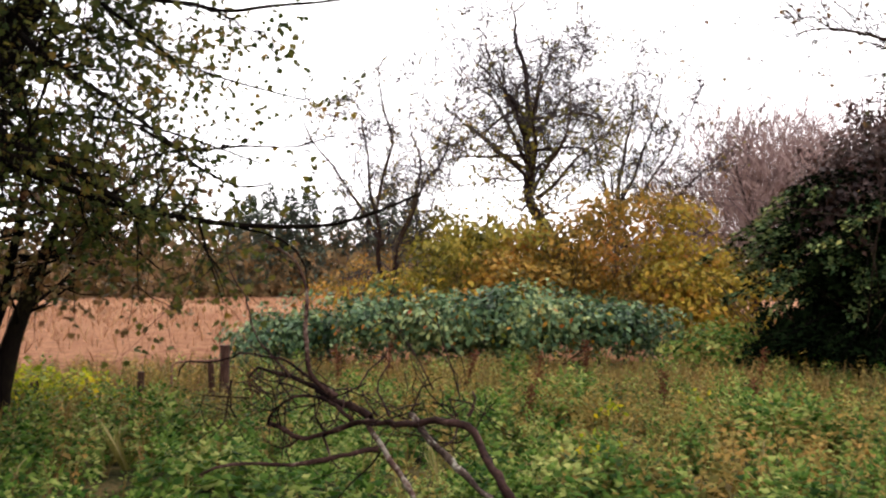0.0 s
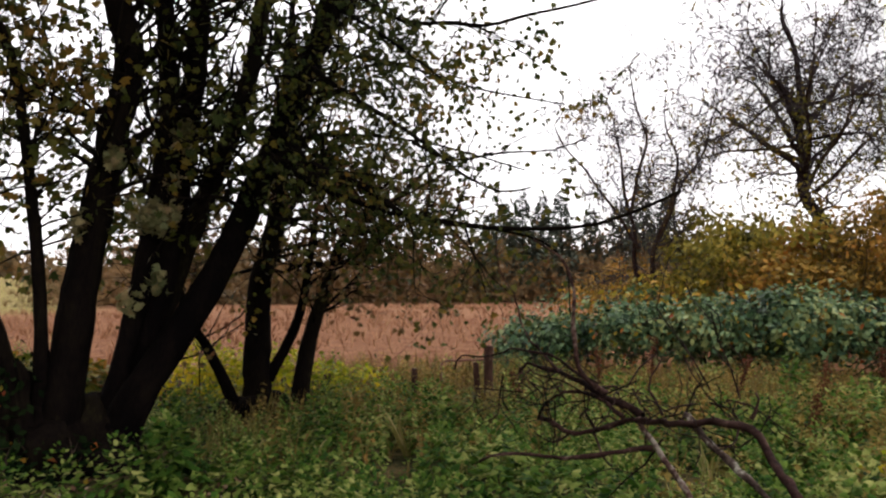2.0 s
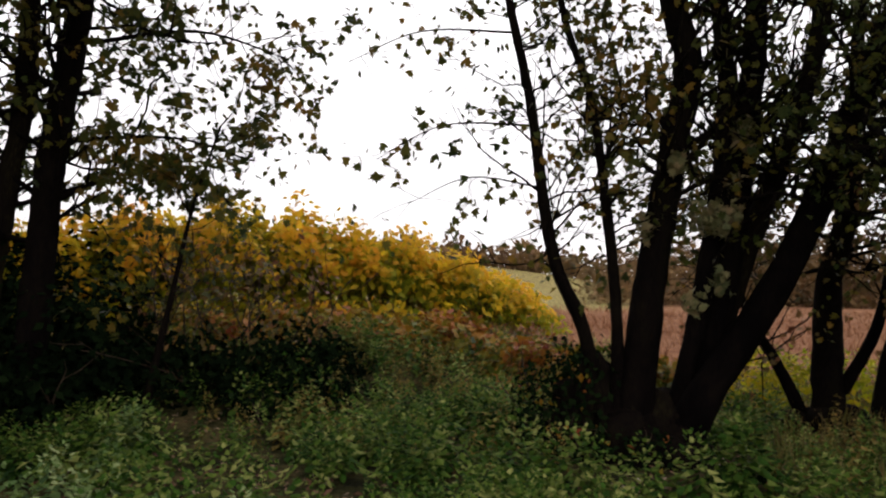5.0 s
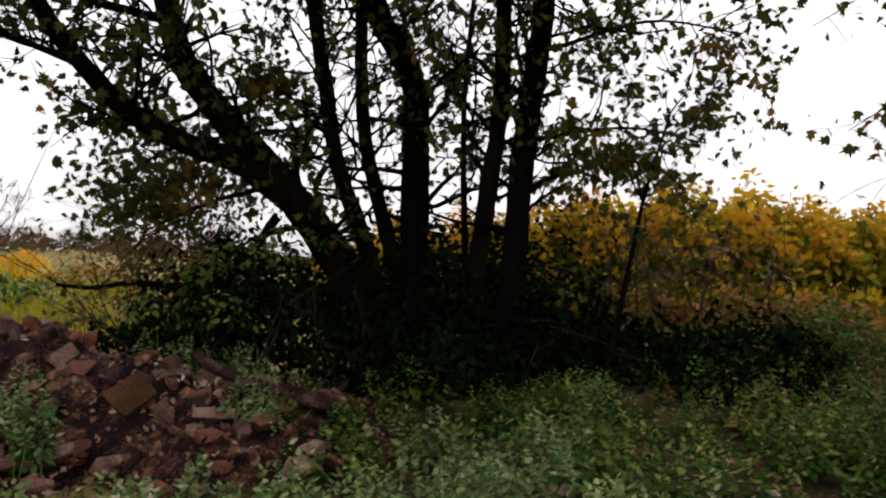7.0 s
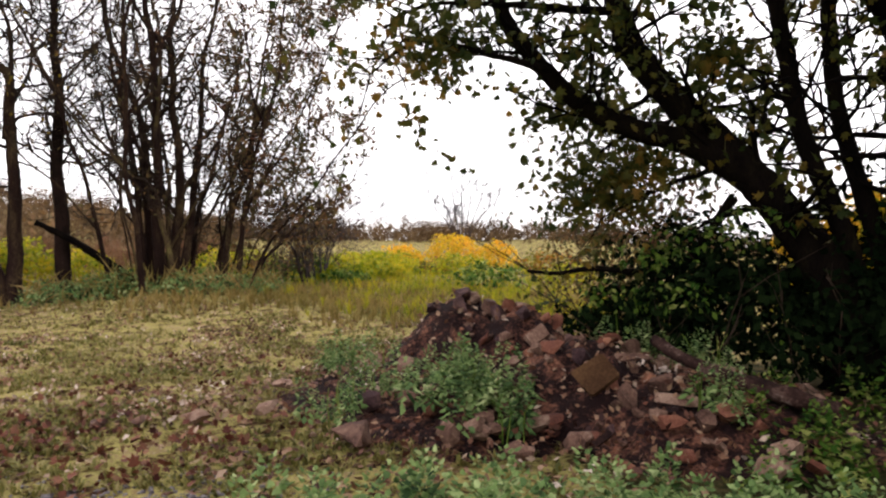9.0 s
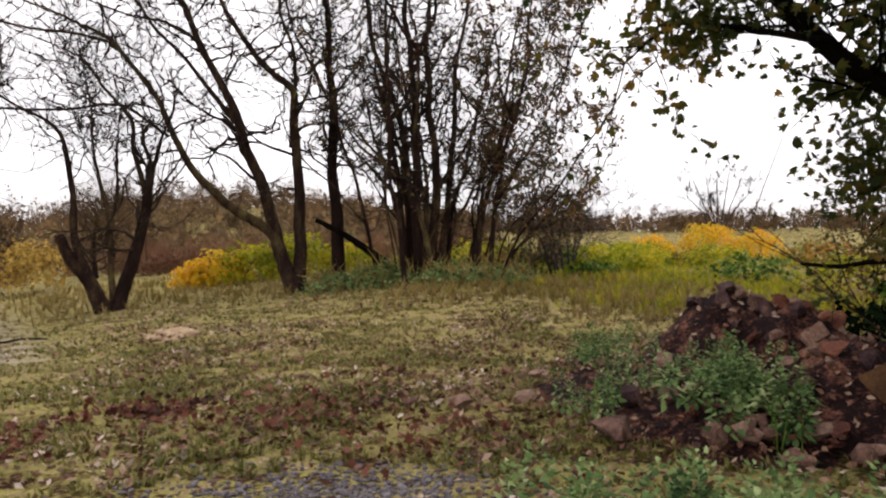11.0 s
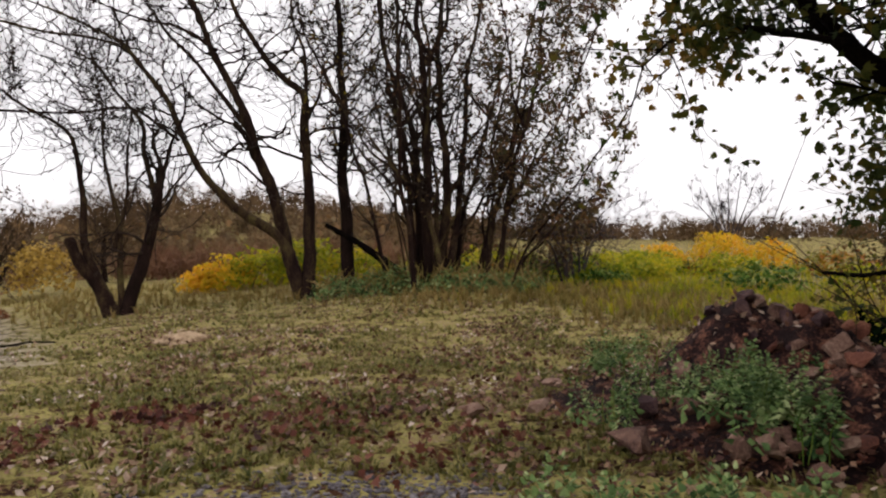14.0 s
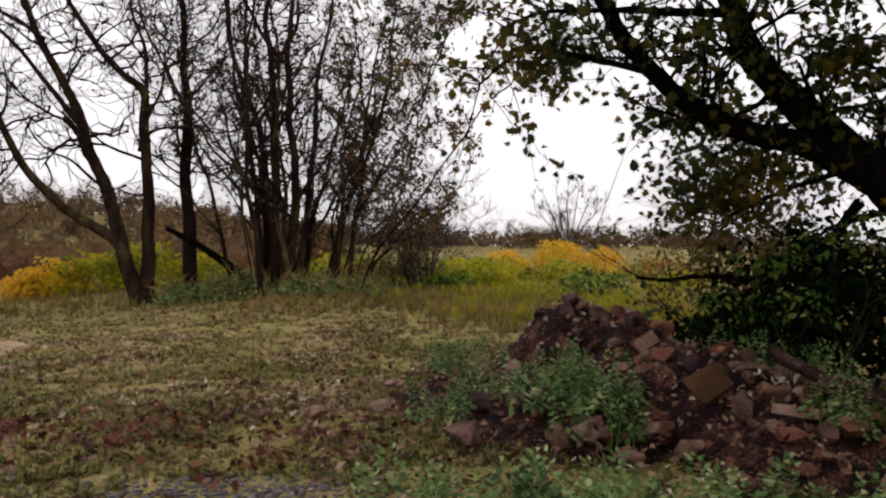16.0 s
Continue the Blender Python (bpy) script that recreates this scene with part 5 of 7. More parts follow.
# ---- far woods ----
def wood_belt(name, label, rows, mat, trees, per, h, size, upright, template):
    """A belt of crowns far off: rows of (bearing from, to, distance)."""
    ps = []
    for a0, a1, dist in rows:
        a = np.radians(rng.uniform(a0, a1, trees))
        dd = dist * rng.uniform(0.95, 1.1, trees)
        cx, cy = -np.sin(a) * dd, np.cos(a) * dd
        hi = h * rng.uniform(0.55, 1.1, trees)
        for x, y, t in zip(cx, cy, hi):
            g, s = rng.uniform(0, 6.28, per), np.sqrt(rng.random(per))
            q = np.stack([x + s * np.cos(g) * t * 0.5, y + s * np.sin(g) * t * 0.5, t * rng.random(per) ** 0.8 * (1 - s ** 2.5) ** 0.5], 1)
            q[:, 2] += ground_z(q[:, 0], q[:, 1])
            ps.append(q)
    p = np.concatenate(ps)
    tip = np.tile([0, 0, 0.8], (len(p), 1)) + 0.5 * rng.normal(size=(len(p), 3)) if upright else None
    solo(name, mesh_np(name, *scatter(template, p, size * rng.uniform(0.5, 1.4, len(p)), tip=tip)), mat, label, "woodland", kind="stuff")


TWIGGY = (np.array([(0.035, 0, 0), (-0.035, 0, 0), (0.1, 1, 0), (-0.3, 0.7, 0.1), (0.4, 0.65, -0.1)]), np.array([(0, 2, 1), (0, 3, 1), (0, 4, 1)]))
wood_belt("far_wood", "far belt of brown autumn trees behind the field", [(-30, 46, 84), (-30, 46, 90)], M_FARLEAF, 130, 130, 9.0, 0.8, False, LEAF)
wood_belt("far_brush", "far belt of bare brown brush", [(-30, 50, 80)], M_FARLEAF, 120, 110, 7.0, 1.3, True, TWIGGY)
for dist, tall in ((58, 2.2), (75, 2.6), (95, 3.2), (120, 4.2), (148, 6.0)):
    wood_belt("hill_wood", "bare brown wood on the low hill", [(142, 202, dist)], M_BRUSH, 190, 60, tall, 0.22 * tall + 0.25, True, TWIGGY)
wood_belt("hill_leaves", "autumn leaves in the hillside wood", [(146, 205, 66), (146, 200, 105), (150, 196, 150)], M_FARLEAF, 40, 60, 3.6, 0.6, False, LEAF)
wood_belt("hill_brush", "brown brush at the foot of the hill", [(160, 205, 46), (144, 170, 42)], M_FIELD, 60, 90, 1.5, 0.6, True, TWIGGY)
wood_belt("horizon_scrub", "grey-brown scrub along the horizon", [(92, 152, 95), (92, 152, 70)], M_BRUSH, 190, 45, 2.4, 0.8, True, TWIGGY)
wood_belt("horizon_bushes", "dull autumn bushes along the horizon", [(92, 152, 80)], M_FARLEAF, 70, 60, 2.0, 0.5, False, LEAF)
wood_belt("far_thorns", "bare thorn bushes on the skyline", [(121.0, 131.0, 66)], M_BRUSH, 14, 60, 2.6, 1.0, True, TWIGGY)
wood_belt("distant_wood", "distant wooded hillside", [(36, 96, 210), (36, 100, 235)], M_FARLEAF, 80, 70, 9, 2.2, False, LEAF)


def spruce(x, y, h):
    z = rise(x, y)
    ob = base_at("spruce_tree", (x, y, z), "dark green spruce standing in the far wood", "tree", "far spruces")
    w = Wood()
    w.tube([(x, y, z - 0.1), (x, y, z + h * 0.5), (x, y, z + h)], [0.25, 0.15, 0.02], 6)
    part("trunk", w.mesh("trunk"), M_BARK, ob)
    n = 2200
    t = 1 - rng.random(n) ** 0.6
    a = rng.uniform(0, 6.28, n)
    r = h * 0.27 * (1 - t) ** 0.75 * (0.75 + 0.25 * np.sin(t * 30 + x)) * np.sqrt(rng.random(n)) + 0.05
    p = np.stack([x + r * np.cos(a), y + r * np.sin(a), z + h * (0.1 + 0.9 * t)], 1)
    o = np.stack([np.cos(a), np.sin(a), -0.25 + 0 * a], 1)
    part("crown", mesh_np("crown", *scatter(LEAF, p, 0.55, out=np.array([0, 0, 1.0]), spread=0.4, tip=o)), M_SPRUCE, ob)


for x, y, h in ((-20.5, 78, 10.0), (-18.3, 77.5, 10.9), (-16.2, 78.2, 10.4), (-14.2, 78, 10.6), (-22.5, 79, 9.0), (-8.2, 80, 10.2), (-5.8, 79, 11.2), (-3.5, 80, 10.0), (-11.5, 81, 9.2)):
    spruce(x, y, h * 1.12)
z = rise(-48.7, -35.0)
FAN = [([(-48.7, -35.0, z - 0.1), (-48.7 - 0.24 * k, -35.0 + 0.34 * k, z + 2.0), (-48.7 - 0.5 * k, -35.0 + 0.7 * k, z + 5.0 - 0.16 * k * k)], 0.09, 0.02) for k in (-3, -2, -1, 0, 1, 2, 3)]
coppice("thorn_tree", "bare fan-shaped tree on the skyline", "tree", (-48.7, -35.0, z), FAN, M_TWIGFAR, None, 0, 0, 1.4, 2, 1.1, 0.35, twig_mat=M_TWIGFAR, bend=0.4, fine=0.014, up=0.15)
for bx, by, hh, lab in ((-1.0, -38.4, 4.6, "gnarled brown apple tree with dead leaves"), (4.2, -42.0, 4.4, "gnarled brown apple tree with dead leaves")):
    z = rise(bx, by)
    BUSHY = [([(bx + 0.1 * k, by, z - 0.1), (bx + 0.28 * k, by + 0.2 * rng.normal(), z + 0.3 * hh), (bx + 0.62 * k + 0.2 * rng.normal(), by + 0.5 * rng.normal(), z + hh * (0.85 - 0.03 * k * k))], 0.13, 0.03) for k in (-3, -2, -1, 0, 1, 2, 3)]
    coppice("apple_tree", lab, "tree", (bx, by, z), BUSHY, M_WILLOW, M_BRUSH, 0.2, 0.7, 2.4, 2, 1.3, 0.25, twig_mat=M_TWIG, bend=0.5, template=LEAF, fine=0.008, jitter=0.2)


# ---- ground plants ----
def plant_template(pairs, h, leaf, seed):
    """A nettle: a stem with crossed pairs of drooping leaves."""
    g = np.random.default_rng(seed)
    vs, fs, n = [], [], 0
    lean = g.normal(size=2) * 0.1
    st = np.array([(0.006, 0, 0), (-0.006, 0, 0), (lean[0], lean[1], h)])
    vs.append(st), fs.append(np.array([(0, 1, 2)]))
    n = 3
    for k in range(pairs):
        t = (k + 1.2) / (pairs + 0.2)
        s = leaf * (1.2 - 0.7 * t) * g.uniform(0.8, 1.2)
        for q in (0, 1):
            a = k * 1.57 + q * math.pi + g.normal() * 0.25
            up, out = 0.75 * t - 0.45 + g.normal() * 0.25, 1.0
            al = unit(np.array([math.cos(a) * out, math.sin(a) * out, up]))
            si = np.array([-math.sin(a), math.cos(a), 0])
            nn = np.cross(si, al)
            tv = LEAF[0] * np.array([1.15, 1, 1])
            v = np.array([lean[0] * t, lean[1] * t, h * t]) + s * (tv[:, :1] * si + tv[:, 1:2] * al + tv[:, 2:] * nn)
            v[3, 2] -= s * (0.2 + 0.4 * g.random())
            vs.append(v), fs.append(LEAF[1] + n)
            n += 4
    return np.concatenate(vs), np.concatenate(fs)


def tuft_template(blades, h, wide, seed, splay=0.5):
    g = np.random.default_rng(seed)
    vs, fs, n = [], [], 0
    for _ in range(blades):
        a, l, o = g.uniform(0, 6.28), h * g.uniform(0.5, 1.1), splay * g.uniform(0.2, 1)
        d = np.array([math.cos(a), math.sin(a), 0])
        s = np.array([-d[1], d[0], 0]) * wide
        b = d * 0.03 * g.random()
        mid, top = b + d * l * o * 0.35 + np.array([0, 0, l * 0.62]), b + d * l * o + np.array([0, 0, l * (1 - 0.3 * o)])
        vs.append(np.array([b + s, b - s, mid + s * 0.8, mid - s * 0.8, top]))
        fs.append(np.array([(0, 1, 2), (1, 3, 2), (2, 3, 4)]) + n)
        n += 5
    return np.concatenate(vs), np.concatenate(fs)


def sow(templates, xy, size, zfun=ground_z, lean=0.12):
    """Plants set upright at places xy, each turned and scaled."""
    xy = np.asarray(xy)
    z = zfun(xy[:, 0], xy[:, 1])
    pick = rng.integers(0, len(templates), len(xy))
    out = []
    for k, (tv, tf) in enumerate(templates):
        m = pick == k
        c = m.sum()
        if not c:
            continue
        a = rng.uniform(0, 6.28, c)
        s = (size if np.ndim(size) == 0 else size[m]) * rng.uniform(0.65, 1.25, c)
        ca, sa = np.cos(a)[:, None], np.sin(a)[:, None]
        x = ca * tv[None, :, 0] - sa * tv[None, :, 1] + lean * rng.normal(size=(c, 1)) * tv[None, :, 2]
        y = sa * tv[None, :, 0] + ca * tv[None, :, 1] + lean * rng.normal(size=(c, 1)) * tv[None, :, 2]
        v = np.stack([x, y, np.broadcast_to(tv[None, :, 2], x.shape)], -1) * s[:, None, None]
        v = v + np.stack([xy[m, 0], xy[m, 1], z[m] - 0.02], -1)[:, None]
        f = tf[None] + (np.arange(c) * len(tv))[:, None, None]
        out.append((v.reshape(-1, 3), f.reshape(-1, 3)))
    return join(*out)


def sector(n, a0, a1, r0, r1, power=1.0):
    a = np.radians(rng.uniform(a0, a1, n) + 2.0 * rng.normal(size=n))
    r = np.maximum(3.2, (r0 + (r1 - r0) * rng.random(n) ** power) * (1 + 0.06 * rng.normal(size=n))) if r0 > 3 else r0 + (r1 - r0) * rng.random(n) ** power
    return np.stack([-np.sin(a) * r, np.cos(a) * r], 1)


def clumps(xy, n, s):
    return (xy[:, None] + s * rng.normal(size=(len(xy), n, 2))).reshape(-1, 2)


def keep_off(xy, spots):
    m = np.ones(len(xy), bool)
    for x, y, r in spots:
        m &= np.hypot(xy[:, 0] - x, xy[:, 1] - y) > r
    return xy[m]


OVATE = (np.array([(0, 0, 0), (0.32, 0.3, 0.1), (0.25, 0.68, 0.06), (0, 1.05, -0.12), (-0.25, 0.68, 0.06), (-0.32, 0.3, 0.1)]), np.array([(0, k, k + 1) for k in range(1, 5)]))


def mound_template(leaves, wide, h, leaf, seed):
    """A bushy juvenile nettle: tiers of broad drooping leaves round a short stem, larger below."""
    g = np.random.default_rng(seed)
    vs, fs, n = [], [], 0
    for k in range(leaves):
        t = (k // 4 + 0.5) / (leaves / 4)
        a = k * 1.571 + (k // 4) * 0.75 + 0.25 * g.normal()
        s = leaf * (1.25 - 0.75 * t) * g.uniform(0.8, 1.2)
        rr = wide * (1.05 - 0.85 * t) * g.uniform(0.5, 1.0)
        al = unit(np.array([math.cos(a), math.sin(a), -0.8 + 1.5 * t + 0.35 * g.normal()]))
        si = unit(np.array([-math.sin(a), math.cos(a), 0.55 * g.normal()]))
        tv = OVATE[0] * np.array([1.1, 1, 2.0])
        v = np.array([rr * math.cos(a), rr * math.sin(a), h * (0.18 + 0.82 * t)]) + s * (tv[:, :1] * si + tv[:, 1:2] * al + tv[:, 2:] * np.cross(si, al))
        v[3, 2] -= 0.25 * s
        vs.append(v), fs.append(OVATE[1] + n)
        n += 6
    return np.concatenate(vs), np.concatenate(fs)


MOUND = [mound_template(60, 0.13, 0.46, 0.066, 60 + k) for k in range(6)]
BED = [mound_template(38, 0.16, 0.5, 0.082, 90 + k) for k in range(5)]
SMALL = [mound_template(16, 0.1, 0.24, 0.07, 80 + k) for k in range(5)]
NET = [plant_template(8, 0.5, 0.092, k) for k in range(6)]
TUFT = [tuft_template(7, 0.5, 0.006, 20 + k) for k in range(4)]
TUFTW = [tuft_template(9, 0.42, 0.011, 50 + k, 0.8) for k in range(4)]
TUFTS = [tuft_template(8, 0.1, 0.011, 30 + k, 1.3) for k in range(5)]
REED = [tuft_template(6, 0.9, 0.02, 40 + k, 1.0) for k in range(4)]

POSTS_OFF = [(-2.85, 9.4, 0.5), (-3.8, 9.1, 0.45), (-2.45, 9.5, 0.4), (-4.85, 8.6, 0.4)]
STEMS_OFF = [(-5.4, 5.1, 0.95), (-4.9, 4.65, 0.6), (-4.85, 4.3, 0.8), (-5.6, 4.05, 0.45), (-5.1, 7.6, 0.6), (-4.9, 7.0, 0.4)]
xy = keep_off(np.concatenate([clumps(sector(1300, -38, 62, 2.9, 9.5, 0.8), 6, 0.13), sector(1100, -38, 62, 9.3, 12.5), clumps(sector(270, 56, 82, 3.9, 10.8, 1.0), 6, 0.13), clumps(sector(42, 80, 108, 5.0, 7.0, 1.0), 4, 0.1), clumps(sector(110, 80, 106, 6.8, 9.0, 1.0), 4, 0.12)]), STEMS_OFF)
clear = 0.5 + 0.5 * wave(xy[:, 0], xy[:, 1], 2.5, 1)
xy = xy[rng.random(len(xy)) < 0.05 + 0.95 * clear ** 2.2]
tall = 0.55 + 0.55 * (0.5 + 0.5 * wave(xy[:, 0], xy[:, 1], 2.3, 4))
solo("nettle_bed", mesh_np("nettle_bed", *sow(BED + SMALL[:2] + NET[:1], xy, tall)), M_NETTLE, "knee-high bed of autumn nettles and weeds", "nettles", kind="stuff")
spots = np.concatenate([sector(42, 82, 141, 3.65, 4.25), sector(7, 80, 108, 4.4, 6.4)])
xy = (spots[:, None] + 0.13 * rng.normal(size=(len(spots), 3, 2))).reshape(-1, 2)
xy = np.concatenate([xy, sector(36, 80, 141, 3.55, 4.15)])
xy = xy[heap_z(xy[:, 0], xy[:, 1]) < 0.35]
solo("nettle_fringe", mesh_np("nettle_fringe", *sow(MOUND, xy, 1.0, lean=0.2)), M_NETTLEB, "fresh green nettles in front of the rubble heap", "nettles", kind="stuff")
xy = np.concatenate([sector(160, -36, 10, 4.9, 9.5), sector(160, 8, 40, 6.5, 9.5)])
xy = xy[rng.random(len(xy)) < 0.5 + 0.5 * wave(xy[:, 0], xy[:, 1], 0.9, 3)]
solo("weed_grass", mesh_np("weed_grass", *sow(TUFTW, xy, 0.95, lean=0.25)), M_GRASS, "olive grass growing up among the nettles", "grass", kind="stuff")
xy = np.concatenate([sector(1500, -36, 36, 7.0, 13.2), sector(350, -36, 6, 5.0, 8), sector(260, 56, 74, 7, 11)])
xy = xy[rng.random(len(xy)) < 0.15 + 0.85 * (0.5 + 0.5 * wave(xy[:, 0], xy[:, 1], 1.3, 5))]
xy = keep_off(xy, POSTS_OFF)
solo("withered_weeds", mesh_np("withered_weeds", *sow(NET + MOUND[4:], xy, 0.95, lean=0.2)), M_WEED, "withered yellow-brown weeds among the nettles", "weeds", kind="stuff")
xy = np.concatenate([sector(2300, -36, 36, 9.0, 13.3), sector(250, -36, 40, 5.5, 9)])
xy = keep_off(xy, POSTS_OFF)
solo("dry_grass", mesh_np("dry_grass", *sow(TUFT, xy, 0.9)), M_DRY, "tufts of dry yellow-brown grass among the weeds", "grass", kind="stuff")
xy = np.concatenate([sector(1600, 10, 62, 10.2, 15), sector(1000, 10, 62, 14, 30)])
xy = xy[(xy[:, 0] < -3.6 + 0.2 * (xy[:, 1] - 11)) | (xy[:, 1] > 17)]
solo("field_grass", mesh_np("field_grass", *sow(TUFT, xy, 0.42, lean=0.25)), M_FIELD, "tall reddish-brown dead grass of the field", "grass", kind="stuff")
xy = sector(9000, 2, 62, 16, 62, 0.7)
xy = xy[rng.random(len(xy)) < 0.1 + 0.9 * (0.5 + 0.5 * wave(xy[:, 0] * 0.3, xy[:, 1], 0.8, 2)) ** 2]
solo("field_tussocks", mesh_np("field_tussocks", *sow(REED, xy, 0.5, lean=0.3)), M_TUSSOCK, "pale and rusty tussocks across the dead field", "grass", kind="stuff")
GRIT_OFF = [(-2.2, -4.5, 0.85), (-1.3, -4.7, 0.75)]
xy = keep_off(np.concatenate([sector(2200, 0, 360, 0.9, 3.9), sector(24000, 112, 184, 3.8, 13, 0.8), sector(12000, 114, 176, 12, 24)]), GRIT_OFF)
xy = xy[heap_z(xy[:, 0], xy[:, 1]) < 0.15]
patch = 0.5 + 0.5 * wave(xy[:, 0], xy[:, 1], 1.9, 5)
xy = xy[rng.random(len(xy)) < 0.05 + 0.95 * patch ** 1.6]
solo("short_grass", mesh_np("short_grass", *sow(TUFTS, xy, 1.0)), M_GRASS, "short patchy grass of the clearing", "grass", kind="stuff")
xy = np.concatenate([sector(2300, 118, 150, 22, 42), sector(1300, 110, 134, 15.5, 26)])
xy = xy[rng.random(len(xy)) < 0.15 + 0.85 * (0.5 + 0.5 * wave(xy[:, 0], xy[:, 1], 0.6, 2))]
solo("rough_grass", mesh_np("rough_grass", *sow(TUFTW, xy, 0.9)), M_LIME, "rough yellow-green grass beyond the clearing", "grass", kind="stuff")

xy = np.concatenate([sector(1500, 110, 138, 15.5, 26), sector(1500, 150, 180, 22, 36), sector(420, 132, 150, 17.5, 21)])
xy = xy[(xy[:, 0] < -2.2 + 0.5 * rng.normal(size=len(xy))) | (xy[:, 1] < -34)]
solo("tan_grass", mesh_np("tan_grass", *sow(TUFTW, xy, 0.8)), M_STRAW, "dry tan grass at the edge of the clearing", "grass", kind="stuff")

# fallen leaves
xy = np.concatenate([sector(46000, 110, 172, 3.6, 15, 0.75), sector(24000, 114, 170, 13, 22), sector(4500, 166, 190, 5, 14), sector(2500, 0, 360, 0.9, 4), sector(7000, 82, 124, 4, 8.6), sector(1500, 34, 58, 4.8, 8), sector(1800, 58, 82, 4, 9)])
xy = np.concatenate([keep_off(xy, GRIT_OFF), xy[::9]])
drift = 0.5 + 0.5 * (0.6 * wave(xy[:, 0], xy[:, 1], 1.25, 0.6) + 0.4 * wave(xy[:, 0], xy[:, 1], 3.7, 2))
xy = xy[rng.random(len(xy)) < 0.04 + 0.8 * drift ** 2.8]
p = np.stack([xy[:, 0], xy[:, 1], np.maximum(ground_z(xy[:, 0], xy[:, 1]), heap_z(xy[:, 0], xy[:, 1])) + rng.uniform(0.015, 0.06, len(xy))], 1)
solo("fallen_leaves", mesh_np("fallen_leaves", *scatter(LEAF, p, 0.066 * rng.uniform(0.5, 1.4, len(p)), out=np.array([0, 0, 1.0]), spread=0.75)), M_LITTER, "scattered brown and pale fallen leaves", "leaf litter", kind="stuff")

# ---- the rubble heap ----
M_SLAB = rough_mat("brown_slab", [(0.3, (0.035, 0.016, 0.007)), (0.5, (0.075, 0.038, 0.016)), (0.7, (0.11, 0.064, 0.03))], 4, 40, 0.5, 0.9)

M_CLOD = rough_mat("dark_clod", [(0.3, (0.012, 0.006, 0.007)), (0.5, (0.045, 0.024, 0.025)), (0.7, (0.11, 0.062, 0.052))], 7, 45, 1.0, 0.95)


def stone_mesh(size, flat, seed):
    """A broken lump: a cut block with chipped corners."""
    g = np.random.default_rng(seed)
    bm = bmesh.new()
    for q in unit(g.normal(size=(16, 3))) * g.uniform(0.75, 1.0, (16, 1)):
        bm.verts.new(Vector(q) * size * 0.5)
    bmesh.ops.convex_hull(bm, input=bm.verts)
    loose = [v for v in bm.verts if not v.link_faces]
    bmesh.ops.delete(bm, geom=loose, context="VERTS")
    bmesh.ops.scale(bm, vec=(1.25, 0.95, flat), verts=bm.verts)
    me = bpy.data.meshes.new("stone")
    bm.to_mesh(me)
    bm.free()
    return me


def heap_top(x, y):
    h = heap_z(x, y)
    return float(max(ground_z(x, y), h + 0.05 * float(wave(x, y, 5.0, 1)) * min(1.0, h * 4)))


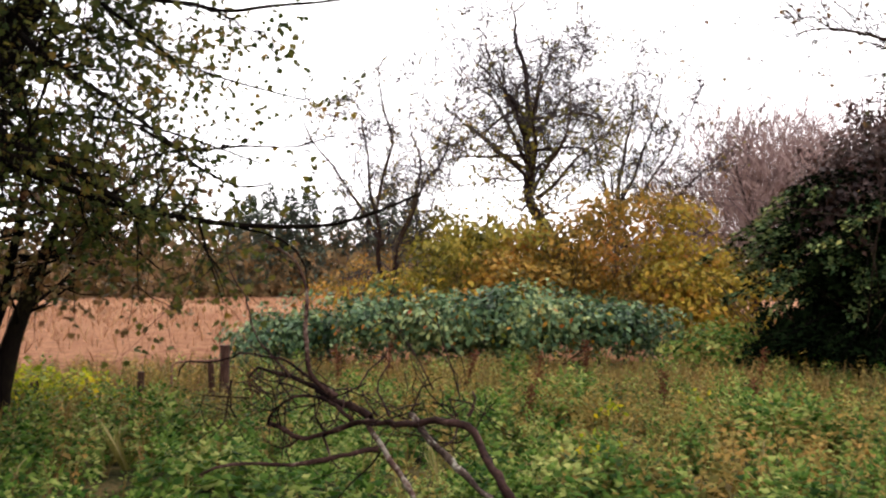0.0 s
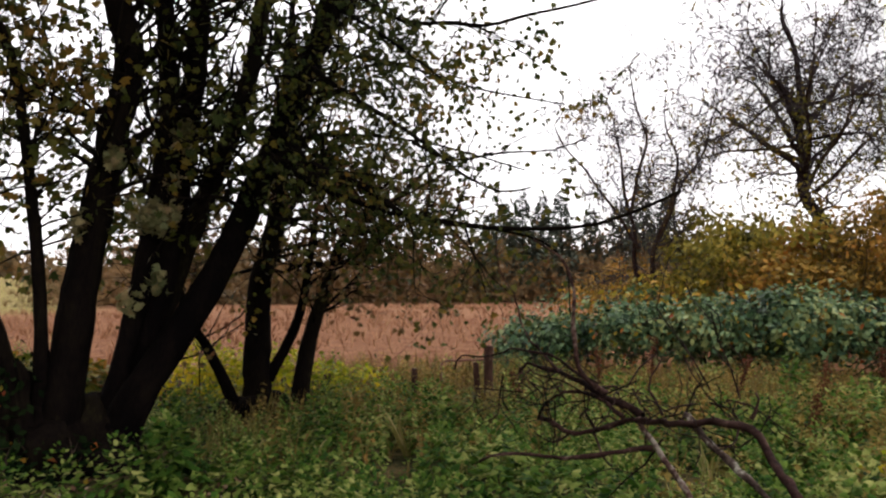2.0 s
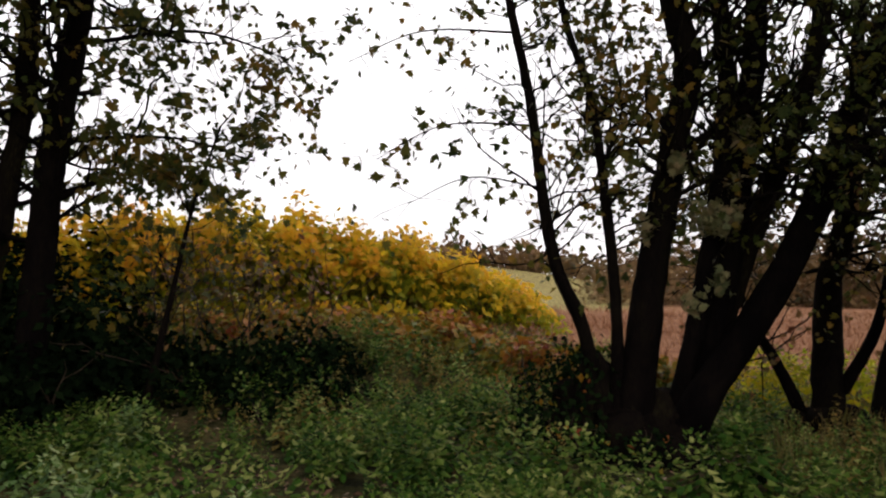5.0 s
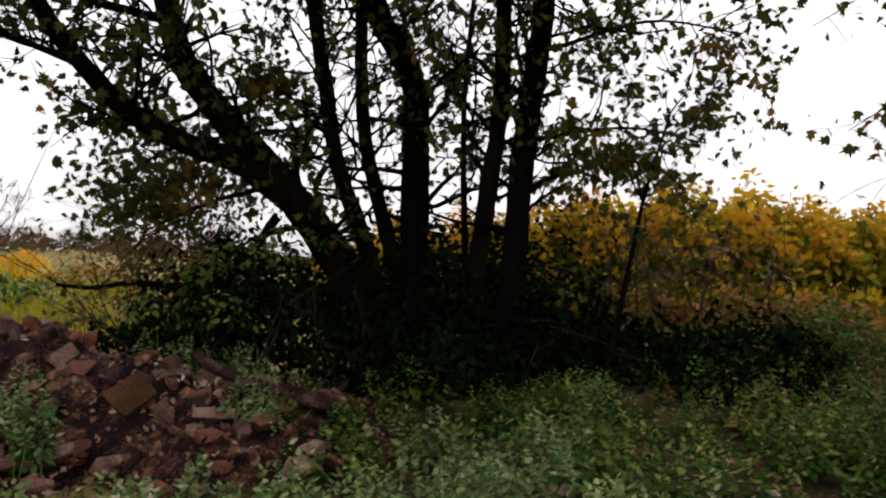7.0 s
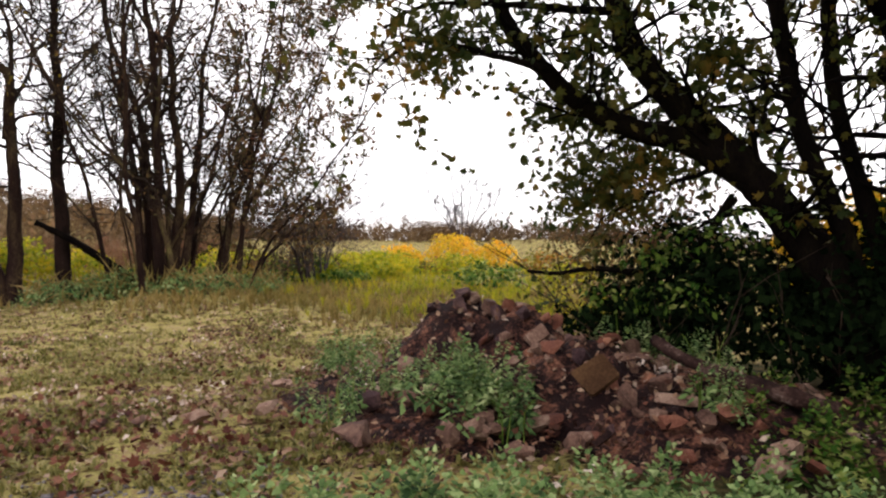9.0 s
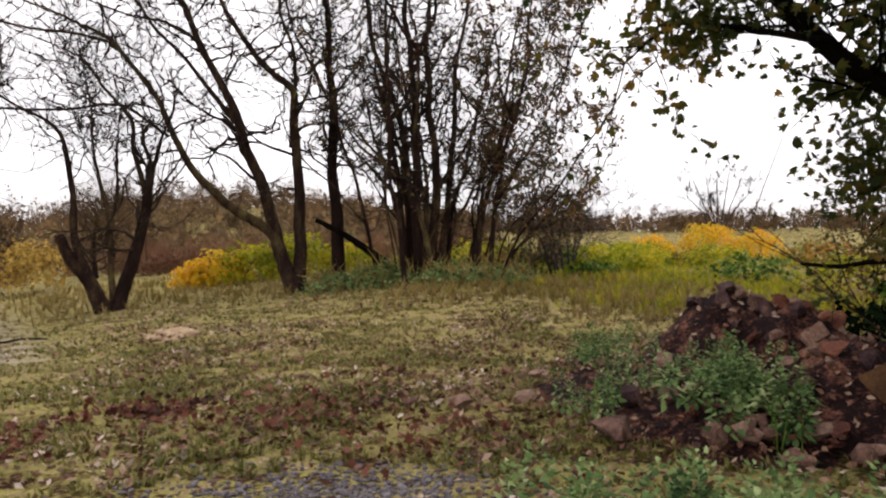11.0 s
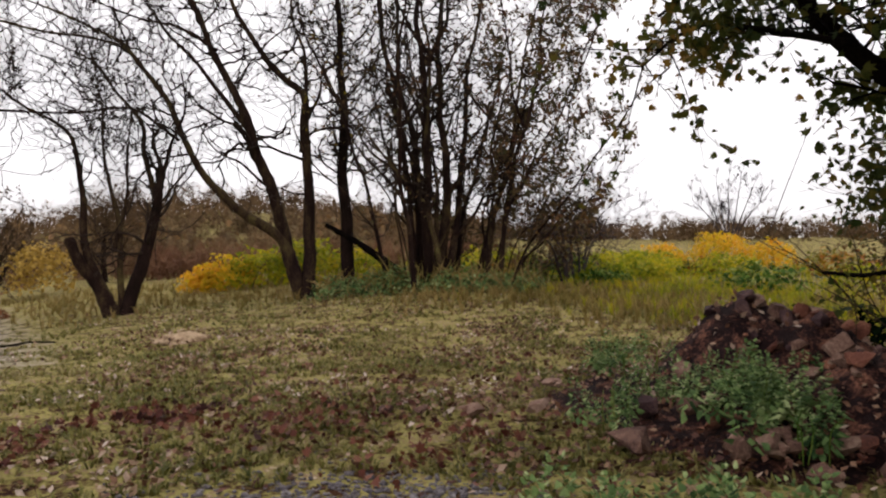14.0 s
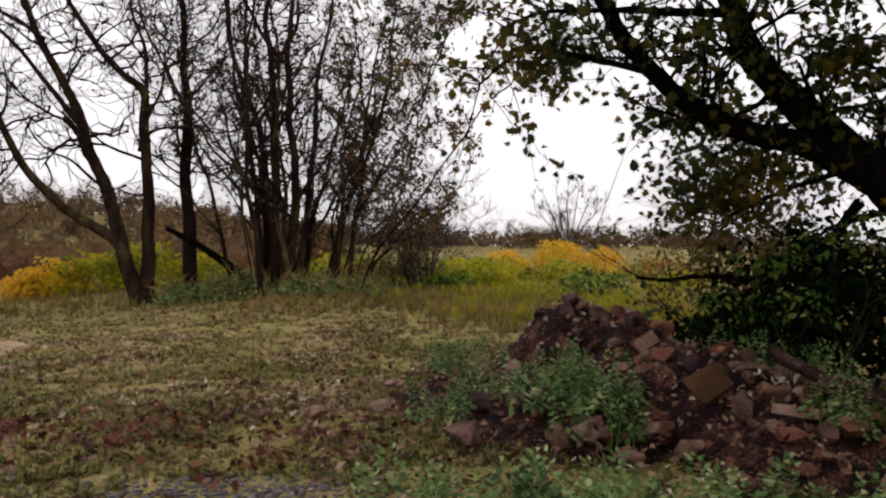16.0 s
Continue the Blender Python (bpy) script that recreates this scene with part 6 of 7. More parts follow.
def build_heap():
    xs, ys = np.linspace(-9.4, -4.2, 120), np.linspace(-7.2, -0.8, 140)
    gx, gy = np.meshgrid(xs, ys, indexing="ij")
    h = heap_z(gx, gy)
    z = h - 0.03 - 0.12 * (1 - sm(h, 0.05, 0.3)) + np.minimum(1, h * 4) * (0.05 * wave(gx, gy, 5.0, 1) + 0.03 * wave(gx, gy, 13.0, 2) + 0.012 * rng.normal(size=gx.shape)) - 0.07 * (1 - sm(h, 0, 0.12))
    v = np.stack([gx, gy, np.maximum(z, ground_z(gx, gy) - 0.08)], -1).reshape(-1, 3)
    i = np.arange(119)[:, None] * 140 + np.arange(139)[None]
    f = np.concatenate([np.stack([i, i + 140, i + 141], -1).reshape(-1, 3), np.stack([i, i + 141, i + 1], -1).reshape(-1, 3)])
    heap = base_at("rubble_heap", (-6.6, -4.0, 0), "heap of reddish soil, broken brick and stone under the sycamore", "rubble heap")
    part("soil", smooth(mesh_np("soil", v, f)), M_SOIL, heap)
    kinds = [(stone_mesh(1.0, 0.55 + 0.35 * (k % 3) / 2, 100 + k)) for k in range(14)]
    for k, me in enumerate(kinds):
        me.materials.append(M_CLOD if k in (2, 5) else M_BRICK if k % 3 == 0 else M_STONE)
    made = 0
    while made < 285:
        x, y = rng.uniform(-8.0, -4.6), rng.uniform(-6.4, -1.3)
        hz_ = float(heap_z(x, y))
        if hz_ < 0.05 or rng.random() > (0.3 + hz_) * (0.25 if y < -5.0 else 1.0):
            continue
        s = 0.05 + 0.22 * rng.random() ** 2.4
        ob = new("stone", kinds[rng.integers(len(kinds))])
        ob.parent = heap
        ob.matrix_basis = Matrix.Translation(Vector((x, y, heap_top(x, y) + 0.1 * s)) - heap.location) @ Euler(rng.uniform(-0.8, 0.8, 3) + np.array([0, 0, rng.uniform(0, 6)])).to_matrix().to_4x4() @ Matrix.Diagonal((s, s, s, 1))
        made += 1
    # the large pieces
    for x, y, sx, sy, sz, tilt, turn, mat in (
        (-6.95, -5.25, 0.4, 0.28, 0.16, 12, 30, 2), (-6.7, -5.1, 0.28, 0.2, 0.16, 25, 70, 5), (-6.9, -4.75, 0.3, 0.24, 0.22, 30, 15, 5), (-6.75, -5.5, 0.26, 0.2, 0.14, 10, 0, 2), (-6.85, -4.4, 0.3, 0.2, 0.16, 40, 25, 2), (-6.7, -4.05, 0.26, 0.2, 0.1, 35, 10, 1),
        (-4.3, -4.4, 0.56, 0.4, 0.22, 12, 60, 4), (-4.85, -3.62, 0.32, 0.26, 0.2, 20, 20, 1), (-4.66, -3.76, 0.28, 0.22, 0.18, 25, 50, 8), (-5.14, -2.93, 0.28, 0.22, 0.18, 40, 60, 10), (-5.9, -2.85, 0.26, 0.18, 0.4, 14, 40, 7), (-6.0, -2.1, 0.42, 0.3, 0.22, 8, 30, 9), (-6.05, -2.5, 0.44, 0.26, 0.1, 10, 100, 13),
        (-4.72, -3.2, 0.26, 0.22, 0.18, 20, 100, 4), (-5.45, -3.3, 0.32, 0.24, 0.16, 20, 40, 9), (-6.7, -3.2, 0.44, 0.24, 0.12, 15, 100, 1), (-6.3, -3.75, 0.34, 0.26, 0.16, 30, 80, 0), (-6.5, -2.9, 0.3, 0.24, 0.14, 20, 20, 6), (-5.6, -2.4, 0.3, 0.2, 0.14, 25, 120, 3), (-5.3, -2.2, 0.26, 0.2, 0.12, 20, 70, 12),
        (-4.7, -5.9, 0.36, 0.28, 0.12, 6, 20, 8), (-5.5, -6.6, 0.34, 0.28, 0.1, 5, 80, 10), (-4.2, -6.3, 0.3, 0.24, 0.12, 5, 10, 11), (-3.6, -6.9, 0.26, 0.2, 0.1, 5, 50, 4), (-4.6, -8.0, 0.3, 0.22, 0.1, 5, 10, 13), (-3.84, -6.6, 0.24, 0.2, 0.14, 20, 40, 1), (-4.05, -9.9, 0.34, 0.26, 0.12, 5, 15, 6), (-5.6, -7.3, 0.3, 0.2, 0.1, 8, 60, 3)):
        ob = new("stone", kinds[mat])
        ob.parent = heap
        ob.matrix_basis = Matrix.Translation(Vector((x, y, heap_top(x, y) + sz * 0.12)) - heap.location) @ Euler((radians(tilt), 0, radians(turn))).to_matrix().to_4x4() @ Matrix.Diagonal((sx, sy, sz * 1.4, 1))
    # a flat tile lying against the slope, and a pale chip
    for x, y, sx, sy, sz, mat in ((-6.08, -3.18, 0.33, 0.27, 0.04, M_SLAB), (-5.15, -2.7, 0.16, 0.05, 0.03, M_DEAD), (-6.72, -4.12, 0.22, 0.16, 0.06, M_STONE)):
        bm = bmesh.new()
        bmesh.ops.create_cube(bm, size=1)
        bmesh.ops.bevel(bm, geom=bm.edges[:], offset=0.06, segments=1, affect="EDGES")
        for v in bm.verts:
            v.co += Vector((noise.noise(v.co * 3 + Vector((x, y, 0))), noise.noise(v.co * 3 + Vector((y, x, 5))), 0)) * 0.16
        me = bpy.data.meshes.new("slab_piece")
        bm.to_mesh(me)
        bm.free()
        me.materials.append(mat)
        ob = new("slab_piece", me)
        ob.parent = heap
        tip = Vector((0.75, 0.42, 0.62)).to_track_quat("Z", "Y").to_matrix().to_4x4() @ Matrix.Rotation(radians(38), 4, "Z")
        ob.matrix_basis = Matrix.Translation(Vector((x + 0.06, y, heap_top(x, y) + 0.09)) - heap.location) @ tip @ Matrix.Diagonal((sx, sy, sz, 1))
    return heap


build_heap()

# a weathered timber lying on the back of the heap
w = Wood()
line = spline([(-7.0, -3.05, 0.68), (-6.75, -2.62, 0.54), (-6.55, -2.2, 0.46), (-6.45, -1.7, 0.36), (-6.45, -1.4, 0.28)])
w.tube(line, np.linspace(0.055, 0.085, len(line)), 8, 0.2)
solo("rotten_log", w.mesh("rotten_log"), M_DEAD, "grey-brown rotten log lying on the rubble heap", "log")

# a dead bough propped behind the heap
w = Wood()
for ctrl, r0, r1 in (([(-7.7, -4.85, 1.3), (-7.85, -4.5, 1.27), (-8.0, -4.14, 1.33), (-8.32, -3.4, 1.3), (-8.44, -3.05, 1.62), (-8.45, -2.7, 2.1)], 0.02, 0.06), ([(-8.2, -3.6, 1.3), (-8.35, -3.6, 0.8), (-8.45, -3.5, 0.1)], 0.03, 0.03), ([(-8.32, -3.4, 1.3), (-8.2, -3.6, 1.6), (-8.25, -3.9, 1.8)], 0.02, 0.008)):
    line = spline(ctrl)
    w.tube(line, np.linspace(r0, r1, len(line)), 7, 0.08)
solo("dead_bough", w.mesh("dead_bough"), M_BARK, "dead brown bough with upright stubs behind the heap", "dead branch")


def nettle_plant(x, y, count, spread, size):
    g = rng.normal(size=(count, 2)) * spread
    xy = np.array([x, y]) + g
    zf = lambda a, b: np.maximum(ground_z(a, b), heap_z(a, b))
    ob = base_at("nettle_plant", (x, y, heap_top(x, y)), "bushy fresh green nettle plant growing on the rubble", "nettle", "nettles on the heap")
    tagged(part("foliage", mesh_np("foliage", *sow(MOUND, xy, size, zf, 0.3)), M_NETTLEB, ob), kind="stuff")
    for _ in range(4):
        w, (sx, sy) = Wood(), np.array([x, y]) + rng.normal(size=2) * spread * 0.7
        z = heap_top(sx, sy)
        line = spline([(sx, sy, z - 0.03), (sx + 0.02 * rng.normal(), sy + 0.02 * rng.normal(), z + 0.2), (sx + 0.06 * rng.normal(), sy + 0.06 * rng.normal(), z + 0.42 * size)], 0.08)
        w.tube(line, np.linspace(0.006, 0.003, len(line)), 5)
        part("stalk", w.mesh("stalk"), M_NETTLE, ob)


for x, y, c, s, z in ((-5.3, -3.98, 20, 0.2, 0.95), (-5.6, -4.45, 8, 0.13, 0.9), (-4.6, -4.85, 7, 0.12, 0.75), (-4.98, -3.4, 4, 0.08, 0.75), (-6.3, -6.5, 10, 0.2, 0.85), (-5.4, -5.05, 7, 0.16, 0.7), (-6.0, -5.9, 5, 0.16, 0.6), (-7.3, -2.7, 8, 0.25, 0.85), (-7.6, -3.4, 9, 0.25, 0.9), (-5.9, -2.2, 5, 0.14, 0.8), (-7.5, -5.9, 6, 0.22, 0.8)):
    nettle_plant(x, y, c, s, z)

# the sycamore stools' gnarled feet
for tree, knolls in (
    (syc_a, ((-5.68, 4.72, 0.24, 0.24, 1.0), (-5.5, 4.98, 0.3, 0.28, 0.85), (-5.3, 5.2, 0.3, 0.28, 0.7), (-5.08, 5.2, 0.26, 0.24, 0.5), (-5.95, 4.62, 0.26, 0.26, 0.75), (-5.72, 4.5, 0.3, 0.26, 0.5), (-5.35, 4.78, 0.4, 0.3, 0.5), (-5.0, 4.95, 0.34, 0.28, 0.3), (-6.1, 4.4, 0.3, 0.26, 0.4))),
    (syc_b, ((-8.75, -0.8, 0.35, 0.7, 0.5), (-8.75, -1.4, 0.3, 0.4, 0.7), (-8.8, -0.4, 0.3, 0.4, 0.75))),
    (syc_c, ((-5.1, 7.65, 0.5, 0.38, 0.42), (-4.7, 7.75, 0.35, 0.3, 0.3), (-5.45, 7.5, 0.35, 0.3, 0.35))),
):
    bm = bmesh.new()
    for x, y, sx, sy, h in knolls:
        made = bmesh.ops.create_icosphere(bm, subdivisions=4, radius=1)["verts"]
        g = rise(x, y)
        for v in made:
            k = 0.95 + 0.5 * noise.noise(v.co * 2.2 + Vector((x, y, 0))) + 0.2 * math.sin(7 * math.atan2(v.co.y, v.co.x) + 4 * noise.noise(v.co * 1.5)) * (1 - abs(v.co.z)) + 0.16 * noise.noise(v.co * 6 + Vector((y, x, 0)))
            flare = 1 + 0.35 * max(0.0, 0.35 - v.co.z)
            v.co = Vector((x + v.co.x * sx * k * flare, y + v.co.y * sy * k * flare, g - 0.05 + v.co.z * h * (0.75 + 0.25 * k)))
    me = bpy.data.meshes.new("stool")
    bm.to_mesh(me)
    bm.free()
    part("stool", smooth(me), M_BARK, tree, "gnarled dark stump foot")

# ---- the dead branch in the weeds ----
dead = base_at("dead_branch", (0.6, 3.1, 0), "broken dead branch with pale lichen lying in the nettles", "dead branch")
for nm, ctrl, r0, r1 in (
    ("bough", [(0.62, 2.95, -0.05), (0.46, 3.02, 0.35), (0.32, 3.18, 0.69), (0.23, 3.39, 0.83), (0.16, 3.5, 0.94), (0.0, 3.6, 0.96), (-0.19, 3.74, 0.91), (-0.44, 3.93, 0.83), (-0.74, 4.08, 0.72), (-0.87, 4.11, 0.75), (-0.97, 4.14, 0.79)], 0.036, 0.02),
    ("side_branch", [(0.45, 3.1, 0.3), (0.21, 3.29, 0.58), (0.04, 3.5, 0.7), (-0.07, 3.6, 0.8), (-0.14, 3.7, 0.86), (-0.17, 3.75, 0.91)], 0.018, 0.026),
    ("side_branch", [(-0.05, 3.5, 0.1), (-0.12, 3.6, 0.49), (-0.24, 3.74, 0.64), (-0.36, 3.83, 0.78), (-0.4, 3.88, 0.86)], 0.024, 0.02),
    ("side_branch", [(-0.38, 3.88, 0.86), (-0.58, 4.01, 0.95), (-0.85, 4.16, 1.05), (-1.07, 4.27, 1.09), (-1.12, 4.26, 1.03)], 0.032, 0.012),
    ("side_branch", [(-0.49, 3.92, 0.85), (-0.62, 4.0, 0.92), (-0.83, 4.07, 0.93), (-0.95, 4.09, 0.86), (-0.97, 4.09, 0.79)], 0.018, 0.01),
    ("side_branch", [(-0.33, 3.79, 0.73), (-0.5, 3.79, 0.7), (-0.69, 3.79, 0.66), (-0.84, 3.81, 0.64), (-1.08, 3.75, 0.67), (-1.21, 3.71, 0.62)], 0.022, 0.01),
    ("side_branch", [(-0.56, 4.01, 0.95), (-0.71, 4.04, 1.05), (-0.73, 4.03, 1.15), (-0.75, 4.03, 1.36), (-0.76, 4.03, 1.58), (-0.85, 3.96, 1.73), (-0.94, 3.89, 1.8)], 0.022, 0.009),
    ("side_branch", [(-0.7, 4.1, 1.02), (-0.9, 4.15, 1.15), (-1.1, 4.2, 1.17), (-1.25, 4.25, 1.13), (-1.5, 4.3, 1.12), (-1.55, 4.33, 1.03)], 0.013, 0.006),
    ("side_branch", [(-0.85, 4.16, 1.05), (-1.09, 4.26, 1.25), (-1.12, 4.25, 1.45), (-1.2, 4.23, 1.64), (-1.23, 4.22, 1.87)], 0.01, 0.004),
    ("side_branch", [(0.12, 3.52, 0.95), (0.14, 3.52, 1.0), (0.14, 3.5, 1.06)], 0.012, 0.008),
    ("side_branch", [(-0.27, 3.79, 0.89), (-0.34, 3.89, 1.02), (-0.28, 3.94, 1.16)], 0.012, 0.005),
    ("side_branch", [(-0.64, 4.05, 0.75), (-0.69, 4.04, 0.84), (-0.7, 4.04, 0.99)], 0.01, 0.004),
    ("side_branch", [(-0.66, 4.05, 0.74), (-0.6, 4.0, 0.62), (-0.55, 3.98, 0.58)], 0.01, 0.004),
    ("side_branch", [(-0.8, 4.1, 0.72), (-0.9, 4.1, 0.66), (-1.0, 4.1, 0.72)], 0.01, 0.004),
):
    w, line = Wood(), spline(ctrl, 0.05)
    kink = np.cumsum(rng.normal(size=(len(line), 3)) * 0.007, 0)
    line = line + kink - np.linspace(0, 1, len(line))[:, None] * kink[-1]
    w.tube(line, 0.68 * np.linspace(r0, r1, len(line)) * rng.uniform(0.86, 1.16, len(line)), 8, 0.13)
    part(nm, w.mesh(nm), M_LICHEN if r1 == 0.026 else M_DEAD, dead, "pale lichen-covered branch" if r1 == 0.026 else "")
w, tips = Wood(), []
w.fine = 0.003
for _ in range(40):
    x = rng.uniform(-1.3, 0.1)
    y = 3.75 - 0.42 * x
    shoot(w, (x, y, 0.72 + 0.33 * rng.random()), rng.normal(size=3) + np.array([-0.6, 0, 0.2]), rng.uniform(0.15, 0.5), 0.006, 1, tips, up=0.02, bend=0.5)
w.grow_ends(tips, 0.0, 0.45)
tagged(part("fine_twig", w.mesh("fine_twig"), M_DEAD, dead), kind="stuff")

# ---- old fence at the field's edge ----
for x, y, top, r, lean in ((-2.9, 9.8, 0.74, 0.068, 1), (-3.07, 9.82, 0.5, 0.045, -3), (-3.86, 9.44, 0.44, 0.05, 2), (-2.48, 9.9, 0.45, 0.04, 4), (-4.93, 8.95, 0.36, 0.045, -4)):
    bm = bmesh.new()
    bmesh.ops.create_cone(bm, cap_ends=True, segments=9, radius1=r, radius2=r * 0.9, depth=top + 0.25)
    bmesh.ops.subdivide_edges(bm, edges=[e for e in bm.edges if abs(e.verts[0].co.z - e.verts[1].co.z) > 0.1], cuts=4)
    for v in bm.verts:
        v.co += Vector((noise.noise(v.co * 9 + Vector((x, 0, 0))), noise.noise(v.co * 9 + Vector((0, y, 3))), 1.5 * noise.noise(v.co * 5))) * 0.012
    me = bpy.data.meshes.new("fence_post")
    bm.to_mesh(me)
    bm.free()
    ob = solo("fence_post", me, M_POST, "short weathered dark wooden fence post in dry grass", "fence post", "old fence posts")
    ob.matrix_world = pose(x, y, (top - 0.25) / 2, lean, lean)
w = Wood()
line = spline([(-3.55, 9.7, 0.1), (-3.56, 9.7, 0.42), (-3.5, 9.72, 0.52), (-3.3, 9.75, 0.53), (-2.95, 9.8, 0.55)], 0.03)
w.tube(line, np.full(len(line), 0.016), 6)
solo("metal_hoop", w.mesh("metal_hoop"), M_RUST, "rusty bent metal rail beside a fence post", "rail")

# ---- white pickup on the gravel ----
M_WHITE = plain_mat("white_car_paint", (0.78, 0.79, 0.8), 0.3, 0, 0.6, 0.04)
M_TYRE = plain_mat("tyre_rubber", (0.012, 0.012, 0.013), 0.85)
M_RIM = plain_mat("grey_alloy", (0.42, 0.42, 0.43), 0.35, 0.8)
M_TRIM = plain_mat("dark_plastic_trim", (0.014, 0.015, 0.018), 0.6)
M_GLASS = plain_mat("dark_car_glass", (0.012, 0.014, 0.016), 0.06, 0, 0.5)
M_LAMP = plain_mat("headlamp_lens", (0.55, 0.56, 0.55), 0.1, 0.1, 0.8)


def slab(outline, y0, y1, bevel=0.03, inset=0.0):
    """A side outline (x, z) drawn out across the car; the far ends may lean in by inset."""
    bm = bmesh.new()
    a = [bm.verts.new((x, y0, z)) for x, z in outline]
    b = [bm.verts.new((x, y1, z)) for x, z in outline]
    bm.faces.new(a)
    bm.faces.new(b[::-1])
    for k in range(len(a)):
        bm.faces.new((a[k], b[k], b[(k + 1) % len(a)], a[(k + 1) % len(a)]))
    if inset:
        zm, zt = min(z for _, z in outline), max(z for _, z in outline)
        for v in bm.verts:
            v.co.y *= 1 - inset * (v.co.z - zm) / (zt - zm)
    bmesh.ops.recalc_face_normals(bm, faces=bm.faces)
    if bevel:
        bmesh.ops.bevel(bm, geom=[e for e in bm.edges if abs(e.verts[0].co.y - e.verts[1].co.y) < 0.05 and len(e.link_faces) == 2 and e.calc_face_angle(0) > 0.9], offset=bevel, segments=2, affect="EDGES")
    bmesh.ops.triangulate(bm, faces=bm.faces)
    me = bpy.data.meshes.new("panel")
    bm.to_mesh(me)
    bm.free()
    return me


def arch(cx, r, n=10):
    return [(cx + r * math.cos(t), 0.38 + r * math.sin(t)) for t in np.linspace(math.pi, 0, n)]


car = base_at("pickup_truck", (0.55, -28.9, rise(1.5, -28.9) - 0.03), "white double-cab pickup truck parked on gravel", "car")
car.rotation_euler.z = radians(3)
car.scale = (1.06, 1.06, 1.06)


def car_part(name, me, mat, parent=car, label=""):
    return part(name, me, mat, parent, label, offset=False)


low = [(0.12, 0.42), *arch(0.84, 0.44), *arch(4.1, 0.44), (5.25, 0.5), (5.3, 1.12), (2.0, 1.16), (1.55, 1.12), (0.55, 1.04), (0.14, 0.92), (0.04, 0.7)]
car_part("body", slab(low, -0.9, 0.9, 0.05), M_WHITE)
car_part("cab", slab([(1.5, 1.1), (2.15, 1.6), (2.4, 1.72), (3.5, 1.74), (3.75, 1.1)], -0.84, 0.84, 0.05, 0.16), M_WHITE)
car_part("load_bed", slab([(3.78, 1.0), (3.78, 1.14), (5.28, 1.14), (5.28, 1.0)], -0.91, 0.91, 0.02), M_WHITE)
car_part("bumper", slab([(-0.06, 0.36), (-0.1, 0.6), (0.02, 0.7), (0.26, 0.62), (0.36, 0.5), (0.36, 0.36)], -0.92, 0.92, 0.03), M_TRIM, label="dark lower front bumper")
car_part("grille", slab([(0.0, 0.68), (0.02, 0.92), (0.1, 0.92), (0.1, 0.68)], -0.5, 0.5, 0.01), M_TRIM)
for s in (-1, 1):
    car_part("headlight", slab([(0.03, 0.76), (0.1, 0.94), (0.46, 1.0), (0.4, 0.86)], s * 0.62, s * 0.915, 0.01), M_LAMP)
    car_part("side_window", slab([(1.85, 1.16), (2.3, 1.6), (2.85, 1.62), (2.85, 1.16)], s * 0.845, s * 0.852, 0, 0.155), M_GLASS)
    car_part("side_window", slab([(2.93, 1.16), (2.93, 1.62), (3.4, 1.62), (3.6, 1.16)], s * 0.845, s * 0.852, 0, 0.155), M_GLASS)
    car_part("sill", slab([(1.45, 0.34), (1.45, 0.44), (3.6, 0.44), (3.6, 0.34)], s * 0.8, s * 0.93, 0.02), M_TRIM)
    mir = car_part("wing_mirror", slab([(1.85, 1.12), (1.83, 1.3), (1.98, 1.32), (2.0, 1.12)], s * 0.9, s * 1.1, 0.03), M_TRIM)
    car_part("side_vent", slab([(1.42, 0.86), (1.4, 0.95), (1.68, 0.99), (1.6, 0.88)], s * 0.9, s * 0.908, 0), M_TRIM)
    for x in (0.84, 4.1):
        for nm, r, wd, mat in (("wheel", 0.385, 0.13, M_TYRE), ("rim", 0.24, 0.135, M_RIM), ("hub", 0.09, 0.14, M_TRIM)):
            bm = bmesh.new()
            bmesh.ops.create_cone(bm, cap_ends=True, segments=28, radius1=r, radius2=r, depth=wd * 2, matrix=Matrix.Translation((x, s * 0.78, 0.385)) @ Matrix.Rotation(math.pi / 2, 4, "X"))
            bmesh.ops.bevel(bm, geom=[e for e in bm.edges if len(e.link_faces) == 2 and e.calc_face_angle(0) > 1], offset=0.03, segments=2, affect="EDGES")
            me = bpy.data.meshes.new(nm)
            bm.to_mesh(me)
            bm.free()
            if nm == "wheel":
                wheel = car_part(nm, smooth(me), mat)
            else:
                ob = part(nm, me, mat, wheel, offset=False)
car_part("windscreen", slab([(1.56, 1.14), (1.54, 1.15), (2.12, 1.6), (2.14, 1.59)], -0.72, 0.72, 0), M_GLASS)
car_part("arch_lining", slab([(0.4, 0.36), (0.4, 0.86), (1.28, 0.86), (1.28, 0.36)], -0.6, 0.6, 0), M_TRIM)
car_part("arch_lining", slab([(3.65, 0.36), (3.65, 0.86), (4.55, 0.86), (4.55, 0.36)], -0.6, 0.6, 0), M_TRIM)

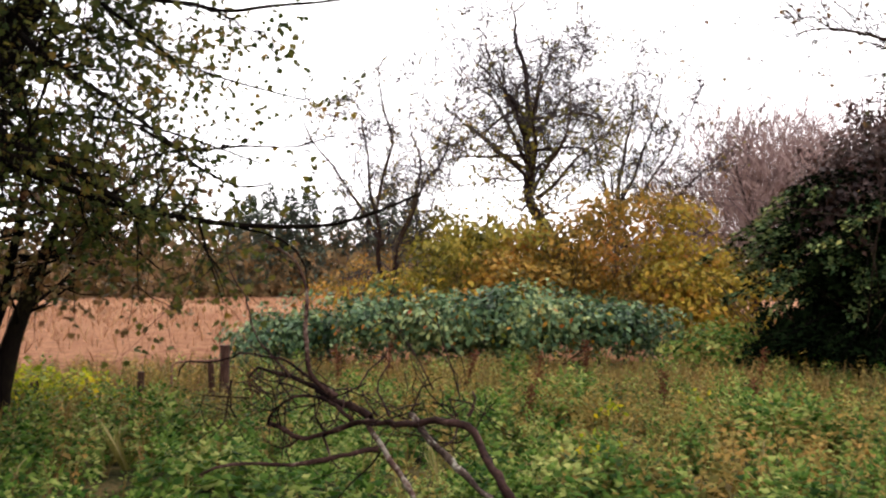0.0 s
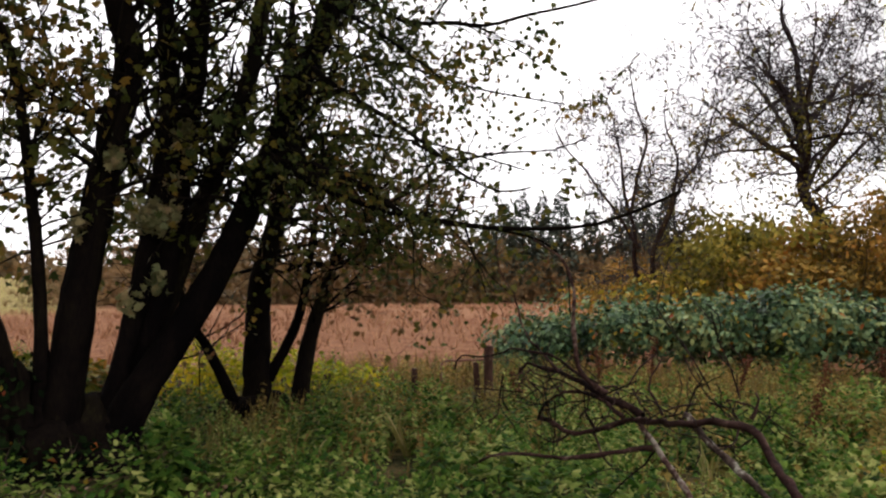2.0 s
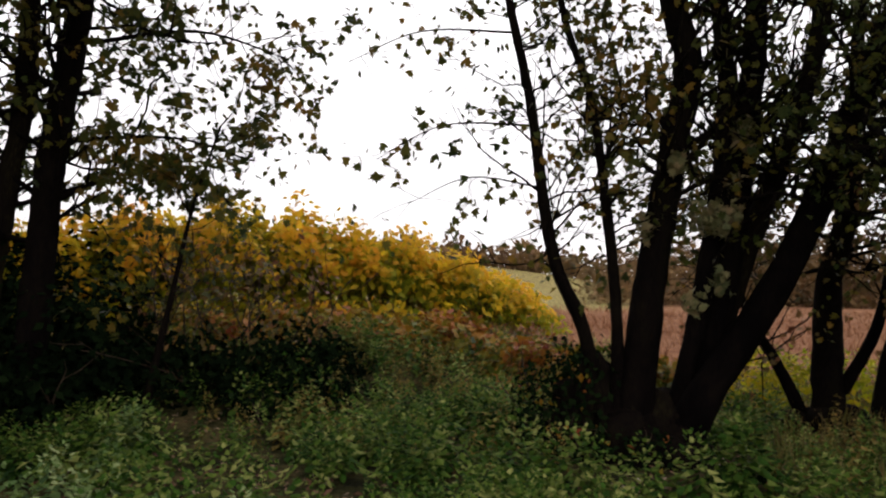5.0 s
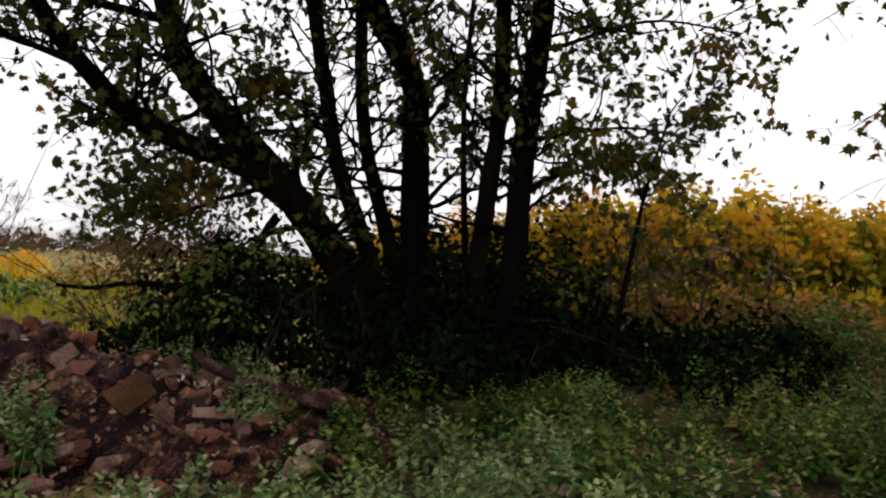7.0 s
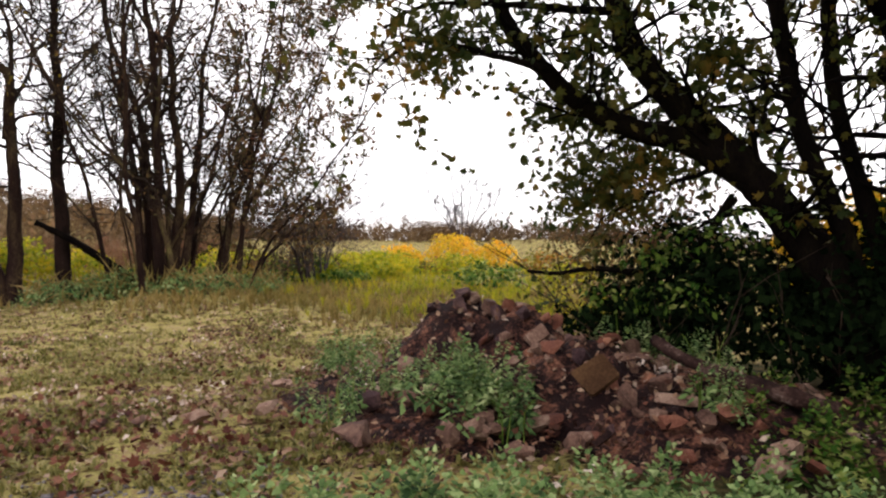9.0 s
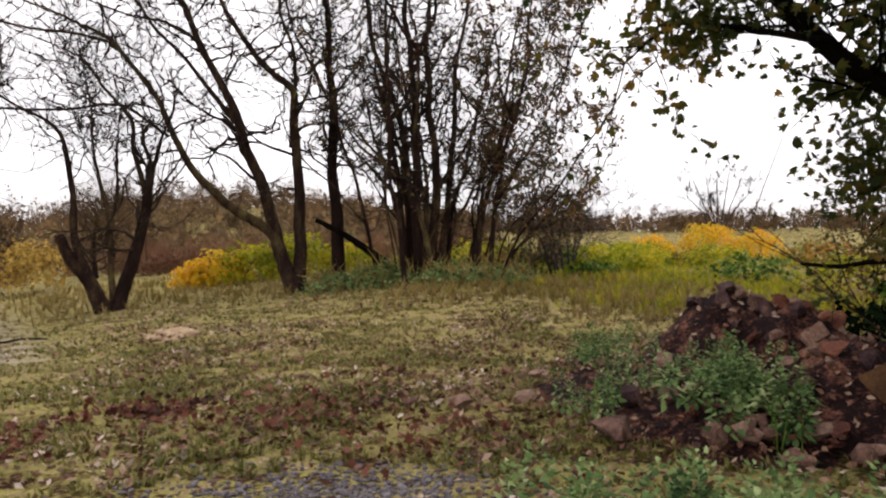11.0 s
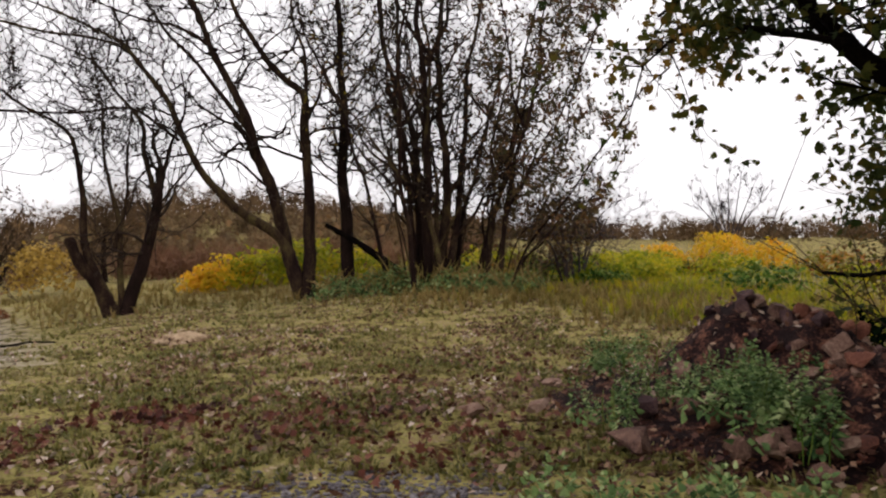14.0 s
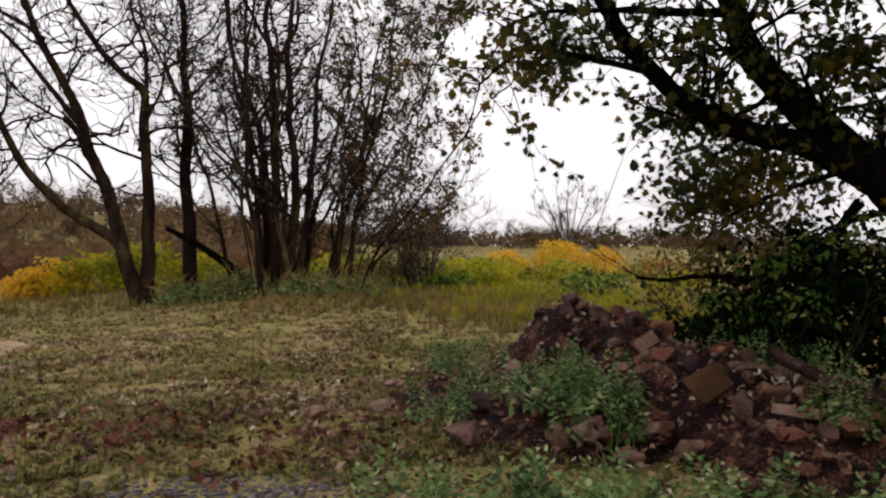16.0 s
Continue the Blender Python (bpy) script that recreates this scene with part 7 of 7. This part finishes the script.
# ---- small things of the clearing ----
w = Wood()
line = spline([(-1.75, -17.2, rise(-1.75, -17.2) + 0.04), (-1.3, -17.3, rise(-1.3, -17.3) + 0.1), (-0.9, -17.3, rise(-0.9, -17.3) + 0.05), (-0.3, -17.4, rise(-0.3, -17.4) + 0.06)])
w.tube(line, np.linspace(0.02, 0.035, len(line)), 6, 0.08)
solo("fallen_stick", w.mesh("fallen_stick"), M_BARK, "crooked dark stick lying on the gravel", "stick")
for x, y, s in ((0.3, -10.4, 0.3),):
    ob = solo("pale_board", slab([(0, 0), (0, 0.03), (s, 0.035), (s, 0.005)], -0.04, 0.04, 0.005), plain_mat("pale_wood", (0.4, 0.36, 0.3), 0.8), "small pale piece of wood on the grass", "wood scrap")
    ob.location = (x, y, rise(x, y) + 0.01)

# a low molehill of pale soil in the turf
bm = bmesh.new()
bmesh.ops.create_icosphere(bm, subdivisions=4, radius=1)
for v in bm.verts:
    k = 1 + 0.25 * noise.noise(v.co * 2.5) + 0.12 * noise.noise(v.co * 7)
    v.co = Vector((v.co.x * 0.5 * k, v.co.y * 0.42 * k, v.co.z * 0.17 * k))
me = bpy.data.meshes.new("molehill")
bm.to_mesh(me)
bm.free()
solo("molehill", smooth(me), rough_mat("pale_soil", [(0.36, (0.1, 0.06, 0.036)), (0.5, (0.22, 0.15, 0.09)), (0.66, (0.34, 0.25, 0.16))], 8, 45, 0.9, 0.95), "low molehill of pale brown soil in the grass", "molehill").location = (-3.55, -14.4, rise(-3.55, -14.4))

# pebbles and crumbs of soil
crumb = [stone_mesh(1.0, 0.6, 300 + k) for k in range(5)]
cv = [(np.array([v.co for v in m.vertices]), np.array([p.vertices for p in m.polygons])) for m in crumb]
gx = np.array([-1.8, -4.6]) + rng.normal(size=(3000, 2)) * np.array([0.75, 0.42])
solo("gravel_patch", mesh_np("gravel_patch", *sow(cv, gx, 0.018 + 0.05 * rng.random(len(gx)) ** 2, lambda a, b: ground_z(a, b) + 0.025, 0)), M_GRIT, "patch of loose purplish-grey gravel in the grass", "gravel", kind="stuff")
xy = sector(1000, 120, 190, 3.8, 12, 1.0)
solo("pebbles", mesh_np("pebbles", *sow(cv, xy, 0.02 + 0.07 * rng.random(len(xy)) ** 3, lambda a, b: ground_z(a, b) + 0.022, 0)), M_STONE, "scattered pebbles and crumbs of earth in the grass", "pebbles", kind="stuff")

# twiggy thickets beside the hazel clump
for lab, blobs in (("bare brown thicket beside the hazel clump", [(-15.4, -18.8, 1.6, 1.5, 1.2, 1.6), (-17.4, -19.4, 1.4, 1.6, 1.3, 1.4), (-16.4, -20.0, 1.6, 1.6, 1.2, 1.9)]),):
    bush("thorn_thicket", lab, "shrub", blobs, [("twig_haze", M_BRUSH, TWIGGY, 500, 0.5, -0.9, -0.2, 2), ("foliage", M_SYCD, LEAF, 500, 0.1, 0.3, -0.2, 2)], 26)
bush("weed_bank", "grey-green weeds round the feet of the willows and hazel", "weeds", [(-10.3, -18.6, 0.35, 1.0, 0.8, 0.65), (-11.6, -17.2, 0.35, 1.2, 0.7, 0.6), (-13.0, -16.6, 0.35, 1.2, 0.8, 0.55), (-9.2, -19.6, 0.2, 0.9, 0.6, 0.55)],
     [("foliage", M_NETTLEB, LEAF, 6500, 0.11, -0.4, -0.2, 2), ("dead_growth", M_STRAW, HAIR, 900, 0.6, -1.5, -0.2, 2)], 6)
bush("yellow_bush", "low yellow-leaved bush under the trees at the field's edge", "shrub", [(-5.7, 8.6, 0.2, 1.2, 0.6, 0.55), (-4.6, 8.9, 0.1, 0.8, 0.6, 0.4), (-6.9, 8.4, 0.2, 1.0, 0.7, 0.6)], [("foliage", M_LIME, LEAF, 2600, 0.09, 0.3, -0.2, 2)], 10)
bush("heather_clump", "small red-brown bush beside the parked pickup", "shrub", [(-0.2, -28.2, -0.65, 0.7, 0.5, 0.5), (-0.9, -28.0, -0.62, 0.6, 0.5, 0.4)], [("foliage", leaf_mat("rusty_heather", [(0.12, 0.045, 0.02), (0.22, 0.085, 0.035), (0.3, 0.14, 0.06)]), LEAF, 1600, 0.12, -0.6, -0.2, 2)], 0)
# Near-black leaves paint the deep shade at the stool's foot.
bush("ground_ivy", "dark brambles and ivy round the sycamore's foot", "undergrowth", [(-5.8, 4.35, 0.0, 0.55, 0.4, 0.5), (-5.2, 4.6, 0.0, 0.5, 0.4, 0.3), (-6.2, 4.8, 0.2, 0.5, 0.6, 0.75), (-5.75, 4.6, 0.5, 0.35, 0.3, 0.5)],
     [("foliage", M_BRAMBLE, LEAF, 160, 0.08, 0.4, -0.2, 2), ("evergreen_foliage", M_SHADELEAF, LEAF, 1700, 0.085, 0.6, -0.2, 2)], 12)

# ---- drifts of fallen leaves, docks and odd weeds ----
for x, y, sx, sy, n in ((0.2, -7.0, 0.4, 0.34, 800), (-1.6, -7.7, 0.45, 0.3, 330), (-2.6, -6.8, 0.5, 0.35, 300), (-4.6, -7.6, 0.9, 0.4, 120), (-3.6, -5.4, 0.8, 0.35, 190), (-3.3, -6.2, 0.7, 0.4, 110), (-5.6, -8.9, 0.9, 0.5, 100)):
    p = np.stack([x + sx * rng.normal(size=n), y + sy * rng.normal(size=n)], 1)
    z = np.maximum(ground_z(p[:, 0], p[:, 1]), heap_z(p[:, 0], p[:, 1]) - 0.03) + rng.uniform(0.015, 0.08, n)
    solo("leaf_drift", mesh_np("leaf_drift", *scatter(BROAD, np.column_stack([p, z]), 0.075 * rng.uniform(0.5, 1.3, n), out=np.array([0, 0, 1.0]), spread=0.9)), M_DRIFT, "drift of curled dark red-brown fallen leaves", "leaf litter", kind="stuff")


def dock(x, y, h):
    """A dead dock: a stalk with a dense rusty seed head."""
    z = rise(x, y)
    ob = base_at("dock_plant", (x, y, z), "dead dock stalk with a rusty brown seed head", "dock", "dead docks")
    w, line = Wood(), spline([(x, y, z - 0.05), (x + 0.03 * rng.normal(), y, z + h * 0.5), (x + 0.06 * rng.normal(), y, z + h)], 0.08)
    w.tube(line, np.linspace(0.008, 0.004, len(line)), 5)
    part("stalk", w.mesh("stalk"), M_DOCK, ob)
    k = 160
    t = rng.uniform(0.55, 1.0, k)
    p = np.array([along(line, q)[0] for q in t]) + rng.normal(size=(k, 3)) * np.array([0.028, 0.028, 0.02])
    tagged(part("seed_head", mesh_np("seed_head", *scatter(LEAF, p, 0.035)), M_DOCK, ob), kind="stuff")


for x, y, h in ((0.35, 8.6, 0.75), (-0.7, 9.3, 0.95), (2.4, 8.0, 0.6), (3.2, 7.6, 0.55), (1.2, 9.0, 0.7), (-1.3, 9.2, 0.8), (0.9, 7.4, 0.55), (4.2, 9.6, 0.7), (1.9, 9.9, 0.8), (-2.2, 8.6, 0.6)):
    dock(x, y, h)
for x, y, n in ((1.09, 5.4, 16), (1.55, 6.9, 14), (2.6, 7.6, 10)):
    ob = base_at("ragwort_plant", (x, y, rise(x, y)), "small yellow-leaved weed among the nettles", "weed")
    q = np.array([x, y]) + 0.1 * rng.normal(size=(n, 2))
    tagged(part("foliage", mesh_np("foliage", *scatter(LEAF, np.column_stack([q, rise(x, y) + rng.uniform(0.3, 0.45, n)]), 0.07)), M_LIME, ob), kind="stuff")
    w = Wood()
    w.tube([(x, y, rise(x, y) - 0.03), (x, y, rise(x, y) + 0.35)], [0.006, 0.003], 5)
    part("stalk", w.mesh("stalk"), M_NETTLE, ob)
